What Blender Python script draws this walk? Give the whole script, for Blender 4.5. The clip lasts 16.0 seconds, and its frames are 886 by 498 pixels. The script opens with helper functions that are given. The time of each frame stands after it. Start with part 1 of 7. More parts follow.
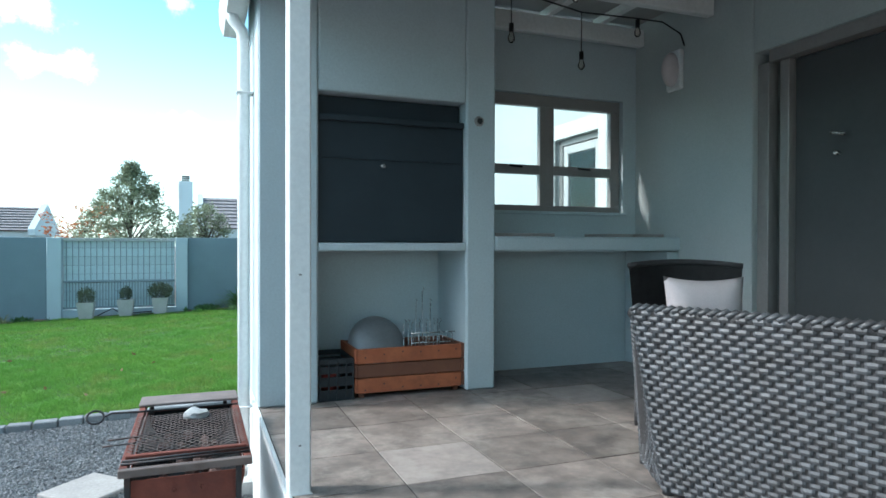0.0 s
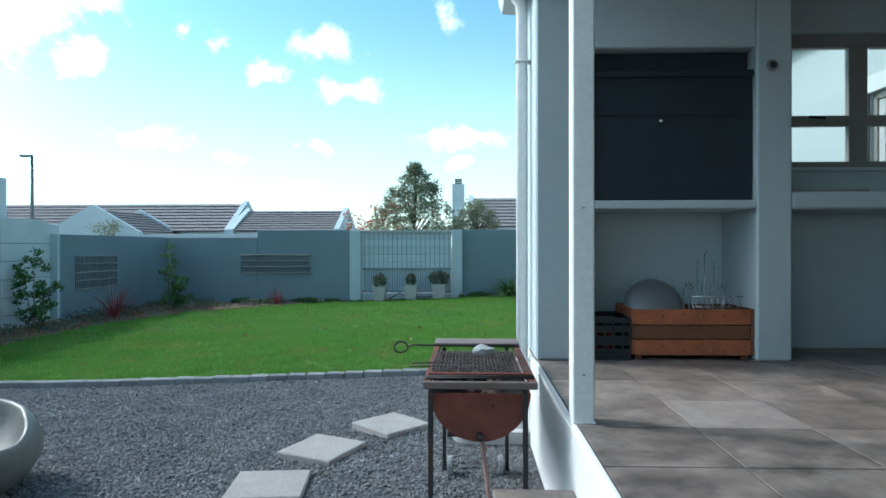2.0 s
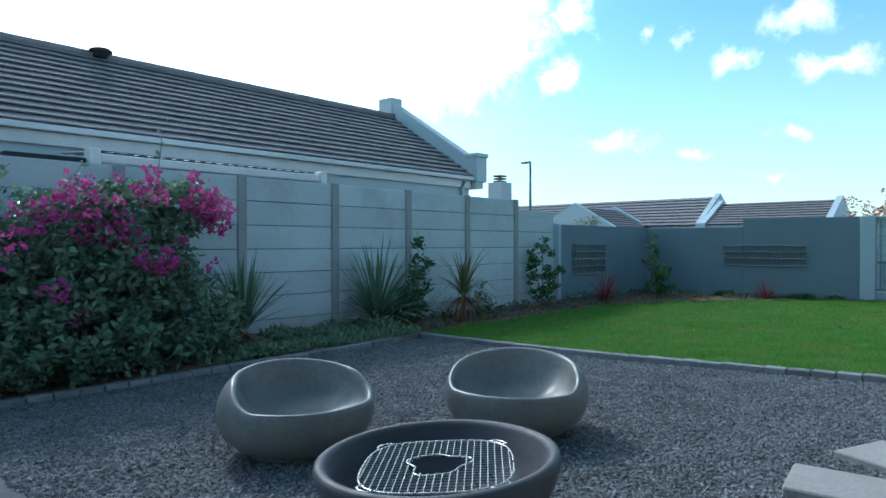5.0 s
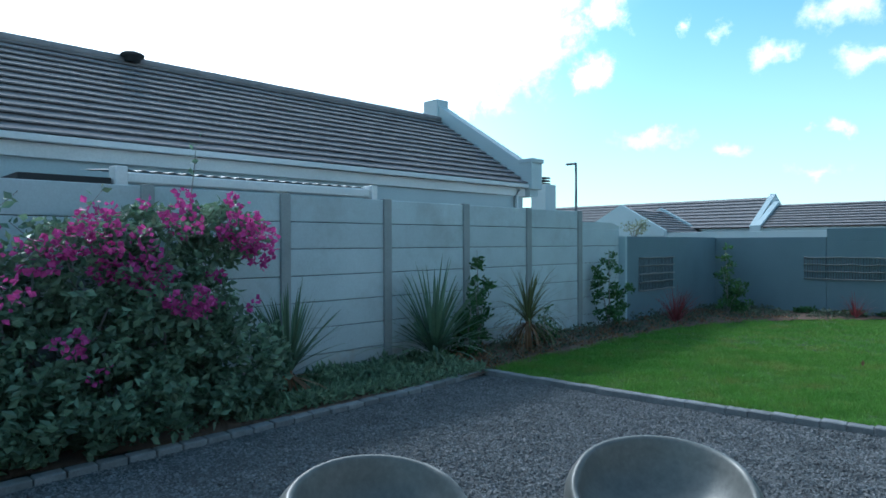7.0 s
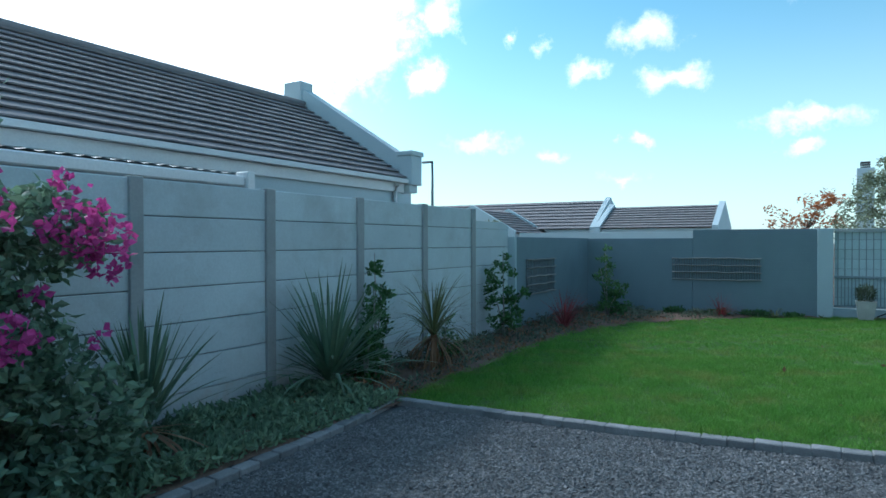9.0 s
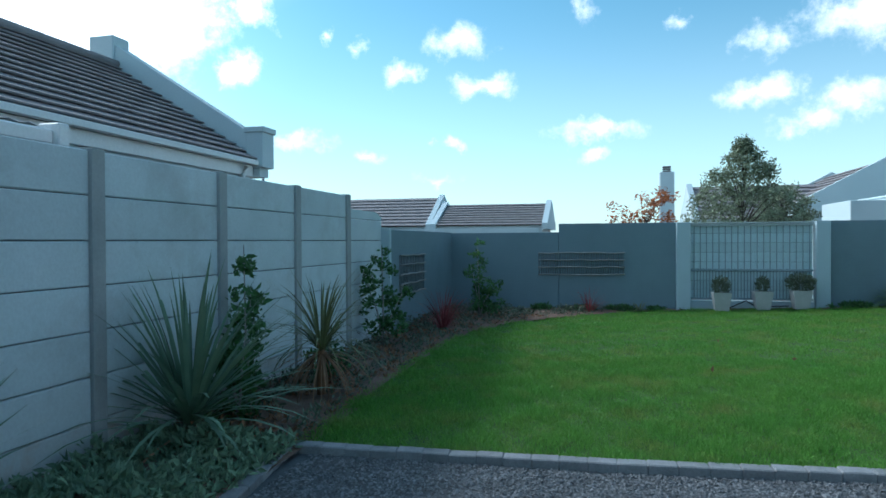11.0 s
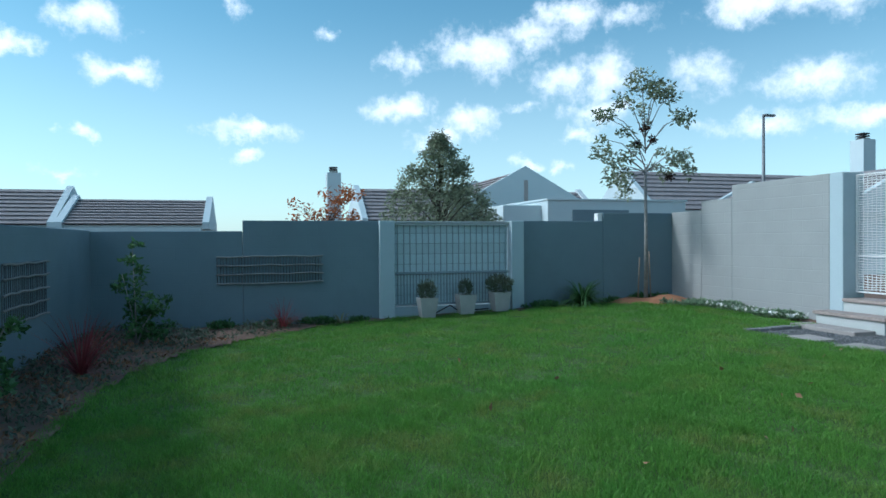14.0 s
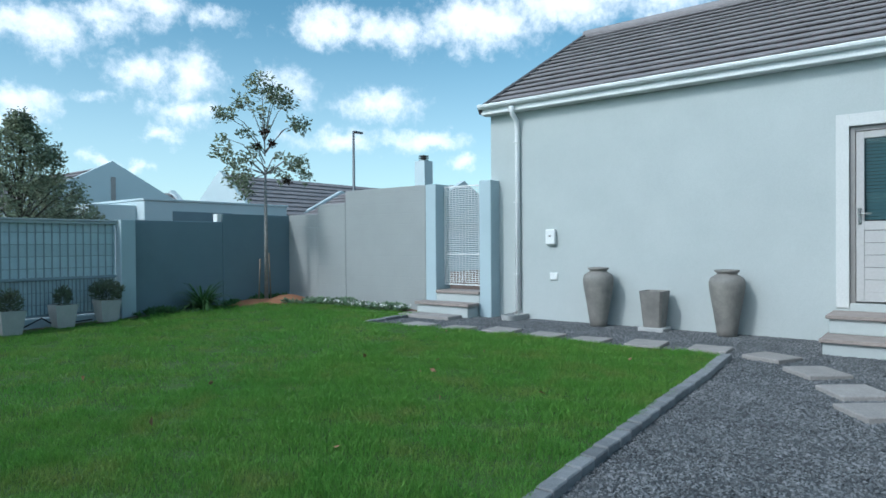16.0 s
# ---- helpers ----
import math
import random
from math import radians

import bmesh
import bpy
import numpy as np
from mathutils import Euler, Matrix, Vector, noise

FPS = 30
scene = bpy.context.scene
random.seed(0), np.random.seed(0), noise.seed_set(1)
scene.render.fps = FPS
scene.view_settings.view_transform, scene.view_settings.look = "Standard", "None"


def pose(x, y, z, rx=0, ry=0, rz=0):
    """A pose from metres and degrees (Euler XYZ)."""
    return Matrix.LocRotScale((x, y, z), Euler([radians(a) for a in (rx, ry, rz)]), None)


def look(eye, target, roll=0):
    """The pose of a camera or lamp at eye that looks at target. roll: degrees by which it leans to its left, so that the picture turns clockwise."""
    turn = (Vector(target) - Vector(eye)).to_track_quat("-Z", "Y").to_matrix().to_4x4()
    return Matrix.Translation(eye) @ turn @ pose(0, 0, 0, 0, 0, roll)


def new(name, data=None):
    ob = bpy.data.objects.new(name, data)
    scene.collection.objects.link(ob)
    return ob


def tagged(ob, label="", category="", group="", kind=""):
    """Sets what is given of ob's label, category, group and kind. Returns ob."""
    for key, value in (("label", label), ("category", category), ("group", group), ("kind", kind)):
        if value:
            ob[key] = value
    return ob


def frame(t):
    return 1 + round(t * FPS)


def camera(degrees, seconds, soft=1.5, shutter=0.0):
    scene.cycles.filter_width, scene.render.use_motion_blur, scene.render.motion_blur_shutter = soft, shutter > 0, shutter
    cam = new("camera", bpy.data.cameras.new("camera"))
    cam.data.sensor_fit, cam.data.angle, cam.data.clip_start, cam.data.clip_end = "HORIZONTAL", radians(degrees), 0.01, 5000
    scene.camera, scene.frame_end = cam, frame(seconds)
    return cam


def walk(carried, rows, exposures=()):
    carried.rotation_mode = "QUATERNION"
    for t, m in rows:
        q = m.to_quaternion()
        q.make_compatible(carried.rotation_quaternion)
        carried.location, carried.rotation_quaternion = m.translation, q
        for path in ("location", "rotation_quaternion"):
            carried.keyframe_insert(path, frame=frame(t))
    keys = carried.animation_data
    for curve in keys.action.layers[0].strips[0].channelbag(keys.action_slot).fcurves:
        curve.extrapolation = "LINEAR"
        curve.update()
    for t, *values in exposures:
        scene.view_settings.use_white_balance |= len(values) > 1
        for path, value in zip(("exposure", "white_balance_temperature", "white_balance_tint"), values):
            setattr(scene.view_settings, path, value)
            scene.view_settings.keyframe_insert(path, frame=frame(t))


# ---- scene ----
cam = camera(69.3, 16.0, soft=1.6)
PATH = [
    (0, (0.065, 0.033, 1.742), (0.782, 1.9, 1.728), 0.1),
    (0.5, (-0.005, 0.1, 1.711), (0.571, 2.015, 1.7), 0.1),
    (1, (-0.032, 0.09, 1.664), (0.357, 2.051, 1.651), 0.0),
    (1.5, (-0.023, 0.044, 1.588), (0.137, 2.037, 1.576), -0.1),
    (2, (-0.026, -0.009, 1.47), (-0.1, 1.99, 1.461), -0.1),
    (2.5, (-0.074, -0.039, 1.371), (-0.382, 1.937, 1.358), -0.1),
    (3, (-0.121, -0.043, 1.296), (-0.659, 1.883, 1.283), -0.1),
    (3.5, (-0.161, -0.053, 1.241), (-0.923, 1.796, 1.227), -0.1),
    (4, (-0.215, -0.064, 1.226), (-1.183, 1.686, 1.212), -0.1),
    (4.5, (-0.331, -0.045, 1.229), (-1.497, 1.58, 1.215), -0.0),
    (5, (-0.508, 0.01, 1.284), (-1.841, 1.501, 1.269), 0.0),
    (5.2, (-0.613, 0.058, 1.3), (-1.987, 1.511, 1.287), -0.2),
    (7.3, (-1.701, 0.612, 1.648), (-3.108, 2.034, 1.629), -0.2),
    (7.5, (-1.822, 0.68, 1.669), (-3.198, 2.131, 1.649), -0.1),
    (8, (-2.17, 0.809, 1.666), (-3.447, 2.349, 1.645), -0.1),
    (8.5, (-2.587, 0.965, 1.638), (-3.728, 2.607, 1.617), -0.1),
    (9, (-3.043, 1.109, 1.615), (-4.047, 2.839, 1.594), -0.1),
    (11.5, (-4.711, 2.546, 1.508), (-5.066, 4.514, 1.482), -0.3),
    (12, (-4.886, 2.952, 1.517), (-5.107, 4.94, 1.49), -0.3),
    (12.5, (-4.993, 3.417, 1.517), (-5.061, 5.416, 1.491), -0.3),
    (13, (-5.108, 3.861, 1.503), (-4.997, 5.857, 1.473), -0.3),
    (13.5, (-5.145, 4.235, 1.495), (-4.825, 6.21, 1.468), -0.3),
    (14, (-5.164, 4.567, 1.496), (-4.607, 6.487, 1.472), -0.4),
    (14.5, (-5.271, 4.755, 1.472), (-4.405, 6.557, 1.45), -0.4),
    (15, (-5.39, 4.789, 1.447), (-4.227, 6.416, 1.427), -0.6),
    (15.5, (-5.574, 4.814, 1.417), (-4.18, 6.248, 1.4), -0.5),
    (16, (-5.686, 4.917, 1.416), (-4.114, 6.154, 1.401), -0.4),
]

EXPOSURES = [(0.0, 1.17, 5950, 7), (1.0, 0.95, 5900, 7), (2.0, 0.60, 5850, 6), (2.6, 0.46, 5800, 6), (3.5, 0.25, 5650, 6), (5.0, 0.25, 5430, 6), (9.0, 0.25, 5480, 5), (12.5, 0.08, 5450, 5), (14.5, -0.06, 5480, 6), (16.0, -0.05, 5600, 6)]
walk(cam, [(t, look(eye, target, roll)) for t, eye, target, roll in PATH], EXPOSURES)

# ---------------------------------------------------------------- world and sun
SUN_FROM = Vector((-1.0, 0.32, 0.86)).normalized()
SUN_EL = math.asin(SUN_FROM.z)
SUN_AZ = math.atan2(SUN_FROM.x, SUN_FROM.y)

# puffs of cloud: azimuth to the left of +y, elevation, half width, half height (degrees), density
CLOUDS = [
    (64, 20, 25, 9.5, 1.5), (40, 18.5, 7.5, 6, 1.4), (88, 31, 26, 14, 1.4), (47, 14.5, 9, 3.6, 1.2), (60, 33, 24, 9, 1.2),
    (30.1, 19.4, 2.3, 1.8, 1), (31.8, 14.4, 1.6, 1.5, 1), (24.2, 17, 0.6, 0.5, 0.6), (21.3, 16.8, 0.7, 0.5, 0.6),
    (12.4, 17.5, 2.5, 1.6, 1), (17.7, 14.7, 1.9, 1.1, 1), (10.6, 13.4, 2.6, 1.1, 0.95), (27.0, 8.5, 3.4, 0.85, 0.9), (20.2, 7.8, 1.2, 0.7, 0.75), (13.2, 8.4, 1.4, 0.75, 0.9), (14.9, 5.4, 1.9, 0.5, 0.6),
    (0.3, 9.3, 3.7, 0.95, 1), (0.5, 7.2, 1.4, 0.65, 0.9), (1.9, 19.5, 0.9, 1.4, 0.5), (-6.4, 17.7, 0.9, 0.7, 0.6),
    (-12.9, 11.7, 3.0, 1.4, 1), (-18.4, 10.4, 3.0, 1.5, 1), (-15.4, 9.0, 2.6, 0.9, 0.9), (-12.9, 15.5, 2.0, 1.4, 0.75), (-19.6, 16.3, 4.4, 2.1, 1), (-24.3, 17.4, 3.2, 1.4, 0.95),
    (-26.4, 13.4, 2.5, 1.9, 0.9), (-23.7, 11.4, 1.5, 0.6, 0.55), (-23.3, 6.9, 1.5, 0.65, 0.8), (-27.4, 18.9, 3.2, 1.7, 1), (-32.1, 18.3, 2.4, 1.0, 0.7),
    (-30.2, 14.0, 2.7, 2.5, 0.95), (-29.6, 10.9, 2.7, 1.4, 0.9), (-28.2, 8.9, 1.7, 0.8, 0.75), (-26.4, 6.4, 1.1, 0.6, 0.6),
    (-41.4, 18.7, 3.7, 2.0, 1.1), (-47.4, 18.2, 4.2, 2.0, 1.05), (-55, 18.8, 6.6, 2.6, 1.15), (-63, 20.2, 6.2, 2.3, 1.1), (-46, 12.2, 4.6, 1.8, 0.85), (-43, 9.2, 4.6, 1.2, 0.8), (-50.4, 9, 3.8, 1.1, 0.95), (-53.7, 7.4, 1.9, 0.9, 0.95), (-71, 21, 6, 3, 1),
    (-38, 13.5, 3.0, 1.6, 0.6), (-95, 24, 13, 5, 1.0), (150, 28, 20, 7, 1.0), (-150, 22, 16, 6, 1.0), (122, 24, 17, 6, 1.0), (-20, 27, 7, 3, 0.9), (-50, 28, 9, 3, 1.0),
]


def build_world():
    w = bpy.data.worlds.new("sky")
    scene.world = w
    w.use_nodes = True
    nt = w.node_tree
    nt.nodes.clear()
    N, L = nt.nodes.new, nt.links.new
    out, bg = N("ShaderNodeOutputWorld"), N("ShaderNodeBackground")
    sky = N("ShaderNodeTexSky")
    sky.sky_type = "NISHITA"
    sky.sun_disc = False
    sky.sun_elevation, sky.sun_rotation = SUN_EL, SUN_AZ
    sky.air_density, sky.dust_density, sky.ozone_density = 1.0, 0.9, 2.6

    def math_node(op, a, b=None, clamp=False):
        n = N("ShaderNodeMath")
        n.operation, n.use_clamp = op, clamp
        for i, v in enumerate((a, b)):
            if v is None:
                continue
            if isinstance(v, (int, float)):
                n.inputs[i].default_value = v
            else:
                L(v, n.inputs[i])
        return n.outputs[0]

    co = N("ShaderNodeTexCoord")
    sep = N("ShaderNodeSeparateXYZ")
    L(co.outputs["Generated"], sep.inputs[0])
    az = math_node("MULTIPLY", math_node("ARCTAN2", math_node("MULTIPLY", sep.outputs[0], -1.0), sep.outputs[1]), 57.2958)
    el = math_node("MULTIPLY", math_node("ARCSINE", sep.outputs[2]), 57.2958)
    def noise_of(scale, detail, rough):
        n = N("ShaderNodeTexNoise")
        n.inputs["Scale"].default_value, n.inputs["Detail"].default_value, n.inputs["Roughness"].default_value = scale, detail, rough
        L(co.outputs["Generated"], n.inputs["Vector"])
        return n

    # ragged outlines: the direction is shaken before it meets the puffs
    shake = N("ShaderNodeSeparateColor")
    L(noise_of(17.0, 6.0, 0.62).outputs["Color"], shake.inputs[0])
    waz = math_node("ADD", az, math_node("MULTIPLY", math_node("SUBTRACT", shake.outputs[0], 0.5), 6.0))
    wel = math_node("ADD", el, math_node("MULTIPLY", math_node("SUBTRACT", shake.outputs[1], 0.5), 4.0))
    total = None
    for a, e, sw, sh, dens in CLOUDS:
        dx = math_node("DIVIDE", math_node("SUBTRACT", waz, a), sw * 1.05)
        dy = math_node("DIVIDE", math_node("SUBTRACT", wel, e), sh * 1.05)
        d = math_node("SQRT", math_node("ADD", math_node("MULTIPLY", dx, dx), math_node("MULTIPLY", dy, dy)))
        v = math_node("MULTIPLY", math_node("SUBTRACT", 1.12, d), dens)
        total = v if total is None else math_node("MAXIMUM", total, v)
    rag = math_node("MULTIPLY", math_node("SUBTRACT", noise_of(38.0, 7.0, 0.66).outputs["Fac"], 0.5), 1.5)
    dens = math_node("ADD", math_node("MAXIMUM", total, -1.0), rag)
    ramp = N("ShaderNodeMapRange")
    ramp.interpolation_type = "SMOOTHSTEP"
    ramp.inputs["From Min"].default_value, ramp.inputs["From Max"].default_value = -0.05, 1.05
    L(dens, ramp.inputs["Value"])
    # thin haze that whitens the sky around the sun and near the horizon
    dot = N("ShaderNodeVectorMath")
    dot.operation = "DOT_PRODUCT"
    L(co.outputs["Generated"], dot.inputs[0])
    dot.inputs[1].default_value = SUN_FROM
    glow = N("ShaderNodeMapRange")
    glow.interpolation_type = "SMOOTHSTEP"
    glow.inputs["From Min"].default_value, glow.inputs["From Max"].default_value = 0.66, 1.0
    glow.inputs["To Max"].default_value = 1.0
    L(dot.outputs["Value"], glow.inputs["Value"])
    mask = math_node("MULTIPLY", ramp.outputs[0], 0.92)
    lit = math_node("ADD", math_node("MULTIPLY", glow.outputs[0], 17.0), 8.5)
    cloud = N("ShaderNodeCombineColor")
    for i, k in enumerate((1.0, 1.01, 1.02)):
        L(math_node("MULTIPLY", lit, k), cloud.inputs[i])
    tint = N("ShaderNodeMix")
    tint.data_type = "RGBA"
    tint.blend_type = "MULTIPLY"
    tint.inputs[0].default_value = 1.0
    L(sky.outputs[0], tint.inputs[6])
    tint.inputs[7].default_value = (0.66, 1.03, 0.89, 1)
    haze = N("ShaderNodeMix")
    haze.data_type = "RGBA"
    low = N("ShaderNodeMapRange")
    low.interpolation_type = "SMOOTHSTEP"
    for i, v in enumerate((22.0, -2.0, 0.03, 0.42)):
        low.inputs[i + 1].default_value = v
    L(el, low.inputs[0])
    L(math_node("MAXIMUM", math_node("MULTIPLY", glow.outputs[0], 0.42), low.outputs[0]), haze.inputs[0])
    L(tint.outputs[2], haze.inputs[6])
    L(cloud.outputs[0], haze.inputs[7])
    mix = N("ShaderNodeMix")
    mix.data_type = "RGBA"
    L(mask, mix.inputs[0])
    L(haze.outputs[2], mix.inputs[6])
    L(cloud.outputs[0], mix.inputs[7])
    L(mix.outputs[2], bg.inputs["Color"])
    bg.inputs["Strength"].default_value = 0.15
    L(bg.outputs[0], out.inputs[0])


build_world()
sun = new("sun", bpy.data.lights.new("sun", "SUN"))
sun.data.energy, sun.data.angle, sun.data.color = 1.75, radians(6.0), (1.0, 0.95, 0.88)
sun.matrix_world = look((0, 0, 20), Vector((0, 0, 20)) - SUN_FROM)

# ---------------------------------------------------------------- materials
MATS = {}


def mat(name, c1, c2=None, rough=0.8, metal=0.0, scale=2.0, fine=60.0, bump=0.15, spec=0.3, island=0.0, rand=0.0,
        stain=None, stain_scale=0.7, stain_amt=0.0, translucent=0.0, dist=0.004, g=0.06, courses=0.0):
    """A surface with large blotches between c1 and c2, fine grain with relief, and stains of their own shape."""
    if name in MATS:
        return MATS[name]
    m = bpy.data.materials.new(name)
    m.use_nodes = True
    nt = m.node_tree
    N, L = nt.nodes.new, nt.links.new
    b = nt.nodes["Principled BSDF"]
    b.inputs["Roughness"].default_value, b.inputs["Metallic"].default_value = rough, metal
    b.inputs["Specular IOR Level"].default_value = spec
    c2 = c2 or tuple(x * 0.8 for x in c1)
    geo = N("ShaderNodeNewGeometry")
    pos = geo.outputs["Position"]

    def noise_tex(s, det=5.0, r=0.6):
        n = N("ShaderNodeTexNoise")
        n.inputs["Scale"].default_value, n.inputs["Detail"].default_value, n.inputs["Roughness"].default_value = s, det, r
        L(pos, n.inputs["Vector"])
        return n.outputs["Fac"]

    def mixed(fac, a, bb, blend="MIX"):
        n = N("ShaderNodeMix")
        n.data_type, n.blend_type = "RGBA", blend
        for i, v in ((0, fac), (6, a), (7, bb)):
            if isinstance(v, (int, float)):
                n.inputs[i].default_value = v
            elif isinstance(v, tuple):
                n.inputs[i].default_value = (*v, 1)
            else:
                L(v, n.inputs[i])
        return n.outputs[2]

    def ranged(v, a, bb, lo=0.0, hi=1.0):
        n = N("ShaderNodeMapRange")
        for i, k in enumerate((a, bb, lo, hi)):
            n.inputs[i + 1].default_value = k
        L(v, n.inputs[0])
        return n.outputs[0]

    big = noise_tex(scale)
    small = noise_tex(fine, 3.0)
    fac = ranged(big, 0.3, 0.7)
    col = mixed(fac, c1, c2)
    grain = ranged(small, 0.3, 0.7, 1 - g, 1 + g)
    gcol = N("ShaderNodeCombineColor")
    for i in range(3):
        L(grain, gcol.inputs[i])
    col = mixed(1.0, col, gcol.outputs[0], "MULTIPLY")
    if stain is not None:
        s = noise_tex(stain_scale, 8.0, 0.7)
        col = mixed(ranged(s, 0.5, 0.68, 0.0, stain_amt), col, stain)
    if island or rand:
        src = geo.outputs["Random Per Island"]
        k = island
        if rand:
            src, k = N("ShaderNodeObjectInfo").outputs["Random"], rand
        v = ranged(src, 0.0, 1.0, 1 - k, 1 + k)
        vc = N("ShaderNodeCombineColor")
        for i in range(3):
            L(v, vc.inputs[i])
        col = mixed(1.0, col, vc.outputs[0], "MULTIPLY")
    L(col, b.inputs["Base Color"])
    L(ranged(small, 0.3, 0.7, max(0.02, rough - 0.08), min(1, rough + 0.08)), b.inputs["Roughness"])
    if bump:
        bn = N("ShaderNodeBump")
        bn.inputs["Strength"].default_value, bn.inputs["Distance"].default_value = bump, dist
        L(small, bn.inputs["Height"])
        L(bn.outputs[0], b.inputs["Normal"])
        if courses:
            # block courses that show faintly through the plaster
            sx = N("ShaderNodeSeparateXYZ")
            L(pos, sx.inputs[0])
            su = N("ShaderNodeMath")
            L(sx.outputs[0], su.inputs[0])
            L(sx.outputs[1], su.inputs[1])
            cv = N("ShaderNodeCombineXYZ")
            L(su.outputs[0], cv.inputs[0])
            L(sx.outputs[2], cv.inputs[1])
            bk = N("ShaderNodeTexBrick")
            bk.inputs["Scale"].default_value = 1.0
            bk.inputs["Brick Width"].default_value, bk.inputs["Row Height"].default_value = 0.40, 0.20
            bk.inputs["Mortar Size"].default_value, bk.inputs["Mortar Smooth"].default_value = 0.010, 0.8
            L(cv.outputs[0], bk.inputs["Vector"])
            b2 = N("ShaderNodeBump")
            b2.invert = True
            b2.inputs["Strength"].default_value, b2.inputs["Distance"].default_value = courses, 0.004
            L(bk.outputs["Fac"], b2.inputs["Height"])
            L(bn.outputs[0], b2.inputs["Normal"])
            L(b2.outputs[0], b.inputs["Normal"])
    if translucent:
        tr = N("ShaderNodeBsdfTranslucent")
        L(col, tr.inputs["Color"])
        ms = N("ShaderNodeMixShader")
        ms.inputs[0].default_value = translucent
        L(b.outputs[0], ms.inputs[1])
        L(tr.outputs[0], ms.inputs[2])
        L(ms.outputs[0], nt.nodes["Material Output"].inputs[0])
    MATS[name] = m
    return m


def glass_mat(name, color=(0.9, 0.95, 0.95), rough=0.02, alpha=0.25):
    if name in MATS:
        return MATS[name]
    m = bpy.data.materials.new(name)
    m.use_nodes = True
    nt = m.node_tree
    N, L = nt.nodes.new, nt.links.new
    nt.nodes.remove(nt.nodes["Principled BSDF"])
    gl, tr, ms = N("ShaderNodeBsdfGlossy"), N("ShaderNodeBsdfTransparent"), N("ShaderNodeMixShader")
    gl.inputs["Roughness"].default_value = rough
    tr.inputs["Color"].default_value = (*color, 1)
    fr = N("ShaderNodeFresnel")
    fr.inputs["IOR"].default_value = 1.5
    L(fr.outputs[0], ms.inputs[0])
    L(tr.outputs[0], ms.inputs[1])
    L(gl.outputs[0], ms.inputs[2])
    L(ms.outputs[0], nt.nodes["Material Output"].inputs[0])
    MATS[name] = m
    return m


M_HOUSE = mat("pale_grey_plaster", (0.475, 0.51, 0.50), (0.435, 0.47, 0.462), 0.85, scale=1.2, fine=90, bump=0.25, stain=(0.46, 0.48, 0.47), stain_amt=0.25)
M_PIER = mat("patio_plaster", (0.50, 0.575, 0.60), (0.46, 0.535, 0.56), 0.85, scale=1.5, fine=70, bump=0.35, stain=(0.4, 0.41, 0.4), stain_amt=0.2)
M_WHITE = mat("white_paint", (0.78, 0.79, 0.78), (0.74, 0.75, 0.74), 0.5, scale=1.5, fine=40, bump=0.05, stain=(0.66, 0.66, 0.64), stain_amt=0.15)
M_FARWALL = mat("slate_grey_wall_paint", (0.185, 0.25, 0.285), (0.165, 0.225, 0.258), 0.85, scale=1.0, fine=60, bump=0.35, stain=(0.14, 0.18, 0.20), stain_amt=0.35, courses=0.25)
M_PILLAR = mat("light_grey_pillar_paint", (0.43, 0.525, 0.56), (0.40, 0.49, 0.525), 0.8, scale=1.5, fine=60, bump=0.2)
M_SIDEWALL = mat("mid_grey_block_wall_paint", (0.335, 0.35, 0.345), (0.30, 0.315, 0.31), 0.85, scale=0.9, fine=50, bump=0.4, stain=(0.27, 0.28, 0.275), stain_amt=0.4, courses=0.6)
M_PANEL = mat("painted_precast_concrete", (0.57, 0.635, 0.655), (0.495, 0.56, 0.58), 0.85, scale=1.6, fine=45, bump=0.3, stain=(0.36, 0.38, 0.375), stain_amt=0.5, stain_scale=1.3, rand=0.06)
M_SPLASH = mat("soil_splashed_concrete", (0.53, 0.57, 0.575), (0.46, 0.49, 0.49), 0.88, scale=1.6, fine=45, bump=0.3, stain=(0.44, 0.36, 0.30), stain_scale=1.7, stain_amt=0.85, rand=0.06)
M_POST = mat("painted_precast_post", (0.36, 0.38, 0.38), (0.30, 0.32, 0.32), 0.85, scale=3, fine=45, bump=0.35, stain=(0.25, 0.26, 0.25), stain_amt=0.4)
M_SAND = mat("reddish_soil", (0.36, 0.17, 0.09), (0.26, 0.125, 0.07), 0.95, scale=3, fine=60, bump=0.5)
M_SOIL = mat("bed_soil", (0.21, 0.135, 0.10), (0.13, 0.085, 0.066), 0.95, scale=6, fine=40, bump=0.9, dist=0.02, g=0.14)
M_GRAVEL = mat("grey_gravel", (0.115, 0.12, 0.125), (0.075, 0.08, 0.085), 0.85, scale=2.0, fine=55, bump=0.9, dist=0.012, g=0.14)
M_STONE = mat("gravel_stone", (0.19, 0.195, 0.20), (0.115, 0.12, 0.125), 0.7, scale=3.0, fine=90, bump=0.3, island=0.45, g=0.14)
M_LAWN = mat("lawn_soil", (0.075, 0.135, 0.035), (0.055, 0.10, 0.028), 0.95, scale=1.5, fine=80, bump=0.8, dist=0.01, g=0.14)
M_GRASS = mat("grass_blade", (0.115, 0.295, 0.05), (0.165, 0.33, 0.058), 0.6, scale=0.7, fine=20, bump=0.0, island=0.3, translucent=0.4, spec=0.2, stain=(0.27, 0.28, 0.085), stain_scale=1.6, stain_amt=0.65)
M_KERB = mat("concrete_cobble", (0.25, 0.255, 0.26), (0.185, 0.19, 0.195), 0.9, scale=9, fine=70, bump=0.5, rand=0.18, g=0.14)
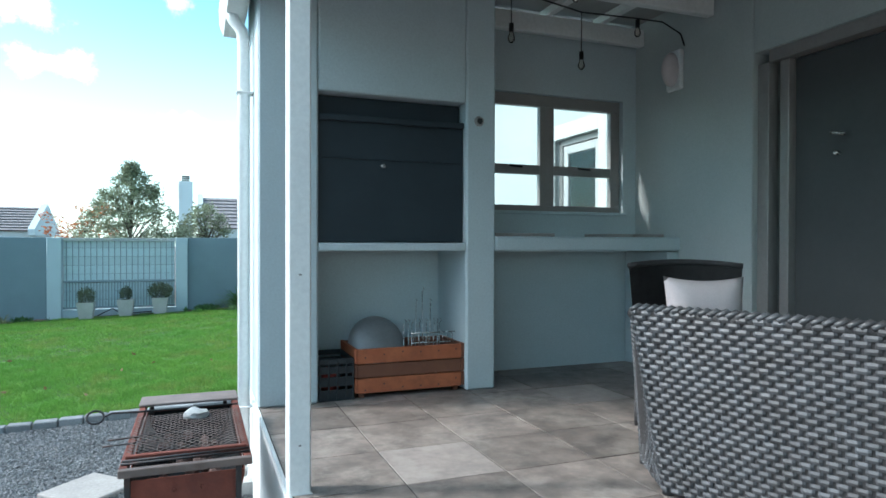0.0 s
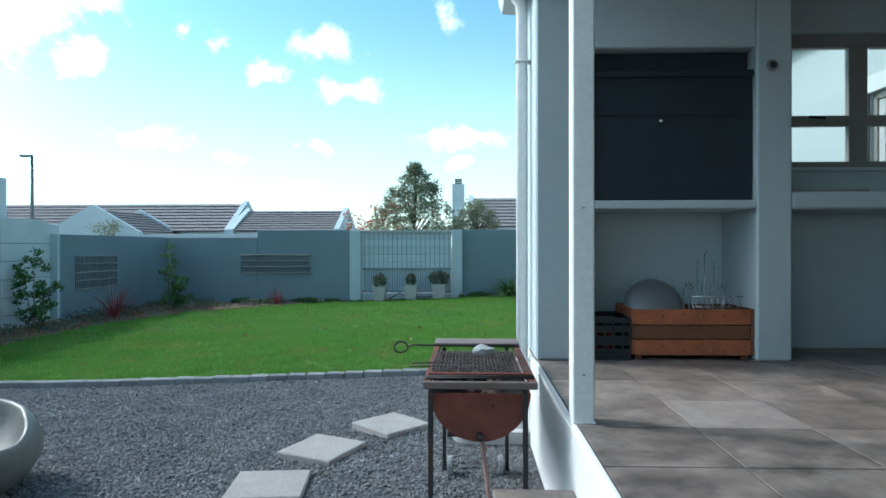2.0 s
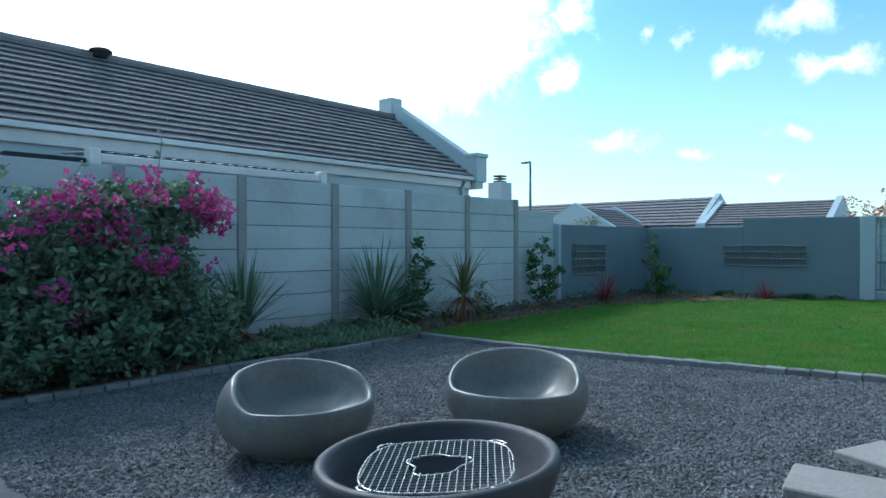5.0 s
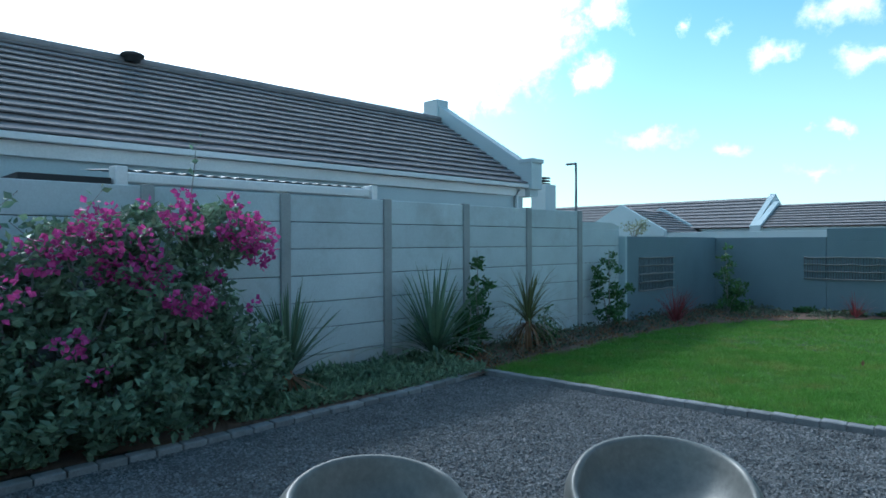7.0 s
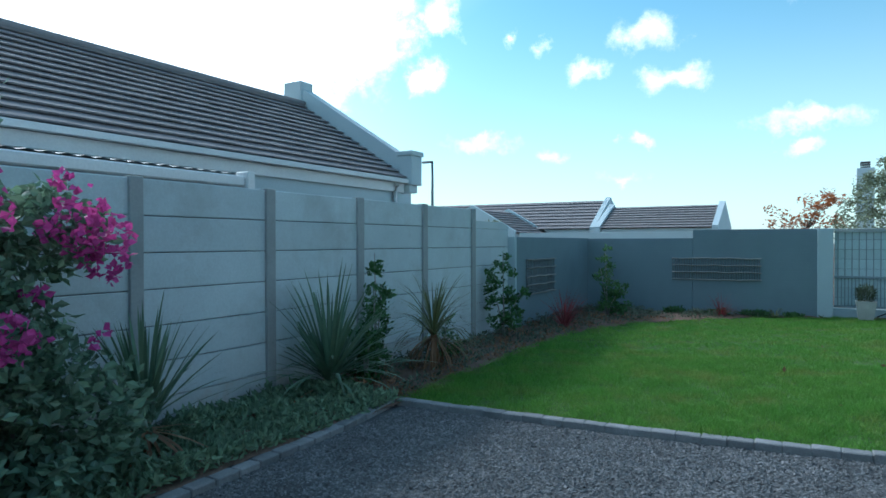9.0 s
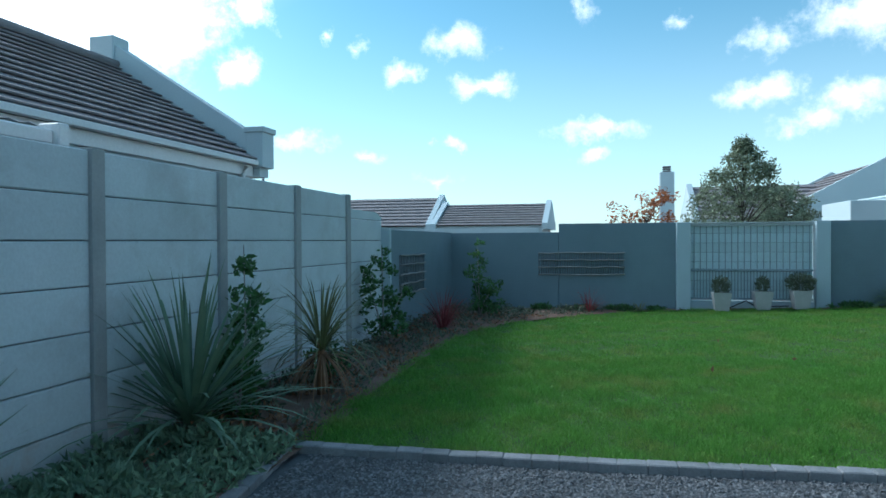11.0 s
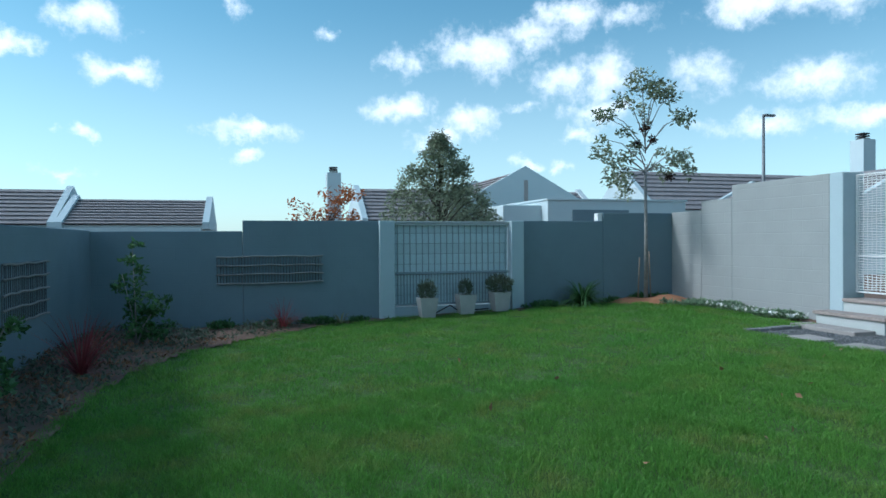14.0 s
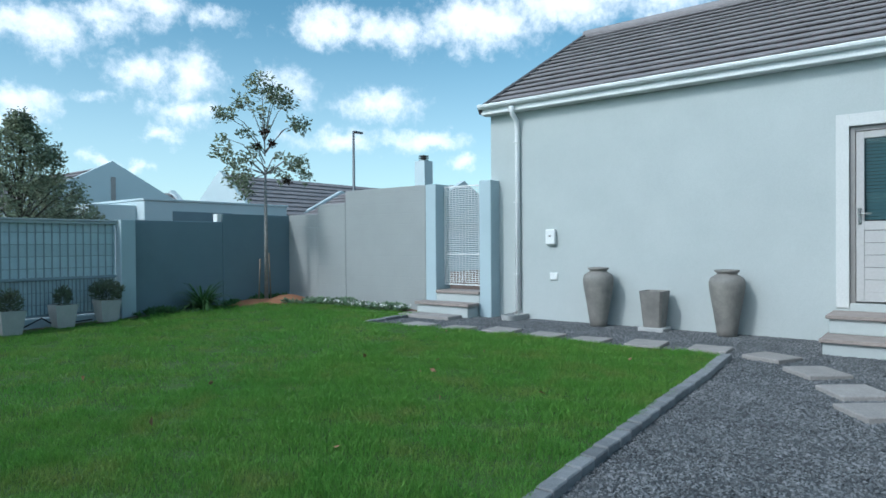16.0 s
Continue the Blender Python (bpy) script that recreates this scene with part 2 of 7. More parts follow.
M_SLAB = mat("stepping_slab", (0.35, 0.325, 0.305), (0.29, 0.27, 0.255), 0.85, scale=5, fine=60, bump=0.4, rand=0.08, g=0.14)
M_TILE = mat("patio_floor_tile", (0.255, 0.213, 0.19), (0.095, 0.082, 0.076), 0.42, scale=7.5, fine=24, bump=0.2, spec=0.4, rand=0.25, stain=(0.34, 0.30, 0.27), stain_scale=4.5, stain_amt=0.75, g=0.2)
M_GROUT = mat("tile_grout", (0.06, 0.052, 0.047), None, 0.95)
M_ROOF = mat("charcoal_brown_roof_tile", (0.32, 0.295, 0.298), (0.25, 0.23, 0.233), 0.95, spec=0.08, scale=3, fine=30, bump=0.3, island=0.12)
M_ROOFG = mat("grey_roof_tile", (0.31, 0.285, 0.287), (0.24, 0.225, 0.228), 0.9, spec=0.1, scale=3, fine=30, bump=0.3, island=0.12)
M_VERGE = mat("dark_verge_tile", (0.11, 0.10, 0.10), (0.08, 0.073, 0.075), 0.85, scale=3, fine=30, bump=0.3)
M_JOINTSHADE = mat("joint_shade_black", (0.03, 0.028, 0.03), None, 0.9)
M_NBR = mat("neighbour_wall_paint", (0.54, 0.62, 0.64), (0.50, 0.58, 0.60), 0.85, scale=0.6, fine=40, bump=0.15)
M_BLACK = mat("black_steel", (0.012, 0.013, 0.015), (0.008, 0.009, 0.01), 0.45, metal=0.2, scale=4, fine=40, bump=0.08)
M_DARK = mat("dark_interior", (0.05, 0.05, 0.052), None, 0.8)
M_SHUT = mat("dark_grey_shutter", (0.085, 0.088, 0.09), (0.07, 0.073, 0.075), 0.6, scale=1.2, fine=30, bump=0.05)
M_PLANK = mat("weathered_plank", (0.21, 0.175, 0.165), (0.15, 0.125, 0.12), 0.85, scale=9, fine=40, bump=0.3)
M_FRAME = mat("grey_aluminium", (0.33, 0.31, 0.30), (0.29, 0.275, 0.265), 0.45, metal=0.3, scale=6, fine=50, bump=0.03)
M_RUST = mat("rusted_steel", (0.205, 0.062, 0.043), (0.12, 0.042, 0.033), 0.8, metal=0.15, scale=7, fine=50, bump=0.5, stain=(0.07, 0.03, 0.022), stain_scale=3, stain_amt=0.6)
M_GSTEEL = mat("weathered_dark_steel", (0.045, 0.042, 0.045), (0.03, 0.03, 0.032), 0.6, metal=0.4, scale=9, fine=60, bump=0.3, stain=(0.13, 0.05, 0.03), stain_scale=6, stain_amt=0.6)
M_CHROME = mat("bright_steel_wire", (0.6, 0.6, 0.58), (0.45, 0.44, 0.42), 0.25, metal=0.9, scale=20, fine=60, bump=0.05)
M_CONC = mat("polished_grey_concrete", (0.20, 0.20, 0.186), (0.145, 0.146, 0.137), 0.40, scale=3.5, fine=30, bump=0.12, spec=0.5, stain=(0.10, 0.105, 0.098), stain_scale=3.4, stain_amt=0.75, g=0.14)
M_BOWL = mat("charcoal_concrete", (0.075, 0.078, 0.086), (0.054, 0.056, 0.062), 0.55, scale=5, fine=40, bump=0.2)
M_ASH = mat("ash", (0.16, 0.10, 0.085), (0.08, 0.06, 0.055), 0.95, scale=14, fine=60, bump=0.6)
M_WICKER = mat("grey_brown_wicker", (0.068, 0.073, 0.081), (0.052, 0.051, 0.053), 0.45, scale=9, fine=30, bump=0.1, spec=0.45, island=0.3)
M_WICKDARK = mat("dark_wicker", (0.045, 0.043, 0.044), (0.03, 0.029, 0.03), 0.6, scale=20, fine=60, bump=0.4)
M_CUSHION = mat("pale_pink_linen", (0.62, 0.55, 0.55), (0.56, 0.50, 0.50), 0.9, scale=6, fine=160, bump=0.3)
M_CRATE = mat("orange_stained_pine", (0.46, 0.145, 0.065), (0.35, 0.105, 0.05), 0.65, scale=6, fine=30, bump=0.25, stain=(0.16, 0.06, 0.035), stain_scale=9, stain_amt=0.5)
M_CRATED = mat("brown_stained_pine", (0.20, 0.085, 0.05), (0.15, 0.06, 0.04), 0.7, scale=6, fine=30, bump=0.25)
M_PLASTIC = mat("dark_plastic", (0.02, 0.025, 0.03), None, 0.4)
M_REDPL = mat("red_plastic", (0.35, 0.05, 0.04), None, 0.45)
M_TERRA = mat("weathered_grey_stoneware", (0.25, 0.235, 0.215), (0.17, 0.16, 0.148), 0.55, scale=5, fine=35, bump=0.25, stain=(0.34, 0.32, 0.28), stain_scale=3, stain_amt=0.5)
M_POT = mat("pale_concrete_pot", (0.46, 0.46, 0.45), (0.40, 0.40, 0.39), 0.85, scale=8, fine=50, bump=0.25)
M_GATE = mat("grey_painted_gate", (0.42, 0.46, 0.47), (0.38, 0.42, 0.43), 0.55, scale=4, fine=40, bump=0.1)
M_GATED = mat("grey_painted_gate_bar", (0.28, 0.35, 0.38), None, 0.5)
M_BOARD = mat("pale_timber_board", (0.60, 0.70, 0.73), (0.54, 0.64, 0.67), 0.7, scale=5, fine=40, bump=0.2, rand=0.06)
M_TRELL = mat("weathered_cane", (0.3, 0.295, 0.285), (0.22, 0.215, 0.21), 0.85, scale=12, fine=60, bump=0.4, rand=0.2)
M_BARK = mat("grey_bark", (0.33, 0.31, 0.295), (0.22, 0.205, 0.19), 0.9, scale=14, fine=50, bump=0.6)
M_BARKD = mat("dark_bark", (0.12, 0.105, 0.09), (0.08, 0.07, 0.06), 0.9, scale=14, fine=50, bump=0.6)
M_STAKE = mat("timber_stake", (0.30, 0.235, 0.18), (0.23, 0.18, 0.14), 0.85, scale=14, fine=50, bump=0.3)
M_LEAF = mat("dark_leaf", (0.09, 0.185, 0.062), (0.06, 0.13, 0.046), 0.5, scale=3, fine=30, bump=0.0, island=0.4, translucent=0.25)
M_LEAFB = mat("bougainvillea_leaf", (0.195, 0.295, 0.19), (0.13, 0.215, 0.135), 0.42, scale=2.5, fine=30, bump=0.0, spec=0.6, island=0.45, translucent=0.35)
M_LEAFG = mat("grey_olive_leaf", (0.29, 0.325, 0.215), (0.21, 0.24, 0.155), 0.55, scale=2, fine=30, bump=0.0, island=0.4, translucent=0.25)
M_LEAFR = mat("russet_leaf", (0.46, 0.17, 0.06), (0.34, 0.13, 0.06), 0.6, scale=2, fine=30, bump=0.0, island=0.4, translucent=0.5)
M_FLOWER = mat("magenta_bract", (0.58, 0.085, 0.32), (0.46, 0.065, 0.27), 0.6, scale=4, fine=30, bump=0.0, island=0.3, translucent=0.35)
M_YUCCA = mat("yucca_leaf", (0.175, 0.26, 0.165), (0.12, 0.195, 0.125), 0.5, scale=5, fine=40, bump=0.0, island=0.3, translucent=0.15)
M_YUCCAY = mat("pale_yucca_leaf", (0.19, 0.2, 0.09), (0.13, 0.15, 0.075), 0.55, scale=5, fine=40, bump=0.0, island=0.3, translucent=0.15)
M_DRY = mat("dry_leaf", (0.299, 0.164, 0.090), (0.194, 0.113, 0.067), 0.8, scale=6, fine=40, bump=0.0, island=0.4)
M_REDGR = mat("red_flax_leaf", (0.30, 0.07, 0.075), (0.22, 0.05, 0.055), 0.55, scale=6, fine=40, bump=0.0, island=0.3, translucent=0.2)
M_GCOVER = mat("grey_green_groundcover", (0.235, 0.33, 0.21), (0.15, 0.23, 0.135), 0.65, scale=5, fine=40, bump=0.0, island=0.4, translucent=0.2)
M_PETAL = mat("white_petal", (0.75, 0.75, 0.72), None, 0.7)
M_BROWNH = mat("dry_nest_clump", (0.06, 0.035, 0.025), None, 0.9, bump=0.8)
M_GLASS = glass_mat("clear_glass")
M_BULB = glass_mat("bulb_glass", (0.95, 0.9, 0.85))
M_CABLE = mat("black_cable", (0.012, 0.012, 0.013), None, 0.5)
M_LAMP = mat("galvanised_pole", (0.20, 0.21, 0.22), None, 0.5, metal=0.5)
M_CEIL = mat("ceiling_board", (0.42, 0.42, 0.41), None, 0.8)
M_BLUEBLIND = mat("blue_blind", (0.09, 0.17, 0.19), (0.07, 0.14, 0.16), 0.4, scale=3)
M_DOOR = mat("light_grey_door_paint", (0.50, 0.49, 0.48), (0.46, 0.45, 0.44), 0.5, scale=2, fine=40, bump=0.05)
M_SHRUB = mat("dark_grey_shrub_leaf", (0.14, 0.17, 0.115), (0.095, 0.12, 0.08), 0.55, scale=4, fine=30, bump=0.0, island=0.45, translucent=0.2)
M_FIRE = mat("charcoal_enamel_steel", (0.030, 0.042, 0.052), (0.024, 0.034, 0.042), 0.55, metal=0.1, scale=3, fine=50, bump=0.06)
M_SURR = mat("off_white_band_paint", (0.64, 0.645, 0.63), (0.60, 0.605, 0.59), 0.7, scale=2, fine=50, bump=0.1)
M_TREAD = mat("beige_stone_tread", (0.36, 0.30, 0.27), (0.27, 0.23, 0.21), 0.6, scale=6, fine=30, bump=0.15, stain=(0.2, 0.17, 0.155), stain_scale=5, stain_amt=0.5, g=0.12)
M_MESH = mat("rusty_mesh_steel", (0.17, 0.14, 0.13), (0.12, 0.085, 0.075), 0.65, metal=0.3, scale=9, fine=60, bump=0.2)
M_WIRE = mat("dull_steel_wire", (0.46, 0.46, 0.44), (0.34, 0.34, 0.33), 0.35, metal=0.2, scale=20, fine=60, bump=0.05)
M_TILEL = mat("pale_patio_floor_tile", (0.33, 0.285, 0.26), (0.23, 0.20, 0.185), 0.42, scale=7.5, fine=24, bump=0.2, spec=0.4, stain=(0.40, 0.36, 0.33), stain_scale=4.5, stain_amt=0.6, g=0.2)
M_SHEET = mat("dull_zinc_sheet", (0.42, 0.43, 0.43), (0.36, 0.37, 0.37), 0.6, scale=3, fine=40, bump=0.05)


# ---------------------------------------------------------------- mesh helpers
def thing(name, label, category, loc=(0, 0, 0), group="", kind=""):
    e = new(name)
    e.location = loc
    e.empty_display_size = 0.1
    return tagged(e, label, category, group, kind)


def base_of(ob):
    v = Vector((0, 0, 0))
    while ob is not None:
        v += ob.location
        ob = ob.parent
    return v


def part(name, bm, material, parent=None, label="", smooth=False):
    """Links a bmesh, given in world places, as one mesh object under parent."""
    me = bpy.data.meshes.new(name)
    bm.normal_update()
    bm.to_mesh(me)
    bm.free()
    if parent is not None:
        me.transform(Matrix.Translation(-base_of(parent)))
    for p in me.polygons:
        p.use_smooth = smooth
    me.materials.append(material)
    ob = new(name, me)
    ob.parent = parent
    if label:
        ob["label"] = label
    return ob


def np_mesh(name, verts, faces, material, parent=None, smooth=False):
    """A mesh from arrays: faces is an (n, 3) or (n, 4) array."""
    verts, faces = np.asarray(verts, np.float32), np.asarray(faces, np.int32)
    if parent is not None:
        verts = verts - np.array(base_of(parent), np.float32)
    me = bpy.data.meshes.new(name)
    k = faces.shape[1]
    me.vertices.add(len(verts))
    me.vertices.foreach_set("co", verts.ravel())
    me.loops.add(faces.size)
    me.loops.foreach_set("vertex_index", faces.ravel())
    me.polygons.add(len(faces))
    me.polygons.foreach_set("loop_start", np.arange(0, faces.size, k, dtype=np.int32))
    me.polygons.foreach_set("use_smooth", np.full(len(faces), smooth))
    me.update(calc_edges=True)
    me.materials.append(material)
    ob = new(name, me)
    ob.parent = parent
    return ob


def add_box(bm, x0, x1, y0, y1, z0, z1, bevel=0.0, seg=1):
    r = bmesh.ops.create_cube(bm, size=1.0)
    vs = r["verts"]
    for v in vs:
        v.co = Vector((x0 if v.co.x < 0 else x1, y0 if v.co.y < 0 else y1, z0 if v.co.z < 0 else z1))
    if bevel:
        es = list({e for v in vs for e in v.link_edges})
        bmesh.ops.bevel(bm, geom=es, offset=bevel, segments=seg, affect="EDGES", profile=0.6)
    return vs


def box(name, x0, x1, y0, y1, z0, z1, material, parent=None, bevel=0.004, label=""):
    bm = bmesh.new()
    add_box(bm, x0, x1, y0, y1, z0, z1, bevel)
    return part(name, bm, material, parent, label)


def add_tube(bm, pts, radii, n=8, caps=True):
    """A tube along pts with a radius at each."""
    pts = [Vector(p) for p in pts]
    if isinstance(radii, (int, float)):
        radii = [radii] * len(pts)
    rings = []
    for i, p in enumerate(pts):
        d = (pts[min(i + 1, len(pts) - 1)] - pts[max(i - 1, 0)]).normalized()
        u = d.cross(Vector((0, 0, 1)) if abs(d.z) < 0.95 else Vector((1, 0, 0))).normalized()
        w = d.cross(u)
        rings.append([bm.verts.new(p + radii[i] * (u * math.cos(a) + w * math.sin(a))) for a in [2 * math.pi * k / n for k in range(n)]])
    for a, b in zip(rings, rings[1:]):
        for k in range(n):
            bm.faces.new((a[k], a[(k + 1) % n], b[(k + 1) % n], b[k]))
    if caps:
        bm.faces.new(rings[0][::-1])
        bm.faces.new(rings[-1])
    bmesh.ops.recalc_face_normals(bm, faces=bm.faces[-(len(rings) * n + 2):] if len(bm.faces) > 5000 else bm.faces)


def tube(name, pts, radii, material, parent=None, n=8, label=""):
    bm = bmesh.new()
    add_tube(bm, pts, radii, n)
    return part(name, bm, material, parent, label, smooth=True)


def lathe(name, profile, centre, material, parent=None, n=40, label="", square=False):
    """Turns a profile of (radius, height) round the upright axis through centre."""
    bm = bmesh.new()
    rings = []
    for r, z in profile:
        rings.append([bm.verts.new((centre[0] + r * math.cos(a), centre[1] + r * math.sin(a), centre[2] + z)) for a in [2 * math.pi * k / n for k in range(n)]])
    for a, b in zip(rings, rings[1:]):
        for k in range(n):
            bm.faces.new((a[k], a[(k + 1) % n], b[(k + 1) % n], b[k]))
    bm.faces.new(rings[0][::-1])
    bm.faces.new(rings[-1])
    bmesh.ops.recalc_face_normals(bm, faces=bm.faces)
    return part(name, bm, material, parent, label, smooth=not square)


def smooth01(t):
    t = min(1.0, max(0.0, t))
    return t * t * (3 - 2 * t)


def ground_z(x, y):
    """The garden rises gently towards the house."""
    z = 0.17 * smooth01((x + 5) / 7)
    return z + 0.05 * smooth01((x + 0.5) / 3) * smooth01((y - 13) / 3)


def wall_with_holes(name, axis, plane0, plane1, u0, u1, z0, z1, holes, material, parent=None):
    """A wall slab along axis 'x' or 'y' from u0 to u1, with openings (u0, u1, z0, z1) cut right through."""
    us = sorted({u0, u1, *[h[0] for h in holes], *[h[1] for h in holes]})
    zs = sorted({z0, z1, *[h[2] for h in holes], *[h[3] for h in holes]})
    bm = bmesh.new()

    def solid(i, j):
        if i < 0 or j < 0 or i >= len(us) - 1 or j >= len(zs) - 1:
            return False
        cu, cz = (us[i] + us[i + 1]) / 2, (zs[j] + zs[j + 1]) / 2
        return not any(h[0] < cu < h[1] and h[2] < cz < h[3] for h in holes)

    def pt(u, p, z):
        return bm.verts.new((u, p, z) if axis == "x" else (p, u, z))

    def quad(*c):
        bm.faces.new([pt(*q) for q in c])

    for i in range(len(us) - 1):
        for j in range(len(zs) - 1):
            if not solid(i, j):
                continue
            a, b, c, d = us[i], us[i + 1], zs[j], zs[j + 1]
            quad((a, plane0, c), (b, plane0, c), (b, plane0, d), (a, plane0, d))
            quad((b, plane1, c), (a, plane1, c), (a, plane1, d), (b, plane1, d))
            if not solid(i - 1, j):
                quad((a, plane1, c), (a, plane0, c), (a, plane0, d), (a, plane1, d))
            if not solid(i + 1, j):
                quad((b, plane0, c), (b, plane1, c), (b, plane1, d), (b, plane0, d))
            if not solid(i, j - 1):
                quad((a, plane0, c), (a, plane1, c), (b, plane1, c), (b, plane0, c))
            if not solid(i, j + 1):
                quad((a, plane0, d), (b, plane0, d), (b, plane1, d), (a, plane1, d))
    bmesh.ops.remove_doubles(bm, verts=bm.verts, dist=1e-5)
    bmesh.ops.recalc_face_normals(bm, faces=bm.faces)
    return part(name, bm, material, parent)


def grid_sheet(name, x0, x1, y0, y1, nx, ny, height, material, keep=None, skirt=0.0):
    xs, ys = np.linspace(x0, x1, nx + 1), np.linspace(y0, y1, ny + 1)
    verts = [(x, y, height(x, y)) for y in ys for x in xs]
    faces = []
    for j in range(ny):
        for i in range(nx):
            if keep and not keep((xs[i] + xs[i + 1]) / 2, (ys[j] + ys[j + 1]) / 2):
                continue
            a = j * (nx + 1) + i
            faces.append((a, a + 1, a + nx + 2, a + nx + 1))
    return np_mesh(name, verts, faces, material, smooth=True)


# ---------------------------------------------------------------- ground, gravel, lawn
rng = np.random.default_rng(7)
KERB_LINE = [(-6.72, 6.41), (-4.2, 6.53), (-2.3, 6.63), (-0.7, 6.68), (0.4, 6.70), (1.55, 6.77)]
KERB_X = 1.55
BED_X = -6.56


def kerb_y(x):
    return float(np.interp(x, [p[0] for p in KERB_LINE], [p[1] for p in KERB_LINE]))


def lawn_left(y):
    """The bed's edge, wavy towards the far corner."""
    return float(np.interp(y, [6.4, 8.0, 9.2, 11.5, 12.6, 13.8, 14.8, 15.6, 16.3], [-6.65, -6.75, -6.78, -6.75, -6.6, -6.1, -5.2, -4.4, -3.6]))


def is_lawn(x, y):
    if y < kerb_y(x) or y > 16.12 or x < lawn_left(y):
        return False
    if y < 12.15:
        return x < KERB_X
    return x < 2.9 - 0.7 * smooth01((y - 14.4) / 1.2)


gm = bmesh.new()
bmesh.ops.create_grid(gm, x_segments=8, y_segments=8, size=600)
for v in gm.verts:
    v.co.z = -0.12
tagged(part("ground", gm, M_SOIL), "bare ground that runs to the horizon", "ground", kind="structure")
tagged(grid_sheet("gravel_ground", -6.7, 5.0, -9.0, 13.2, 70, 120, lambda x, y: ground_z(x, y) + 0.006 * noise.noise((x * 5, y * 5, 0)), M_GRAVEL),
       "dark grey gravel yard beside the raised patio", "gravel", kind="structure")
tagged(grid_sheet("lawn", -7.0, 3.3, 6.3, 16.4, 103, 101, lambda x, y: ground_z(x, y) + 0.03 + 0.008 * noise.noise((x * 2, y * 2, 3)), M_LAWN, is_lawn),
       "mown green lawn behind a cobble kerb", "lawn", kind="structure")
bed = grid_sheet("garden_bed", -7.9, 3.4, -2.0, 16.35, 110, 180,
                 lambda x, y: ground_z(x, y) + 0.045 + 0.03 * noise.noise((x * 3, y * 3, 1)) + 0.015 * noise.noise((x * 11, y * 11, 1)), M_SOIL,
                 lambda x, y: (x < BED_X + 0.02 and y < 6.5) or (y >= 6.4 and x < lawn_left(y) + 0.1) or (y > 15.95 and x < 3.3) or (y > 12.3 and x > 2.0 and not is_lawn(x - 0.1, y)))
tagged(bed, "brown soil bed along the garden walls", "garden bed", kind="structure")

# ---------------------------------------------------------------- garden walls
far = tagged(new("wall_north"), "slate grey painted garden wall in stepped heights", "wall", kind="structure")
WY = 16.3


def far_wall(x0, x1, z1, name="wall_section"):
    box(name, x0, x1, WY, WY + 0.2, -0.1, z1, M_FARWALL, far, 0.008)


far_wall(-7.95, -5.41, 1.70)
far_wall(-5.405, -2.9, 1.885)
far_wall(-0.24, 1.66, 1.89)
far_wall(1.665, 3.5, 2.06)
box("wall_step_end", 1.56, 1.66, WY + 0.03, WY + 0.17, 1.892, 2.05, M_WHITE, far, 0.005)

west = tagged(new("wall_west_return"), "slate grey painted garden wall with a cane trellis", "wall", kind="structure")
box("wall_section", -8.0, -7.8, 11.88, 16.3, -0.1, 1.71, M_FARWALL, west, 0.008)
box("wall_end_cap", -8.02, -7.74, 11.80, 11.88, -0.1, 1.715, M_PILLAR, west, 0.006)

# precast panel wall: posts and stacked panels
pre = tagged(new("wall_west"), "pale grey precast concrete panel wall with posts", "wall", kind="structure")
POSTS = [10.41 - 1.503 * k for k in range(13)]
PX = -7.85
PH = 0.312
pm = bmesh.new()
add_box(pm, -0.02, 0.02, -0.70, 0.70, 0.004, PH - 0.003, 0.008)
panel_mesh = part("panel", pm, M_PANEL, pre)
panel_mesh.location = (PX - 0.05, 0, 0)
first, low_data = True, None
for k in range(12):
    for j in range(7):
        ob = panel_mesh if first else new("panel", panel_mesh.data)
        first = False
        ob.parent = pre
        if j == 0 and ob is not panel_mesh:
            if low_data is None:
                low_data = panel_mesh.data.copy()
                low_data.materials[0] = M_SPLASH
            ob.data = low_data
        ob.location = (PX - 0.055 + 0.004 * random.random(), POSTS[k] - 0.7515, -0.03 + PH * j)
pm = bmesh.new()
add_box(pm, -0.055, 0.05, -0.062, 0.062, -0.1, 2.165, 0.012, 2)
post_ob = part("post", pm, M_POST, pre)
for k, y in enumerate(POSTS):
    ob = post_ob if k == 0 else new("post", post_ob.data)
    ob.parent = pre
    ob.location = (PX - 0.05, y, 0)
# added black sheet behind the panels: stops light and puts shade in the joints
box("core", PX - 0.098, PX - 0.080, POSTS[-1], 11.82, -0.1, 1.80, M_JOINTSHADE, pre, 0)
box("core", PX - 0.098, PX - 0.080, POSTS[-1], 10.4, 1.80, 2.13, M_JOINTSHADE, pre, 0)
# lower bay with a rounded top corner beside the plastered return
bm = bmesh.new()
for j in range(6):
    add_box(bm, PX - 0.075, PX - 0.035, 10.47, 11.82, -0.03 + PH * j + 0.004, -0.03 + PH * (j + 1) - 0.003, 0.008)
part("lower_panel_bay", bm, M_PANEL, pre)
bm = bmesh.new()
prof = [(10.47, 1.846), (11.82, 1.846), (11.82, 1.90)] + [(11.82 - 0.32 + 0.32 * math.cos(a), 1.80 + 0.17 * math.sin(a)) for a in (0.7, 1.0, 1.3, 1.57)] + [(10.47, 1.97)]
f1 = [bm.verts.new((PX - 0.035, y, z)) for y, z in prof]
face = bm.faces.new(f1)
ext = bmesh.ops.extrude_face_region(bm, geom=[face])
for v in [g for g in ext["geom"] if isinstance(g, bmesh.types.BMVert)]:
    v.co.x -= 0.04
bmesh.ops.recalc_face_normals(bm, faces=bm.faces)
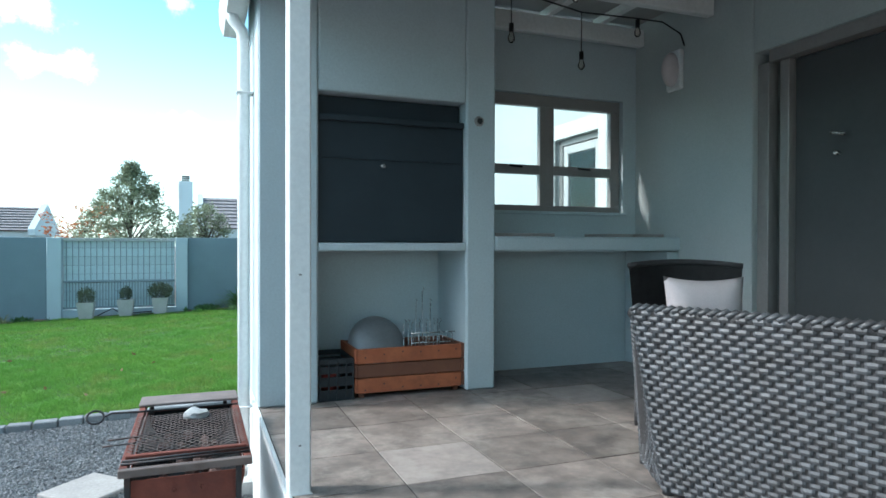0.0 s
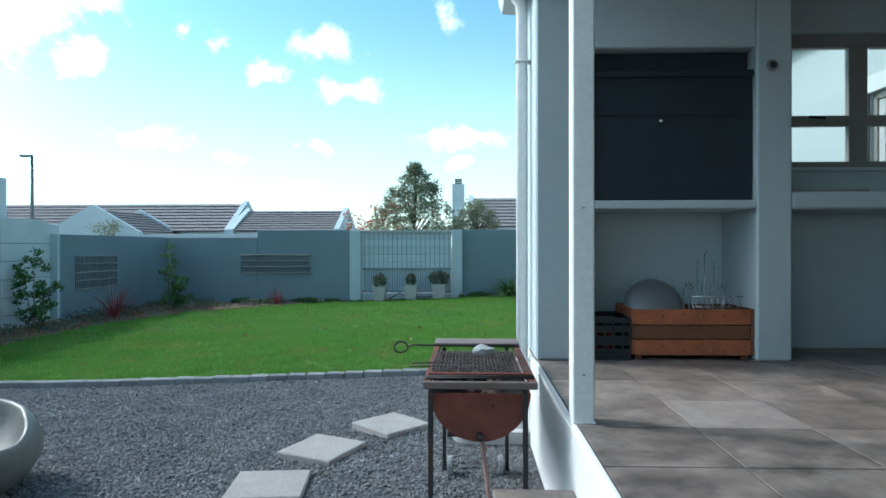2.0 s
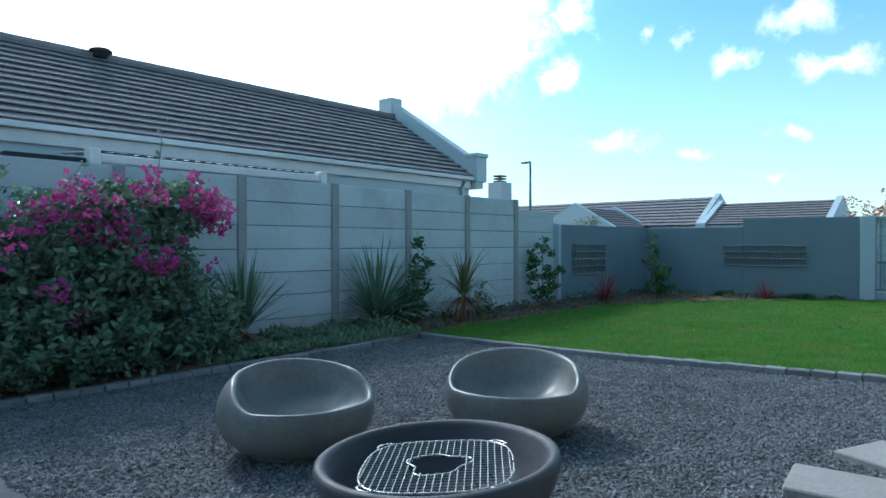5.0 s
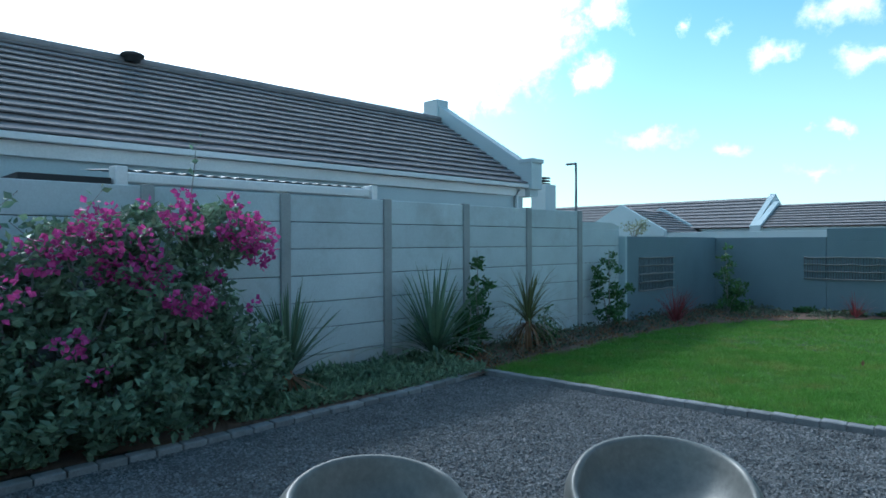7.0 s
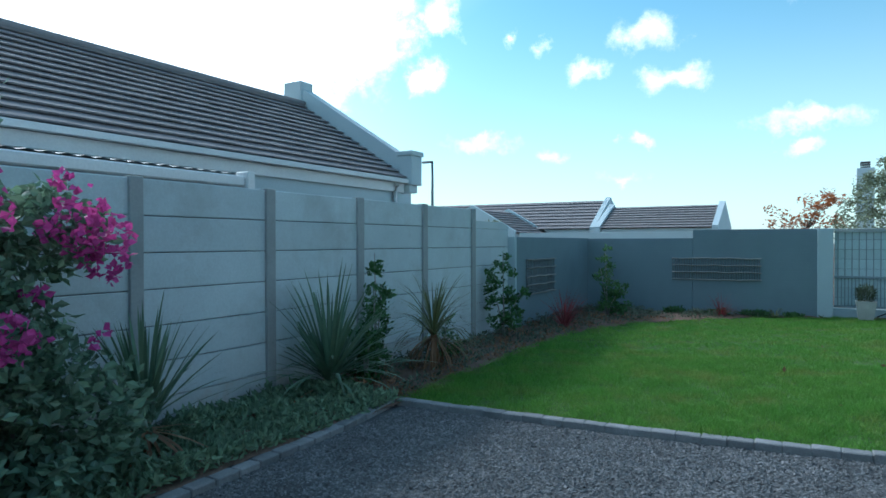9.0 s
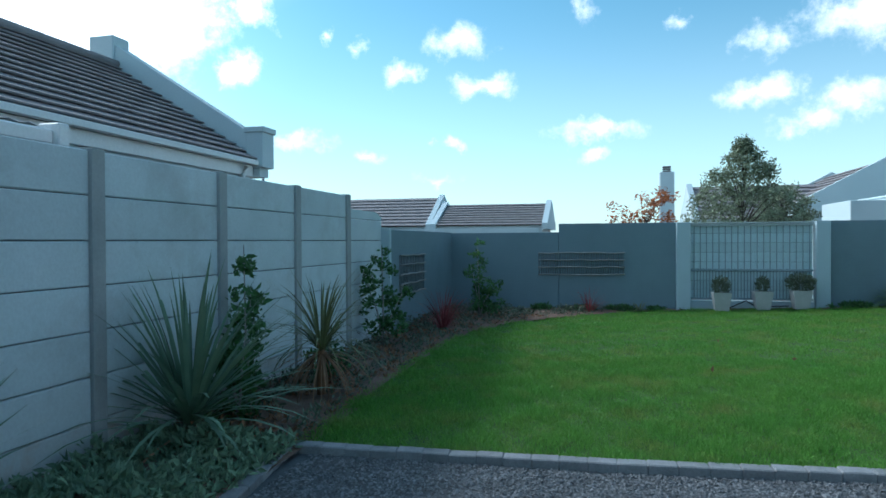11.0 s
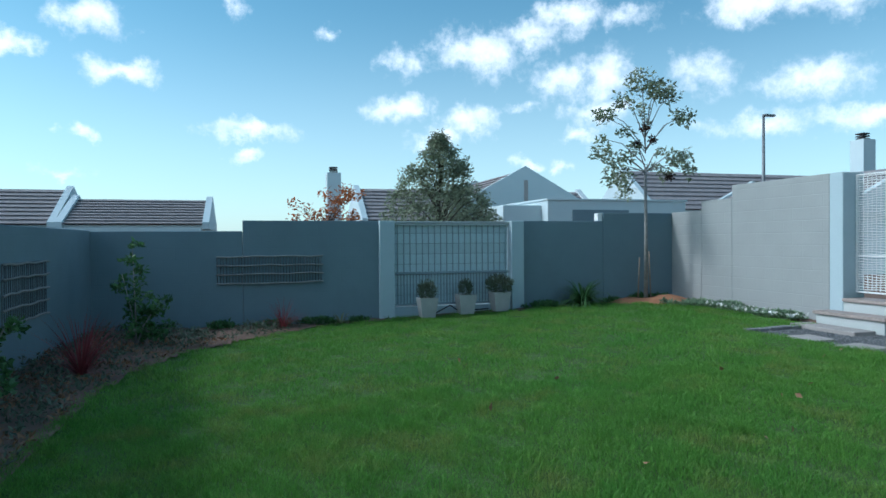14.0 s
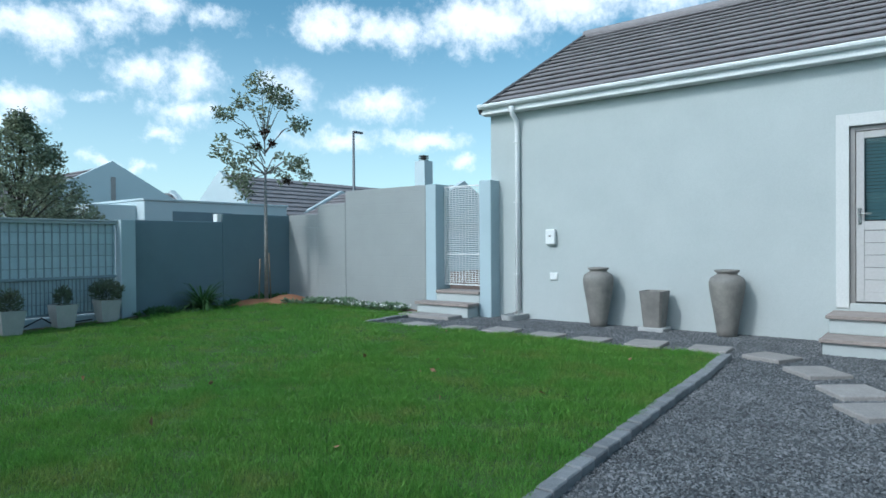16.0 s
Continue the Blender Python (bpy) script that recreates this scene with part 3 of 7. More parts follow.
part("rounded_top_panel", bm, M_PANEL, pre)

# east block wall, stepped, up to the wire gate
EX = 3.3
east = tagged(new("wall_east"), "mid grey painted block wall in stepped heights", "wall", kind="structure")
for y0, y1, z1 in ((14.5, 15.35, 2.26), (15.35, 16.3, 2.07), (12.39, 14.495, 2.50)):
    box("wall_section", EX, EX + 0.2, y0, y1, -0.1, z1, M_SIDEWALL, east, 0.008)

# ---------------------------------------------------------------- board gate in the far wall
gate = tagged(new("door_1"), "grey slatted garden gate with vertical bars between pale pillars", "gate", kind="structure")
for x0, x1, z0 in ((-3.0, -2.72, -0.05), (-0.40, -0.14, 0.0)):
    box("gate_pillar", x0, x1, 16.185, 16.50, z0, 1.885, M_PILLAR, gate, 0.01, "light grey plastered pillar")
box("gate_plinth", -2.72, -0.40, 16.26, 16.46, -0.05, 0.27, M_PILLAR, gate, 0.006)
for j in range(8):
    z = 0.29 + 0.195 * j
    box("board", -2.70, -0.42, 16.36, 16.385, z, z + 0.186, M_BOARD, gate, 0.003)
    # added strip behind each gap, its dark colour standing for the shade beyond
    if j:
        box("joint_strip", -2.70, -0.42, 16.387, 16.395, z - 0.02, z + 0.012, M_GATED, gate, 0)
for k in range(19):
    x = -2.64 + k * (2.16 / 18)
    box("bar", x - 0.009, x + 0.009, 16.315, 16.333, 0.33, 1.80, M_GATED, gate, 0.002)
for k in range(37):
    x = -2.64 + k * 0.06
    if k % 2:
        box("short_bar", x - 0.007, x + 0.007, 16.317, 16.331, 0.33, 0.93, M_GATED, gate, 0.002)
for z in (0.31, 0.90, 1.82):
    box("rail", -2.71, -0.41, 16.305, 16.345, z - 0.022, z + 0.022, M_GATE if z > 1.5 else M_GATED, gate, 0.004)
box("top_cap", -2.72, -0.40, 16.29, 16.42, 1.845, 1.875, M_GATE, gate, 0.004)


# ---------------------------------------------------------------- house: wall with door, roof, gutter
HX = 3.56
FLOOR = 0.757
house = tagged(new("wall_house"), "pale grey plastered house wall with a glazed side door", "house wall", kind="structure")
wall_with_holes("wall_section", "y", HX, HX + 0.25, -9.0, 11.12, -0.1, 3.62,
                [(5.08, 5.86, 0.66, 2.82), (-1.6, 3.31, FLOOR, 3.03)], M_HOUSE, house)
box("gable_wall", HX + 0.25, 11.5, 10.87, 11.12, -0.1, 3.62, M_HOUSE, house, 0.006)
bm = bmesh.new()
tri = [bm.verts.new(c) for c in ((HX, 11.119, 3.62), (11.4, 11.119, 3.62), (7.5, 11.119, 5.85))]
f = bm.faces.new(tri)
ext = bmesh.ops.extrude_face_region(bm, geom=[f])
for v in [q for q in ext["geom"] if isinstance(q, bmesh.types.BMVert)]:
    v.co.y -= 0.22
bmesh.ops.recalc_face_normals(bm, faces=bm.faces)
part("gable_top", bm, M_HOUSE, house)
# raised plaster band round the door
for q in ((5.86, 6.0, 0.60, 2.97), (4.94, 5.08, 0.60, 2.97), (5.08, 5.86, 2.82, 2.97)):
    box("door_surround", HX - 0.02, HX + 0.02, q[0], q[1], q[2], q[3], M_SURR, house, 0.004, "white painted plaster band")
# room walls coloured near black in place of the darkness of an unlit interior
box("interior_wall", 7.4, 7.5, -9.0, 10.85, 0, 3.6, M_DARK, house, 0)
box("interior_floor", HX + 0.25, 7.4, -9.0, 10.85, FLOOR - 0.1, FLOOR, M_TILE, house, 0)
box("interior_ceiling", HX + 0.25, 7.4, -9.0, 10.85, 3.3, 3.4, M_WHITE, house, 0)
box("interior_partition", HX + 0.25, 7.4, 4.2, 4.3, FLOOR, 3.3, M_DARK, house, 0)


def tile_roof(name, label, eave, ridge, along0, along1, axis, courses, material, parent=None, lip=0.035, over=0.0):
    """A pitched roof face of overlapping tile courses. eave, ridge: (across, z); axis: 'y' when the courses run along y."""
    top = parent or tagged(new(name), label, "roof", kind="structure")
    (a0, z0), (a1, z1) = eave, ridge
    for c in range(courses):
        t0, t1 = c / courses, (c + 1) / courses
        n = Vector((-(z1 - z0), a1 - a0)).normalized()
        if n.y < 0:
            n = -n
        p0 = (a0 + (a1 - a0) * t0, z0 + (z1 - z0) * t0)
        p1 = (a0 + (a1 - a0) * t1, z0 + (z1 - z0) * t1)
        k = 0.25
        q1 = (p1[0] + (p1[0] - p0[0]) * 0.3, p1[1] + (p1[1] - p0[1]) * 0.3) if c < courses - 1 else p1
        under = (p0[0] + (p1[0] - p0[0]) * k, p0[1] + (p1[1] - p0[1]) * k)
        prof = [(p0[0] + n.x * lip, p0[1] + n.y * lip), (p1[0] + n.x * 0.004, p1[1] + n.y * 0.004), (q1[0] - n.x * 0.004, q1[1] - n.y * 0.004), (q1[0] - n.x * 0.03, q1[1] - n.y * 0.03), (under[0] - n.x * 0.012, under[1] - n.y * 0.012), (p0[0] + n.x * (lip - 0.02), p0[1] + n.y * (lip - 0.02))]
        bm = bmesh.new()
        steps = max(1, int(abs(along1 - along0) / 0.33))
        rings = []
        for s in range(steps + 1):
            u = along0 + (along1 - along0) * s / steps
            j = random.uniform(-0.004, 0.004)
            rings.append([bm.verts.new((a, u, z + j) if axis == "y" else (u, a, z + j)) for a, z in prof])
        for A, B in zip(rings, rings[1:]):
            for k in range(6):
                bm.faces.new((A[k], A[(k + 1) % 6], B[(k + 1) % 6], B[k]))
        bm.faces.new(rings[0])
        bm.faces.new(rings[-1][::-1])
        bmesh.ops.recalc_face_normals(bm, faces=bm.faces)
        part("tile_course", bm, material, top)
    return top


hr = tile_roof("roof_house", "grey concrete tile roof with a gutter along the eave", (3.36, 3.70), (7.45, 5.98), -9.0, 11.2, "y", 15, M_ROOFG, lip=0.05)
tile_roof("roof_house_back", "grey concrete tile roof, far slope", (11.5, 3.70), (7.45, 5.98), -9.0, 11.2, "y", 6, M_ROOFG, hr)
tube("ridge_tile", [(7.45, -9, 6.0), (7.45, 11.22, 6.0)], 0.11, M_ROOFG, hr, 10)
# verge tiles down the gable
for c in range(15):
    t = c / 15
    x, z = 3.36 + 4.09 * t, 3.70 + 2.28 * t
    bm = bmesh.new()
    add_box(bm, -0.02, 0.30, 11.17, 11.25, -0.10, 0.035, 0.01)
    bmesh.ops.rotate(bm, verts=bm.verts, cent=(0, 0, 0), matrix=Matrix.Rotation(-math.atan2(2.28, 4.09), 3, "Y"))
    bmesh.ops.translate(bm, verts=bm.verts, vec=(x, 0, z + 0.03))
    part("verge_tile", bm, M_VERGE, hr)
box("fascia", 3.38, 3.41, -9.0, 11.2, 3.62, 3.72, M_WHITE, hr, 0.003, "white fascia board")
box("soffit", 3.41, HX, -9.0, 11.2, 3.615, 3.63, M_WHITE, hr, 0.0)
bm = bmesh.new()
gp = [(3.37, 3.775), (3.29, 3.78), (3.285, 3.765), (3.292, 3.735), (3.32, 3.712), (3.37, 3.708)]
rings = [[bm.verts.new((x, y, z)) for x, z in gp] for y in (-9.0, 11.22)]
for k in range(5):
    bm.faces.new((rings[0][k], rings[0][k + 1], rings[1][k + 1], rings[1][k]))
bm.faces.new(rings[0])
bm.faces.new(rings[1][::-1])
part("gutter", bm, M_WHITE, hr, "white metal gutter")

dpipe = thing("downpipe", "white downpipe on the house wall", "downpipe", (3.5, 10.56, 0.2))
pipe_h = tube("pipe", [(3.32, 10.56, 3.69), (3.36, 10.56, 3.56), (3.49, 10.56, 3.46), (3.51, 10.56, 3.30), (3.51, 10.56, 0.32), (3.44, 10.56, 0.25)], 0.041, M_WHITE, dpipe, 12)
for z in (0.9, 2.1, 3.1):
    box("bracket", 3.455, HX - 0.002, 10.515, 10.605, z, z + 0.014, M_WHITE, pipe_h, 0.003)


def trough(x, y, rot=0.0, s=1.0):
    """A shallow concrete splash trough with a rounded front."""
    e = thing("drain_trough", "pale concrete splash trough on the gravel under a downpipe", "drain trough", (x, y, ground_z(x, y)), "splash troughs")
    bm = bmesh.new()
    outer = [(-0.19, 0.28), (0.19, 0.28)] + [(0.19 * math.cos(a), -0.20 + 0.20 * math.sin(a)) for a in [-math.pi * k / 10 for k in range(11)]]
    def ring(k, z):
        return [bm.verts.new((px * k * s, (py * k + 0.02) * s, z)) for px, py in outer]
    r = [ring(0.94, 0.0), ring(1.0, 0.09), ring(0.86, 0.09), ring(0.72, 0.035)]
    for a, b in zip(r, r[1:]):
        for i in range(len(a)):
            bm.faces.new((a[i], a[(i + 1) % len(a)], b[(i + 1) % len(a)], b[i]))
    bm.faces.new(r[-1])
    bm.faces.new(r[0][::-1])
    bmesh.ops.recalc_face_normals(bm, faces=bm.faces)
    bmesh.ops.rotate(bm, verts=bm.verts, cent=(0, 0, 0), matrix=Matrix.Rotation(rot, 3, "Z"))
    bmesh.ops.translate(bm, verts=bm.verts, vec=base_of(e))
    part("basin", bm, M_POT, e)
    return e


trough(3.32, 10.52, -math.pi / 2, 0.75)
trough(0.18, 4.42, -math.pi / 2, 0.85)

# side door
sd = tagged(thing("door_2", "grey framed door, glazed above a boarded panel", "door", (HX, 5.08, 0.66)), kind="structure")
y0, y1, z0, z1 = 5.08, 5.86, 0.66, 2.82
for q in ((y0, y0 + 0.06, z0, z1), (y1 - 0.06, y1, z0, z1), (y0 + 0.06, y1 - 0.06, z1 - 0.06, z1)):
    box("door_frame", HX + 0.04, HX + 0.11, q[0], q[1], q[2], q[3], M_FRAME, sd, 0.004)
for q in ((y0 + 0.065, y0 + 0.15, z0 + 0.02, z1 - 0.065), (y1 - 0.15, y1 - 0.065, z0 + 0.02, z1 - 0.065), (y0 + 0.15, y1 - 0.15, z1 - 0.15, z1 - 0.065), (y0 + 0.15, y1 - 0.15, 1.55, 1.66), (y0 + 0.15, y1 - 0.15, z0 + 0.02, z0 + 0.14)):
    box("stile", HX + 0.055, HX + 0.10, q[0], q[1], q[2], q[3], M_DOOR, sd, 0.004)
gz = box("glass_pane", HX + 0.07, HX + 0.078, y0 + 0.15, y1 - 0.15, 1.66, z1 - 0.15, M_GLASS, sd, 0)
gz.visible_shadow = False
for k in range(5):
    zz = z0 + 0.14 + k * 0.15
    box("panel_board", HX + 0.065, HX + 0.085, y0 + 0.15, y1 - 0.15, zz, zz + 0.146, M_DOOR, sd, 0.003)
for k in range(24):
    zz = 1.68 + k * 0.042
    box("blind_slat", HX + 0.12, HX + 0.125, y0 + 0.14, y1 - 0.14, zz, zz + 0.034, M_BLUEBLIND, sd, 0)
tube("handle", [(HX + 0.05, y1 - 0.105, 1.75), (HX - 0.01, y1 - 0.105, 1.75), (HX - 0.012, y1 - 0.23, 1.75)], 0.011, M_CHROME, sd)
box("lock_plate", HX + 0.045, HX + 0.056, y1 - 0.125, y1 - 0.085, 1.62, 1.82, M_CHROME, sd, 0.002)

# steps up to the side door
st = thing("door_steps", "white plastered steps with stone treads at the side door", "steps", (3.0, 5.4, 0.17))
box("lower_riser", 2.42, HX, 4.4, 6.0, 0.05, 0.308, M_HOUSE, st, 0.008)
box("lower_tread", 2.38, HX, 4.36, 6.03, 0.308, 0.35, M_TREAD, st, 0.006, "grey-brown stone tread")
box("upper_riser", 2.92, HX, 4.4, 6.0, 0.35, 0.522, M_HOUSE, st, 0.008)
box("upper_tread", 2.88, HX, 4.36, 6.03, 0.522, 0.565, M_TREAD, st, 0.006, "grey-brown stone tread")

# meter boxes
mb = thing("meter_box", "small white electrical box on the house wall", "electrical box", (HX, 9.99, 1.52))
box("body", HX - 0.075, HX, 9.86, 10.03, 1.40, 1.645, M_WHITE, mb, 0.012)
box("display", HX - 0.078, HX - 0.074, 9.925, 9.97, 1.52, 1.55, M_FRAME, mb, 0.001)
mb2 = thing("socket_box", "small white outdoor socket on the house wall", "socket", (HX, 9.96, 0.88))
box("body", HX - 0.022, HX, 9.84, 9.98, 0.825, 0.945, M_WHITE, mb2, 0.01)

# ---------------------------------------------------------------- wire gate between pillars
wg = tagged(new("door_3"), "narrow white wire gate between plastered pillars", "gate", kind="structure")
for y0, y1 in ((10.96, 11.20), (12.15, 12.39)):
    box("gate_pillar", EX - 0.0, EX + 0.42, y0, y1, -0.05, 2.50, M_PILLAR, wg, 0.01, "pale grey plastered pillar")
wires = bmesh.new()
GX = EX + 0.25
for k in range(13):
    y = 11.25 + k * 0.0705
    add_tube(wires, [(GX, y + 0.004 * math.sin(q * 1.9 + k), 0.72 + 0.17 * q) for q in range(11)], 0.0055, 5)
for k in range(46):
    z = 0.735 + k * 0.0375
    add_tube(wires, [(GX - 0.006, 11.225 + 0.0905 * q, z + 0.006 * math.sin(q * 1.3 + k * 0.7)) for q in range(11)], 0.0062, 5)
ob = part("wire_mesh", wires, M_WHITE, wg)
ob["kind"] = "stuff"
for q in ((11.215, 11.24), (12.12, 12.145)):
    box("gate_frame", GX - 0.015, GX + 0.015, q[0], q[1], 0.68, 2.46, M_WHITE, wg, 0.003)
for z in (0.68, 1.22, 2.44):
    box("gate_rail", GX - 0.015, GX + 0.015, 11.24, 12.12, z, z + 0.022, M_WHITE, wg, 0.003)
gs = thing("gate_steps", "two pale plastered steps with stone treads at the wire gate", "steps", (3.2, 11.7, 0.17))
box("upper_riser", EX + 0.0, EX + 0.4, 11.205, 12.145, 0.05, 0.55, M_HOUSE, gs, 0.006)
box("upper_tread", EX - 0.03, EX + 0.4, 11.205, 12.145, 0.55, 0.60, M_TREAD, gs, 0.006)
box("lower_riser", EX - 0.32, EX - 0.002, 11.22, 12.33, 0.05, 0.36, M_HOUSE, gs, 0.006)
box("lower_tread", EX - 0.36, EX - 0.032, 11.18, 12.36, 0.36, 0.41, M_TREAD, gs, 0.006)
box("foot_slab", EX - 0.75, EX - 0.37, 11.3, 12.4, 0.12, 0.23, M_SLAB, gs, 0.01)

# ---------------------------------------------------------------- patio: plinth, floor, braai wall, roof
EDGE = 0.395
plinth = tagged(new("patio_base"), "raised patio base with white plastered sides", "patio", kind="structure")
box("plinth", EDGE, HX, -9.0, 4.75, -0.1, FLOOR - 0.022, M_WHITE, plinth, 0.006)
box("edge_trim", EDGE, 0.414, -9.0, 3.995, FLOOR - 0.021, FLOOR - 0.001, M_WHITE, plinth, 0.003)
box("grout_bed", 0.416, HX, -9.0, 4.55, FLOOR - 0.02, FLOOR - 0.004, M_GROUT, plinth, 0)
tm = bmesh.new()
add_box(tm, -0.2235, 0.2235, -0.2235, 0.2235, -0.016, 0.0, 0.0012)
tile0 = None
for i in range(7):
    for j in range(-14, 5):
        x, y = 0.415 + 0.2265 + 0.453 * i, 2.985 + 0.2265 + 0.453 * j
        if x > HX or y > 4.6:
            continue
        if tile0 is None:
            tile0 = part("tile", tm, M_TILE, plinth)
            ob = tile0
        else:
            ob = new("tile", tile0.data)
            ob.parent = plinth
            if (i, j) in ((1, -1), (4, 1)):
                ob.data = tile0.data.copy()
                ob.data.materials[0] = M_TILEL
        ob.location = (x, y, FLOOR + random.uniform(-0.001, 0.001))
        if y > 4.5:
            # cut row along the back wall
            ob.location.y, ob.scale.y = 4.45, 0.46
box("side_step", 0.09, EDGE - 0.002, -9.0, 2.52, 0.0, 0.475, M_WHITE, plinth, 0.008, "white plastered step")
box("side_step_tread", 0.075, EDGE - 0.002, -9.0, 2.53, 0.475, 0.51, M_TILE, plinth, 0.006)

BY = 4.0
br = tagged(new("wall_braai"), "grey plastered barbecue wall with a steel firebox niche", "wall", kind="structure")
TOP = 3.55
box("left_pier", 0.405, 0.765, BY, 4.55, FLOOR, TOP, M_PIER, br, 0.012)
box("right_pier", 1.757, 1.972, BY, 4.55, FLOOR, TOP, M_PIER, br, 0.012)
box("chimney_breast", 0.767, 1.755, BY + 0.003, 4.55, 2.695, TOP, M_PIER, br, 0.008)
box("firebox_shelf", 0.767, 1.755, BY + 0.001, 4.55, 1.70, 1.752, M_PIER, br, 0.006)
box("counter_slab", 1.974, HX, BY, 4.55, 1.695, 1.80, M_PIER, br, 0.012)
wall_with_holes("back_wall", "x", 4.555, 4.75, 0.405, HX, FLOOR, TOP, [(2.10, 3.43, 2.01, 2.95)], M_PIER, br)
box("counter_end_wall", 3.45, HX, BY + 0.02, 4.55, FLOOR, 1.69, M_PIER, br, 0.008)
fb = thing("firebox_door", "black steel barbecue firebox door with a round knob", "fireplace door", (1.26, BY + 0.05, 1.755))
box("lower_sheet", 0.772, 1.750, BY + 0.05, BY + 0.07, 1.757, 2.545, M_FIRE, fb, 0.003)
box("hood_rail", 0.772, 1.750, BY + 0.02, BY + 0.05, 2.52, 2.56, M_FIRE, fb, 0.006)
box("upper_recess", 0.772, 1.750, BY + 0.12, BY + 0.14, 2.56, 2.69, M_FIRE, fb, 0.002)
box("seam_strip", 0.772, 1.750, BY + 0.042, BY + 0.0505, 2.285, 2.292, M_FIRE, fb, 0.001)
lathe("knob", [(0.004, 0), (0.016, 0.002), (0.018, 0.012), (0.012, 0.022), (0.003, 0.024)], (1.185, BY + 0.03, 2.235), M_CHROME, fb, 16)
disc = thing("wall_dial", "small round metal dial on the pier", "dial", (1.86, BY, 2.58))
bm = bmesh.new()
bmesh.ops.create_cone(bm, cap_ends=True, segments=24, radius1=0.035, radius2=0.03, depth=0.014)
bmesh.ops.rotate(bm, verts=bm.verts, cent=(0, 0, 0), matrix=Matrix.Rotation(math.pi / 2, 3, "X"))
bmesh.ops.translate(bm, verts=bm.verts, vec=(1.848, BY - 0.008, 2.575))
part("rim", bm, M_FRAME, disc)
bm = bmesh.new()
bmesh.ops.create_cone(bm, cap_ends=True, segments=20, radius1=0.02, radius2=0.018, depth=0.008)
bmesh.ops.rotate(bm, verts=bm.verts, cent=(0, 0, 0), matrix=Matrix.Rotation(math.pi / 2, 3, "X"))
bmesh.ops.translate(bm, verts=bm.verts, vec=(1.848, BY - 0.019, 2.575))
part("face", bm, M_DARK, disc)

# window in the back wall: two lights over two, aluminium
win = tagged(thing("window_1", "grey aluminium window of four panes above the counter", "window", (2.7, 4.62, 2.0)), kind="structure")
wx0, wx1, wz0, wz1 = 2.10, 3.43, 2.01, 2.95
for q in ((wx0, wx1, wz0, wz0 + 0.05), (wx0, wx1, wz1 - 0.09, wz1)):
    box("window_frame", q[0], q[1], 4.60, 4.66, q[2], q[3], M_FRAME, win, 0.003)
for a, b in ((wx0, wx0 + 0.10), (2.66, 2.79), (wx1 - 0.09, wx1)):
    box("window_frame", a, b, 4.603, 4.657, wz0 + 0.05, wz1 - 0.09, M_FRAME, win, 0.003)
for a, b in ((wx0 + 0.10, 2.66), (2.79, wx1 - 0.09)):
    box("transom", a, b, 4.605, 4.655, 2.31, 2.385, M_FRAME, win, 0.003)
    for c, d in ((wz0 + 0.05, 2.31), (2.385, wz1 - 0.09)):
        g = box("pane", a, b, 4.628, 4.634, c, d, M_GLASS, win, 0)
        g.visible_shadow = False
    tube("latch", [((a + b) / 2 - 0.05, 4.595, 2.375), ((a + b) / 2 + 0.06, 4.585, 2.365)], 0.010, M_BLACK, win)
box("window_sill", 2.08, 3.45, 4.52, 4.60, 1.985, 2.01, M_PIER, win, 0.004)

for x0, x1, y0, y1 in ((2.02, 2.5, 4.1, 4.3), (2.95, 3.2, 4.12, 4.4), (3.24, 3.5, 4.12, 4.4)):
    t = thing("loose_tile", "grey spare tile lying on the counter", "tile", ((x0 + x1) / 2, (y0 + y1) / 2, 1.80), "spare tiles")
    box("slab", x0, x1, y0, y1, 1.80, 1.825, M_SLAB, t, 0.003)

# white steel post at the patio's edge
pp = thing("patio_post", "white square steel post at the patio edge", "post", (0.45, 2.62, FLOOR))
box("shaft", 0.397, 0.486, 2.575, 2.664, FLOOR, 3.36, M_WHITE, pp, 0.006)
box("base_plate", 0.397, 0.490, 2.571, 2.668, FLOOR, FLOOR + 0.006, M_WHITE, pp, 0.001)
for z in (1.62, 0.95):
    lathe("rivet", [(0.006, 0), (0.007, 0.003), (0.002, 0.006)], (0.442, 2.574, z), M_FRAME, pp, 10)

# patio roof
rf = tagged(new("ceiling"), "patio roof of white beams and grey boards", "ceiling", kind="structure")
box("roof_boards", 0.42, HX, -9.0, 4.55, 3.60, 3.66, M_CEIL, rf, 0)
for y in (4.48, 3.70, 2.62, 1.5, 0.4, -0.8, -2.2, -4):
    box("beam", 0.42, HX, y - 0.035, y + 0.035, 3.40, 3.54, M_WHITE, rf, 0.006)
box("edge_beam", 0.40, 0.51, -9.0, 3.995, 3.36, 3.56, M_WHITE, rf, 0.006)
for x in (0.9, 1.5, 2.1, 2.65, 3.15):
    box("rafter", x - 0.03, x + 0.03, -9.0, 4.55, 3.542, 3.60, M_WHITE, rf, 0.004)
box("roof_skin", 0.36, HX, -9.0, 4.80, 3.665, 3.70, M_ROOFG, rf, 0)
box("fascia", 0.345, 0.375, 4.02, 4.80, 3.25, 3.66, M_WHITE, rf, 0.004)
bm = bmesh.new()
gp = [(0.34, 3.40), (0.215, 3.405), (0.21, 3.38), (0.215, 3.27), (0.24, 3.20), (0.34, 3.195)]
rings = [[bm.verts.new((x, y, z)) for x, z in gp] for y in (-9.0, 4.80)]
for k in range(5):
    bm.faces.new((rings[0][k], rings[0][k + 1], rings[1][k + 1], rings[1][k]))
bm.faces.new(rings[0])
bm.faces.new(rings[1][::-1])
bmesh.ops.recalc_face_normals(bm, faces=bm.faces)
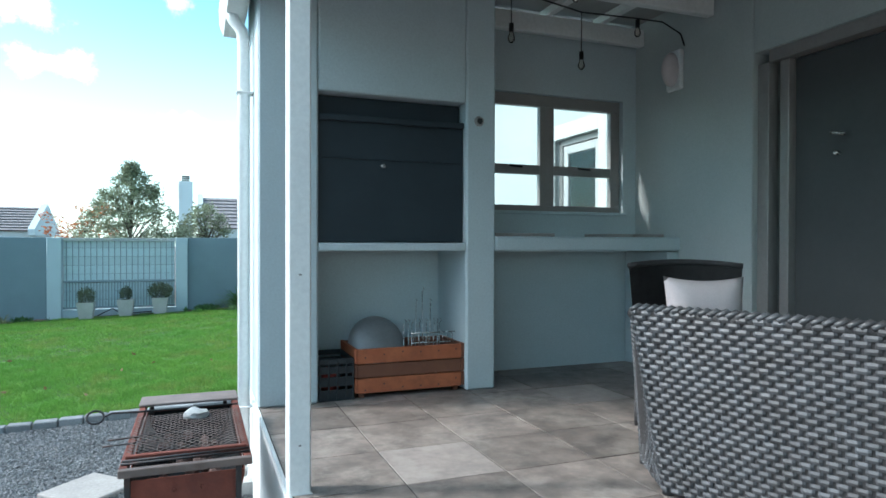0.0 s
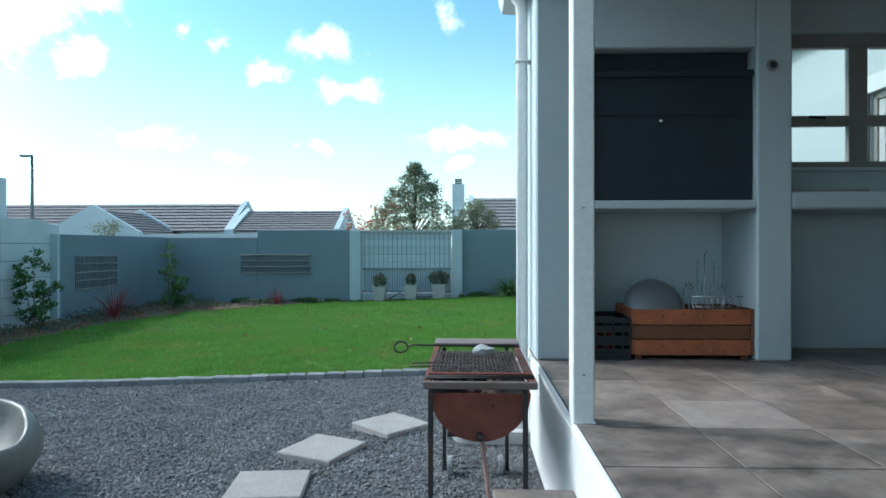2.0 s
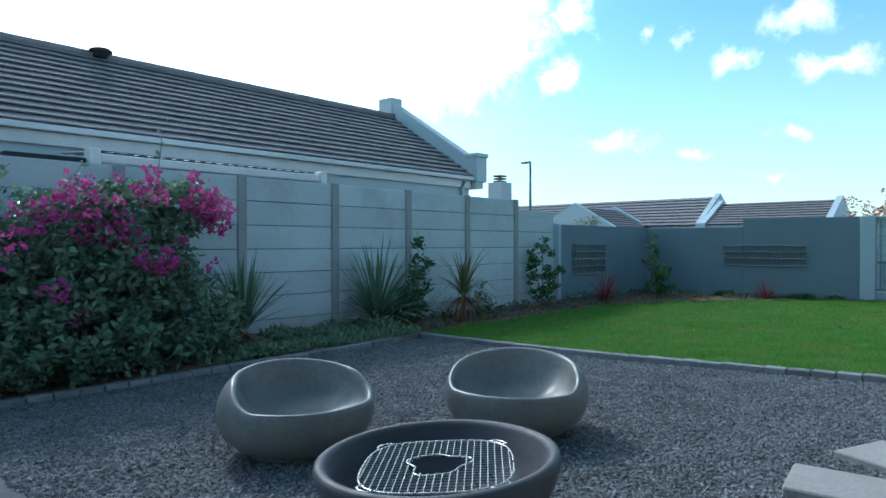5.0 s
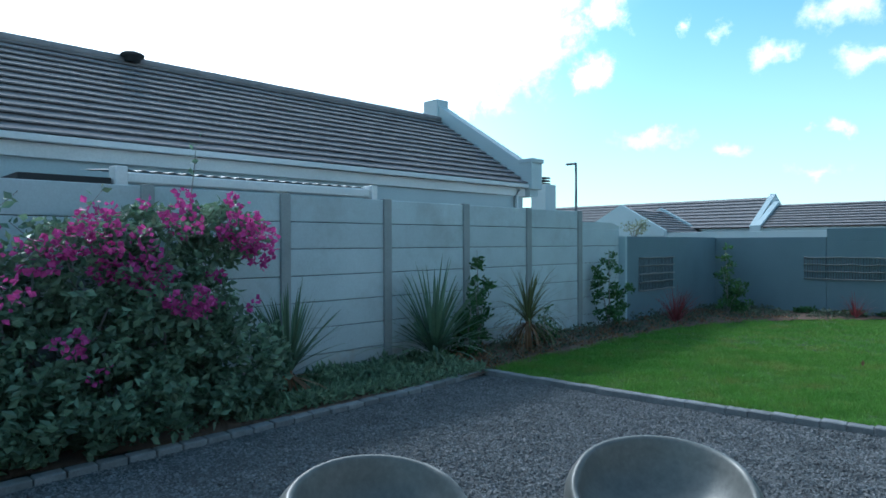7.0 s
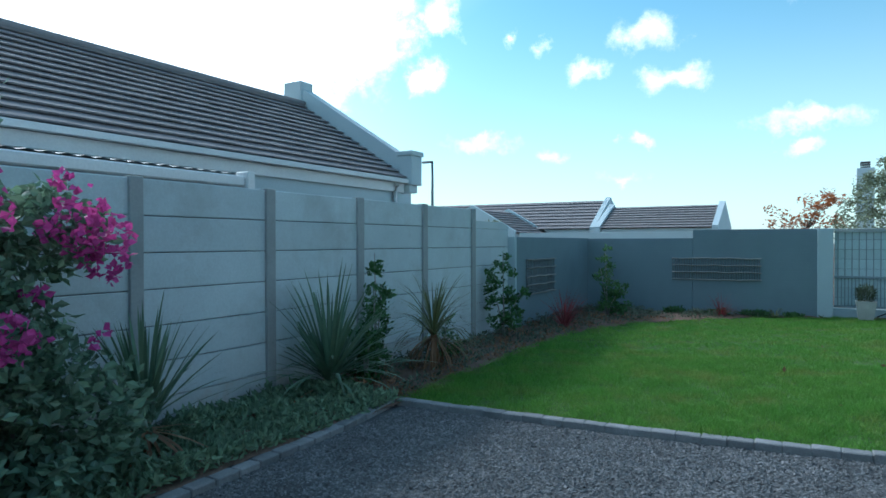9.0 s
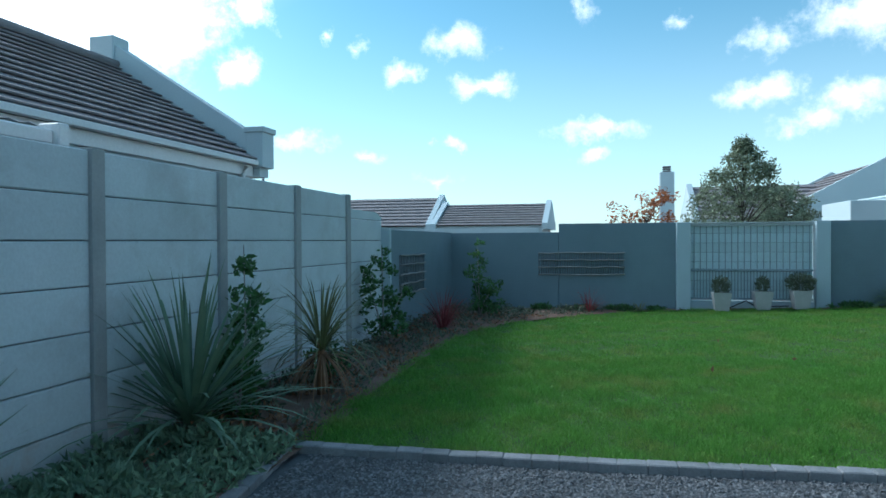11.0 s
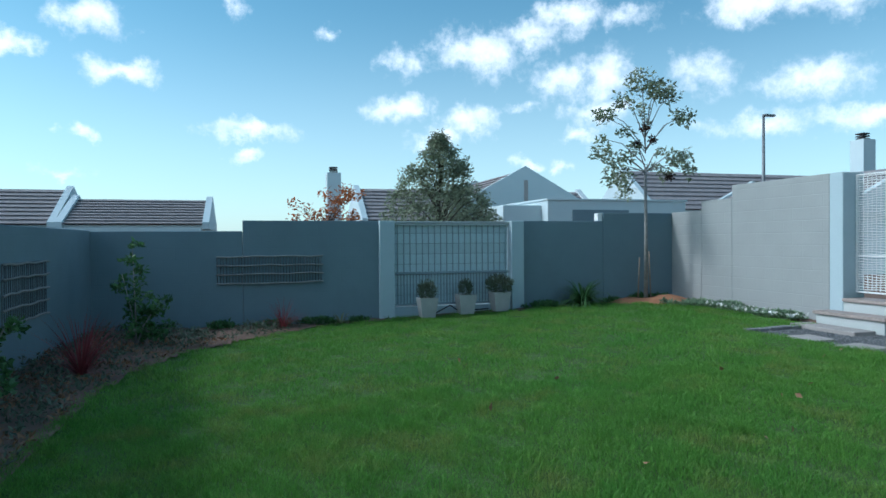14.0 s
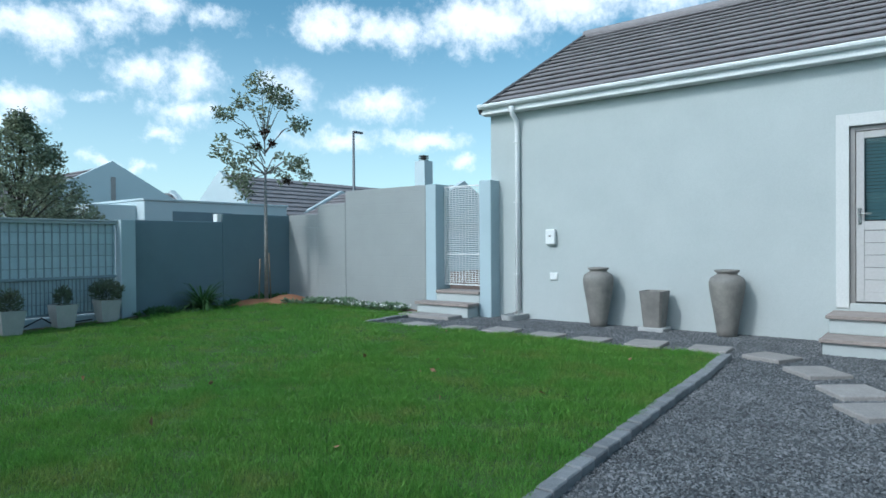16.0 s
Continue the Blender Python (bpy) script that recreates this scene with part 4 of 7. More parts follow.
part("gutter", bm, M_WHITE, rf, "white metal gutter")
dp2 = thing("downpipe", "white downpipe beside the barbecue wall", "downpipe", (0.34, 4.32, 0.13))
pipe_p = tube("pipe", [(0.27, 4.32, 3.21), (0.28, 4.32, 3.17), (0.335, 4.32, 3.10), (0.345, 4.32, 3.02), (0.345, 4.32, 0.36), (0.34, 4.36, 0.27), (0.26, 4.42, 0.235)], 0.038, M_WHITE, dp2, 12)
for z in (0.7, 2.7):
    box("bracket", 0.30, 0.404, 4.272, 4.368, z, z + 0.012, M_WHITE, pipe_p, 0.003)

# open sliding door in the house wall
sl = tagged(thing("door_4", "grey aluminium sliding door, dark room behind", "door", (HX, 2.0, FLOOR)), kind="structure")
for a, b in ((3.22, 3.31), (3.10, 3.17)):
    box("door_frame", HX + 0.03 + (3.31 - b) * 0.3, HX + 0.12 + (3.31 - b) * 0.3, a, b, FLOOR, 2.95, M_FRAME, sl, 0.004)
box("head_frame", HX + 0.03, HX + 0.12, -1.6, 3.22, 2.95, 3.03, M_FRAME, sl, 0.004)
panel = box("door_panel", HX + 0.13, HX + 0.16, -1.6, 3.10, FLOOR + 0.02, 2.95, M_SHUT, sl, 0.004)
tube("handle", [(HX + 0.13, 2.80, 2.42), (HX + 0.07, 2.80, 2.42), (HX + 0.068, 2.72, 2.40)], 0.011, M_CHROME, panel)
tube("lock_knob", [(HX + 0.13, 2.80, 2.30), (HX + 0.10, 2.80, 2.30)], 0.014, M_CHROME, panel)
box("wall_pilaster", HX - 0.012, HX, 3.31, 3.48, FLOOR, 3.40, M_HOUSE, house, 0.004)

# ---------------------------------------------------------------- neighbouring houses
def slope_prism(name, pts, y0, y1, material, parent, axis="y"):
    """A prism of an outline in (across, z), drawn out along an axis."""
    bm = bmesh.new()
    def mk(a, z, u):
        return bm.verts.new((a, u, z) if axis == "y" else (u, a, z))
    A = [mk(a, z, y0) for a, z in pts]
    B = [mk(a, z, y1) for a, z in pts]
    bm.faces.new(A)
    bm.faces.new(B[::-1])
    for k in range(len(pts)):
        bm.faces.new((A[k], A[(k + 1) % len(pts)], B[(k + 1) % len(pts)], B[k]))
    bmesh.ops.recalc_face_normals(bm, faces=bm.faces)
    return part(name, bm, material, parent)


def chimney(parent, x, y, z0, z1, w, cap=True, name="chimney"):
    c = box(name, x - w / 2, x + w / 2, y - w / 2, y + w / 2, z0, z1, M_NBR, parent, 0.02)
    if cap:
        for k in range(3):
            box("cowl", x - w * 0.28, x + w * 0.28, y - w * 0.28, y + w * 0.28, z1 + 0.02 + k * w * 0.16, z1 + w * 0.11 + k * w * 0.16, M_DARK, c, 0.005)
    return c


nw = tagged(thing("neighbour_house", "pale plastered house with brown tile roof behind the panel wall", "house", (-12.7, 3.0, -0.1)), group="houses")
box("wall", -15.4, -10.15, -8.0, 11.72, -0.1, 2.72, M_NBR, nw, 0.01)
roof = tile_roof("roof", "", (-10.02, 2.86), (-12.85, 4.65), -8.0, 11.74, "y", 14, M_ROOF, nw, lip=0.05)
tile_roof("roof", "", (-15.6, 2.88), (-12.75, 4.63), -8.0, 11.74, "y", 5, M_ROOF, nw)
tube("ridge", [(-12.75, -8, 4.64), (-12.75, 11.74, 4.64)], 0.08, M_ROOF, nw, 8)
slope_prism("gable_parapet", [(-9.98, 2.60), (-9.98, 3.22), (-12.80, 5.0), (-13.20, 5.0), (-15.7, 3.2), (-15.7, 2.6)], 11.75, 12.03, M_NBR, nw)
box("parapet_shoulder", -10.20, -9.90, 11.70, 12.08, 2.75, 3.33, M_NBR, nw, 0.01)
box("parapet_cap", -10.23, -9.87, 11.67, 12.11, 3.33, 3.42, M_NBR, nw, 0.01)
box("ridge_block", -13.28, -12.78, 11.70, 12.10, 4.6, 5.16, M_NBR, nw, 0.015)
box("gutter", -10.08, -9.97, -8.0, 11.72, 2.78, 2.86, M_WHITE, nw, 0.005, "white gutter")
box("fascia", -10.13, -10.085, -8.0, 11.72, 2.60, 2.775, M_WHITE, nw, 0.005)
tube("downpipe", [(-10.02, 11.4, 2.74), (-10.09, 11.4, 2.6), (-10.09, 11.4, 0)], 0.045, M_WHITE, nw)
lathe("roof_vent", [(0.12, 0), (0.12, 0.06), (0.18, 0.07), (0.19, 0.11), (0.14, 0.14), (0.04, 0.15)], (-12.6, 4.45, 4.6), M_DARK, nw, 14)

sh = tagged(thing("lean_to_roof", "white gutter and corrugated lean-to roof behind the panel wall", "lean-to", (-8.8, 4.3, 0)))
box("gutter", -8.32, -8.20, 2.82, 5.88, 2.20, 2.31, M_WHITE, sh, 0.015)
box("end_block", -8.34, -8.16, 5.88, 5.98, 2.1, 2.36, M_WHITE, sh, 0.008)
box("end_block", -8.34, -8.16, 2.70, 2.82, 2.0, 2.36, M_WHITE, sh, 0.008)
bm = bmesh.new()
rows = []
for k in range(81):
    y = 2.82 + k * 0.0378
    z = 2.335 + 0.008 * math.sin(k * math.pi / 2)
    rows.append((bm.verts.new((-8.26, y, z)), bm.verts.new((-9.7, y, z + 0.12))))
for a, b in zip(rows, rows[1:]):
    bm.faces.new((a[0], b[0], b[1], a[1]))
part("corrugated_sheet", bm, M_SHEET, sh)
box("support_wall", -9.7, -8.36, 2.9, 5.8, -0.1, 2.2, M_NBR, sh, 0.01)
box("flat_ledge", -9.6, -8.2, 1.9, 2.68, 2.18, 2.24, M_DARK, sh, 0.004)
box("ledge_wall", -9.6, -8.22, 1.95, 2.66, -0.1, 2.178, M_NBR, sh, 0.004)


def gabled_house(label, x0, x1, y0, y1, eave, ridge, across="y", material=M_ROOFG, parapets=True, loc=None, courses=9):
    """A plain far house: walls, a pitched roof in tile courses and raised gable parapets."""
    h = tagged(thing("neighbour_house", label, "house", ((x0 + x1) / 2, (y0 + y1) / 2, -0.1)), group="houses")
    box("wall", x0, x1, y0, y1, -0.1, eave, M_NBR, h, 0.02)
    if across == "y":
        mid = (y0 + y1) / 2
        tile_roof("r", "", (y0 - 0.25, eave), (mid, ridge), x0, x1, "x", courses, material, h, lip=0.07)
        tile_roof("r", "", (y1 + 0.25, eave), (mid, ridge), x0, x1, "x", 3, material, h, lip=0.07)
        out = [(y0 - 0.3, eave - 0.2), (y0 - 0.3, eave + 0.12), (mid, ridge + 0.2), (y1 + 0.3, eave + 0.12), (y1 + 0.3, eave - 0.2)]
        ends = ((x0 - 0.3, x0), (x1, x1 + 0.3))
        if parapets:
            for a, b in ends:
                slope_prism("gable_parapet", out, a, b, M_NBR, h, "x")
    else:
        mid = (x0 + x1) / 2
        tile_roof("r", "", (x0 - 0.25, eave), (mid, ridge), y0, y1, "y", courses, material, h, lip=0.07)
        tile_roof("r", "", (x1 + 0.25, eave), (mid, ridge), y0, y1, "y", courses, material, h, lip=0.07)
        out = [(x0 - 0.3, eave - 0.2), (x0 - 0.3, eave + 0.12), (mid, ridge + 0.2), (x1 + 0.3, eave + 0.12), (x1 + 0.3, eave - 0.2)]
        if parapets:
            for a, b in ((y0 - 0.3, y0), (y1, y1 + 0.3)):
                slope_prism("gable_parapet", out, a, b, M_NBR, h, "y")
    return h


gabled_house("far pale house with a grey tile roof", -13.4, -7.6, 36.6, 42.0, 2.35, 3.66)
gabled_house("far pale house with a long grey tile roof", -34.0, -14.1, 37.0, 43.0, 2.35, 4.15)
gabled_house("far pale house with a gable facing the garden", -21.5, -17.1, 32.6, 37.0, 2.1, 3.45, "x")
fw = tagged(thing("boundary_wall", "far pale plastered boundary wall", "wall", (-12, 33, -0.1)))
box("wall", -15.5, -7.2, 30.0, 30.25, -0.1, 2.05, M_NBR, fw, 0.01)
h = gabled_house("far house with white gable and dark tile roof", 0.4, 14.0, 38.0, 43.5, 2.6, 4.5, "y", M_ROOF)
chimney(h, -0.6, 44.5, -0.1, 5.75, 0.85)
h2 = gabled_house("far house with a plastered gable facing the garden", 4.6, 12.4, 36.2, 44.0, 3.05, 5.25, "x", M_ROOF)
box("gable_vent", 8.4, 8.62, 35.86, 35.9, 3.6, 4.7, M_FRAME, h2, 0.01, "grey slot vent")
h3 = tagged(thing("neighbour_house", "low flat-roofed pale house behind the garden wall", "house", (9, 30, -0.1)), group="houses")
box("wall", 6.1, 12.6, 28.2, 33.0, -0.1, 3.12, M_NBR, h3, 0.02)
box("coping", 6.05, 12.65, 28.15, 33.05, 3.12, 3.2, M_NBR, h3, 0.01)
box("side_wing", 4.4, 6.09, 28.8, 32.0, -0.1, 2.95, M_NBR, h3, 0.02)
box("window", 7.2, 9.8, 28.17, 28.21, 2.2, 2.75, M_FARWALL, h3, 0.005)
gabled_house("far house with a long dark tile roof", 16.4, 38.0, 36.0, 42.0, 3.2, 5.7, "y", M_ROOF)
gabled_house("far pale house whose gable shows above the wire gate", 19.2, 27.2, 26.4, 36.0, 2.75, 4.75, "x")
ce = tagged(thing("neighbour_house", "far house with a tall pale chimney", "house", (30.4, 35.0, -0.1)), group="houses")
box("wall", 28.4, 33.0, 33.4, 35.9, -0.1, 3.1, M_NBR, ce, 0.02)
chimney(ce, 30.4, 35.06, 3.1, 7.5, 0.95)
cw = tagged(thing("neighbour_house", "far house with a short pale chimney", "house", (-19.9, 26.5, -0.1)), group="houses")
box("wall", -23.0, -18.9, 25.2, 29.0, -0.1, 2.5, M_NBR, cw, 0.02)
chimney(cw, -19.75, 25.8, 2.5, 4.35, 0.85)


def street_lamp(x, y, top, arm, label):
    e = thing("street_lamp", label, "street lamp", (x, y, -0.12), "street lamps")
    tube("pole", [(x, y, -0.12), (x, y, top * 0.5), (x, y, top)], [0.085, 0.07, 0.05], M_LAMP, e)
    bm = bmesh.new()
    add_box(bm, min(0, arm), max(0, arm), -0.10, 0.10, -0.05, 0.04, 0.02)
    bmesh.ops.translate(bm, verts=bm.verts, vec=(x, y, top))
    part("lamp_head", bm, M_LAMP, e)
    return e


street_lamp(-17.8, 25.6, 5.2, -0.5, "tall grey street lamp behind the houses")
street_lamp(15.3, 26.7, 6.7, 0.55, "tall grey street lamp beyond the block wall")


# ---------------------------------------------------------------- trellises
# uprights take a dark colour that paints in the shadow between the canes
M_REED_SHADE = mat("gap_shade_reed", (0.13, 0.13, 0.135), (0.09, 0.09, 0.095), 0.85, scale=12, fine=60, bump=0.3, rand=0.25)


def trellis(name, axis, fixed, u0, u1, z0, z1, rows, cols, label):
    e = thing(name, label, "trellis", ((u0 + u1) / 2, fixed, z0) if axis == "x" else (fixed, (u0 + u1) / 2, z0), "cane trellises")
    def pt(u, d, z):
        return (u, fixed - d, z) if axis == "x" else (fixed + d, u, z)
    for k in range(rows):
        z = z0 + (z1 - z0) * k / (rows - 1)
        pts = [pt(u0 + (u1 - u0) * i / 8, 0.045, z + random.uniform(-0.012, 0.012)) for i in range(9)]
        tube("cane", pts, 0.015, M_TRELL, e, 6)
    for k in range(cols):
        u = u0 + (u1 - u0) * (k + 0.3) / cols
        tube("upright", [pt(u, 0.02, z0 - 0.01), pt(u + random.uniform(-0.01, 0.01), 0.025, z1 + 0.01)], 0.006, M_REED_SHADE, e, 5)
    return e


trellis("trellis", "x", WY, -5.84, -4.02, 0.79, 1.25, 4, 36, "long weathered cane trellis on the grey wall")
trellis("trellis", "y", -7.8, 12.4, 13.95, 0.62, 1.28, 5, 24, "small weathered cane trellis on the return wall")


# ---------------------------------------------------------------- leaves and plants
def leaves(name, centres, size, material, parent, aspect=0.45, up=0.3, seed=1, spread=0.35):
    """Small folded leaves at the given places, each turned its own way."""
    r = np.random.default_rng(seed)
    c = np.asarray(centres, float)
    n = len(c)
    d = r.normal(size=(n, 3))
    d[:, 2] = d[:, 2] * 0.7 + up
    d /= np.linalg.norm(d, axis=1)[:, None]
    a = r.normal(size=(n, 3))
    s = np.cross(d, a)
    s /= np.linalg.norm(s, axis=1)[:, None]
    nrm = np.cross(d, s)
    L = (size * r.uniform(1 - spread, 1 + spread, n))[:, None]
    W = L * aspect * 0.5
    v = np.stack([c, c + d * L * 0.45 + s * W + nrm * W * 0.35, c + d * L, c + d * L * 0.45 - s * W + nrm * W * 0.35], 1).reshape(-1, 3)
    f = np.arange(4 * n).reshape(n, 4)
    ob = np_mesh(name, v, f, material, parent)
    if parent is not None and n > 50:
        ob["kind"] = "stuff"
    return ob


def blob_points(r, centre, radii, n, shell=0.5):
    """Points in an ellipsoid, more of them near its skin."""
    d = r.normal(size=(n, 3))
    d /= np.linalg.norm(d, axis=1)[:, None]
    k = (shell + (1 - shell) * r.random(n) ** 0.5)[:, None]
    return np.asarray(centre) + d * k * np.asarray(radii)


def blades(name, base, n, length, width, material, parent, lean=(0.2, 1.2), seed=1, droop=0.4, rise=0.0, r0=0.03):
    """A rosette of long tapering leaves that arch outwards."""
    r = np.random.default_rng(seed)
    V, F = [], []
    for i in range(n):
        az = r.uniform(0, 2 * math.pi)
        tilt = r.uniform(*lean)
        L = length * r.uniform(0.75, 1.1)
        w = width * r.uniform(0.8, 1.2)
        out = np.array([math.cos(az), math.sin(az), 0])
        side = np.array([-math.sin(az), math.cos(az), 0])
        p = np.array(base, float) + out * r0 + np.array([0, 0, rise * r.random()])
        k0 = len(V)
        segs = 5
        for s in range(segs + 1):
            t = s / segs
            ang = tilt + droop * t * t * (0.4 + tilt)
            if s:
                p = p + (out * math.sin(ang) + np.array([0, 0, math.cos(ang)])) * L / segs
            ww = w * (0.7 + 0.6 * t) * (1 - t) ** 0.7 if t > 0.15 else w * 0.75
            V += [p - side * ww / 2, p + side * ww / 2]
            if s:
                b = k0 + 2 * s
                F.append((b - 2, b - 1, b + 1, b))
    return np_mesh(name, V, F, material, parent)


def yucca(x, y, h, n, width, label, material, trunk=0.0, dry=0, seed=1, lean=(0.05, 1.35), droop=0.35):
    z = ground_z(x, y) + 0.04
    e = thing("yucca_plant", label, "plant", (x, y, z), "spiky plants")
    top = z + trunk
    tube("stem", [(x, y, z), (x, y, top + 0.1)], [0.05, 0.04], M_DRY, e)
    blades("leaves", (x, y, top), n, h, width, material, e, lean, seed, droop, 0.12)
    if dry:
        blades("dead_leaves", (x, y, top - 0.02), dry, h * 0.75, width * 0.8, M_DRY, e, (1.5, 2.3), seed + 9, 0.4, 0.0)
    return e


yucca(-7.45, 6.33, 1.18, 120, 0.055, "large spiky green yucca in the bed against the panel wall", M_YUCCA, 0.10, 40, 3)
yucca(-7.12, 7.9, 0.80, 110, 0.028, "slim spiky cordyline with drooping dry leaves in the bed", M_YUCCAY, 0.42, 70, 5, (0.05, 1.5), 0.7)
yucca(-7.34, 4.1, 0.92, 75, 0.045, "tall spiky yucca beside the flowering bush", M_YUCCA, 0.2, 40, 8, (0.05, 1.2), 0.2)


def red_flax(x, y, h, n, seed, label):
    z = ground_z(x, y) + 0.04
    e = thing("flax_plant", label, "plant", (x, y, z), "red flax plants")
    blades("leaves", (x, y, z), int(n * 1.7), h, 0.014, M_REDGR, e, (0.05, 1.2), seed, 0.6)
    return e


red_flax(-7.05, 12.5, 0.78, 90, 11, "red-leaved flax in the corner of the bed")
red_flax(-4.75, 15.75, 0.55, 40, 12, "red-leaved flax in front of the grey wall")
red_flax(-7.1, 2.0, 0.2, 6, 13, "small red flax seedling in the bed")


def sapling(x, y, h, spread, n_clump, size, material, label, seed, leaf_n=26, low=0.15):
    """A slender upright shrub: a few stems with clumps of leaves along them."""
    r = np.random.default_rng(seed)
    z = ground_z(x, y) + 0.04
    e = thing("shrub", label, "shrub", (x, y, z), "young shrubs")
    pts = []
    for s in range(3):
        bm = bmesh.new()
        a = r.uniform(0, 6.28)
        hh = h * (1.0 if s == 0 else r.uniform(0.45, 0.8))
        sp = spread * (0.15 if s == 0 else 0.75)
        top = Vector((x + sp * math.cos(a), y + sp * math.sin(a), z + hh))
        mid = Vector((x + 0.3 * sp * math.cos(a), y + 0.3 * sp * math.sin(a), z + hh * 0.45))
        add_tube(bm, [(x, y, z), mid, top], [0.014, 0.010, 0.004], 6)
        part("stem", bm, M_BARK, e, smooth=True)
        for k in range(n_clump):
            t = low + (1 - low) * (k + r.random()) / n_clump
            base = np.array(mid.lerp(top, max(0, (t - 0.45) / 0.55)) if t > 0.45 else Vector((x, y, z)).lerp(mid, t / 0.45))
            wid = spread * (1.05 - 0.75 * t)
            c = base + r.normal(size=3) * np.array([wid * 0.35, wid * 0.35, 0.04])
            pts.append(blob_points(r, c, (0.09, 0.09, 0.07), leaf_n, 0.2))
    leaves("foliage", np.concatenate(pts), size, material, e, 0.5, 0.4, seed)
    return e


sapling(-7.64, 7.42, 1.45, 0.34, 9, 0.075, M_LEAF, "tall sparse young shrub against the panel wall", 21)
sapling(-7.5, 10.8, 1.42, 0.42, 13, 0.07, M_LEAF, "dense upright young shrub beside the wall end", 22, 40)
sapling(-6.82, 14.5, 1.4, 0.5, 13, 0.08, M_LEAF, "leafy young shrub in the wall corner", 23, 30, 0.1)
sapling(-7.35, 8.6, 0.5, 0.3, 6, 0.06, M_LEAF, "low green shrub in the bed", 24, 30, 0.05)
sapling(-7.4, 6.9, 0.7, 0.4, 9, 0.07, M_LEAF, "low leafy shrub beside the yucca", 25, 40, 0.05)

# strap-leaved clump by the far wall, low weeds and ground cover
fern = thing("strelitzia_clump", "arching green strap-leaved clump by the grey wall", "plant", (1.0, 15.95, ground_z(1, 15.9) + 0.04))
blades("leaves", (1.0, 15.95, ground_z(1, 15.9) + 0.04), 260, 0.72, 0.036, M_LEAF, fern, (0.3, 1.5), 31, 1.2)
fern2 = thing("weed_clump", "small green clump at the wall's foot", "plant", (-3.75, 15.95, ground_z(-3.7, 15.9) + 0.04))
blades("leaves", (-3.75, 15.95, ground_z(-3.7, 15.9) + 0.04), 40, 0.26, 0.03, M_YUCCAY, fern2, (0.3, 1.4), 32, 0.9)


def ground_cover(name, label, inside, box4, n, size, material, seed, height=0.10, bare=0.0):
    r = np.random.default_rng(seed)
    x = r.uniform(box4[0], box4[1], n * 3)
    y = r.uniform(box4[2], box4[3], n * 3)
    clump = np.array([noise.noise((a * 2.2, b * 2.2, seed)) for a, b in zip(x, y)])
    keep = [i for i in range(len(x)) if inside(x[i], y[i]) and clump[i] > bare][:n]
    pts = np.array([(x[i], y[i], ground_z(x[i], y[i]) + 0.05 + (0.3 + clump[i]) * height * r.random()) for i in keep])
    ob = leaves(name, pts, size, material, None, 0.4, 0.7, seed)
    return tagged(ob, label, "ground cover", kind="stuff")


ground_cover("ground_cover", "low grey-green ground cover in the bed", lambda x, y: x < BED_X - 0.05, (-7.8, -6.6, 3.2, 6.4), 9000, 0.075, M_GCOVER, 41, 0.2, -0.35)
ground_cover("ground_cover", "low dark ground cover along the lawn edge", lambda x, y: x < lawn_left(y) + 0.05, (-7.8, -3.8, 6.5, 16.2), 7500, 0.06, M_SHRUB, 42, 0.20)
ground_cover("leaf_litter", "dry brown leaf litter on the bed", lambda x, y: x < lawn_left(y) + 0.03, (-7.8, -5.0, 6.4, 14.5), 3200, 0.06, M_DRY, 43, 0.10)
ground_cover("ground_cover", "low green ground cover under the block wall", lambda x, y: not is_lawn(x, y) and x < 3.28, (2.2, 3.28, 12.45, 15.3), 5000, 0.07, M_GCOVER, 44, 0.12)
ground_cover("weed_strip", "low weeds along the foot of the grey wall", lambda x, y: not (-2.9 < x < -0.2), (-6.0, 3.0, 15.95, 16.28), 3500, 0.08, M_LEAF, 46, 0.10)
r = np.random.default_rng(45)
pts = np.stack([r.uniform(2.75, 3.2, 130), r.uniform(12.5, 14.6, 130)], 1)
pts = np.array([(x, y, ground_z(x, y) + 0.10 + 0.04 * r.random()) for x, y in pts])
tagged(leaves("white_flowers", pts, 0.05, M_PETAL, None, 0.9, 0.8, 45), "scattered small white flowers in the ground cover", "flowers", kind="stuff")
# mound of red soil round the sapling tree
mound = grid_sheet("soil_mound", 1.5, 3.28, 15.2, 16.28, 30, 22,
                   lambda x, y: ground_z(x, y) + 0.02 + 0.16 * math.exp(-((x - 2.75) / 0.45) ** 2 - ((y - 15.65) / 0.38) ** 2) + 0.10 * math.exp(-((x - 2.0) / 0.35) ** 2 - ((y - 15.95) / 0.2) ** 2) + 0.02 * noise.noise((x * 9, y * 9, 2)), M_SAND)
tagged(mound, "low mound of reddish soil in the wall corner", "soil", kind="structure")


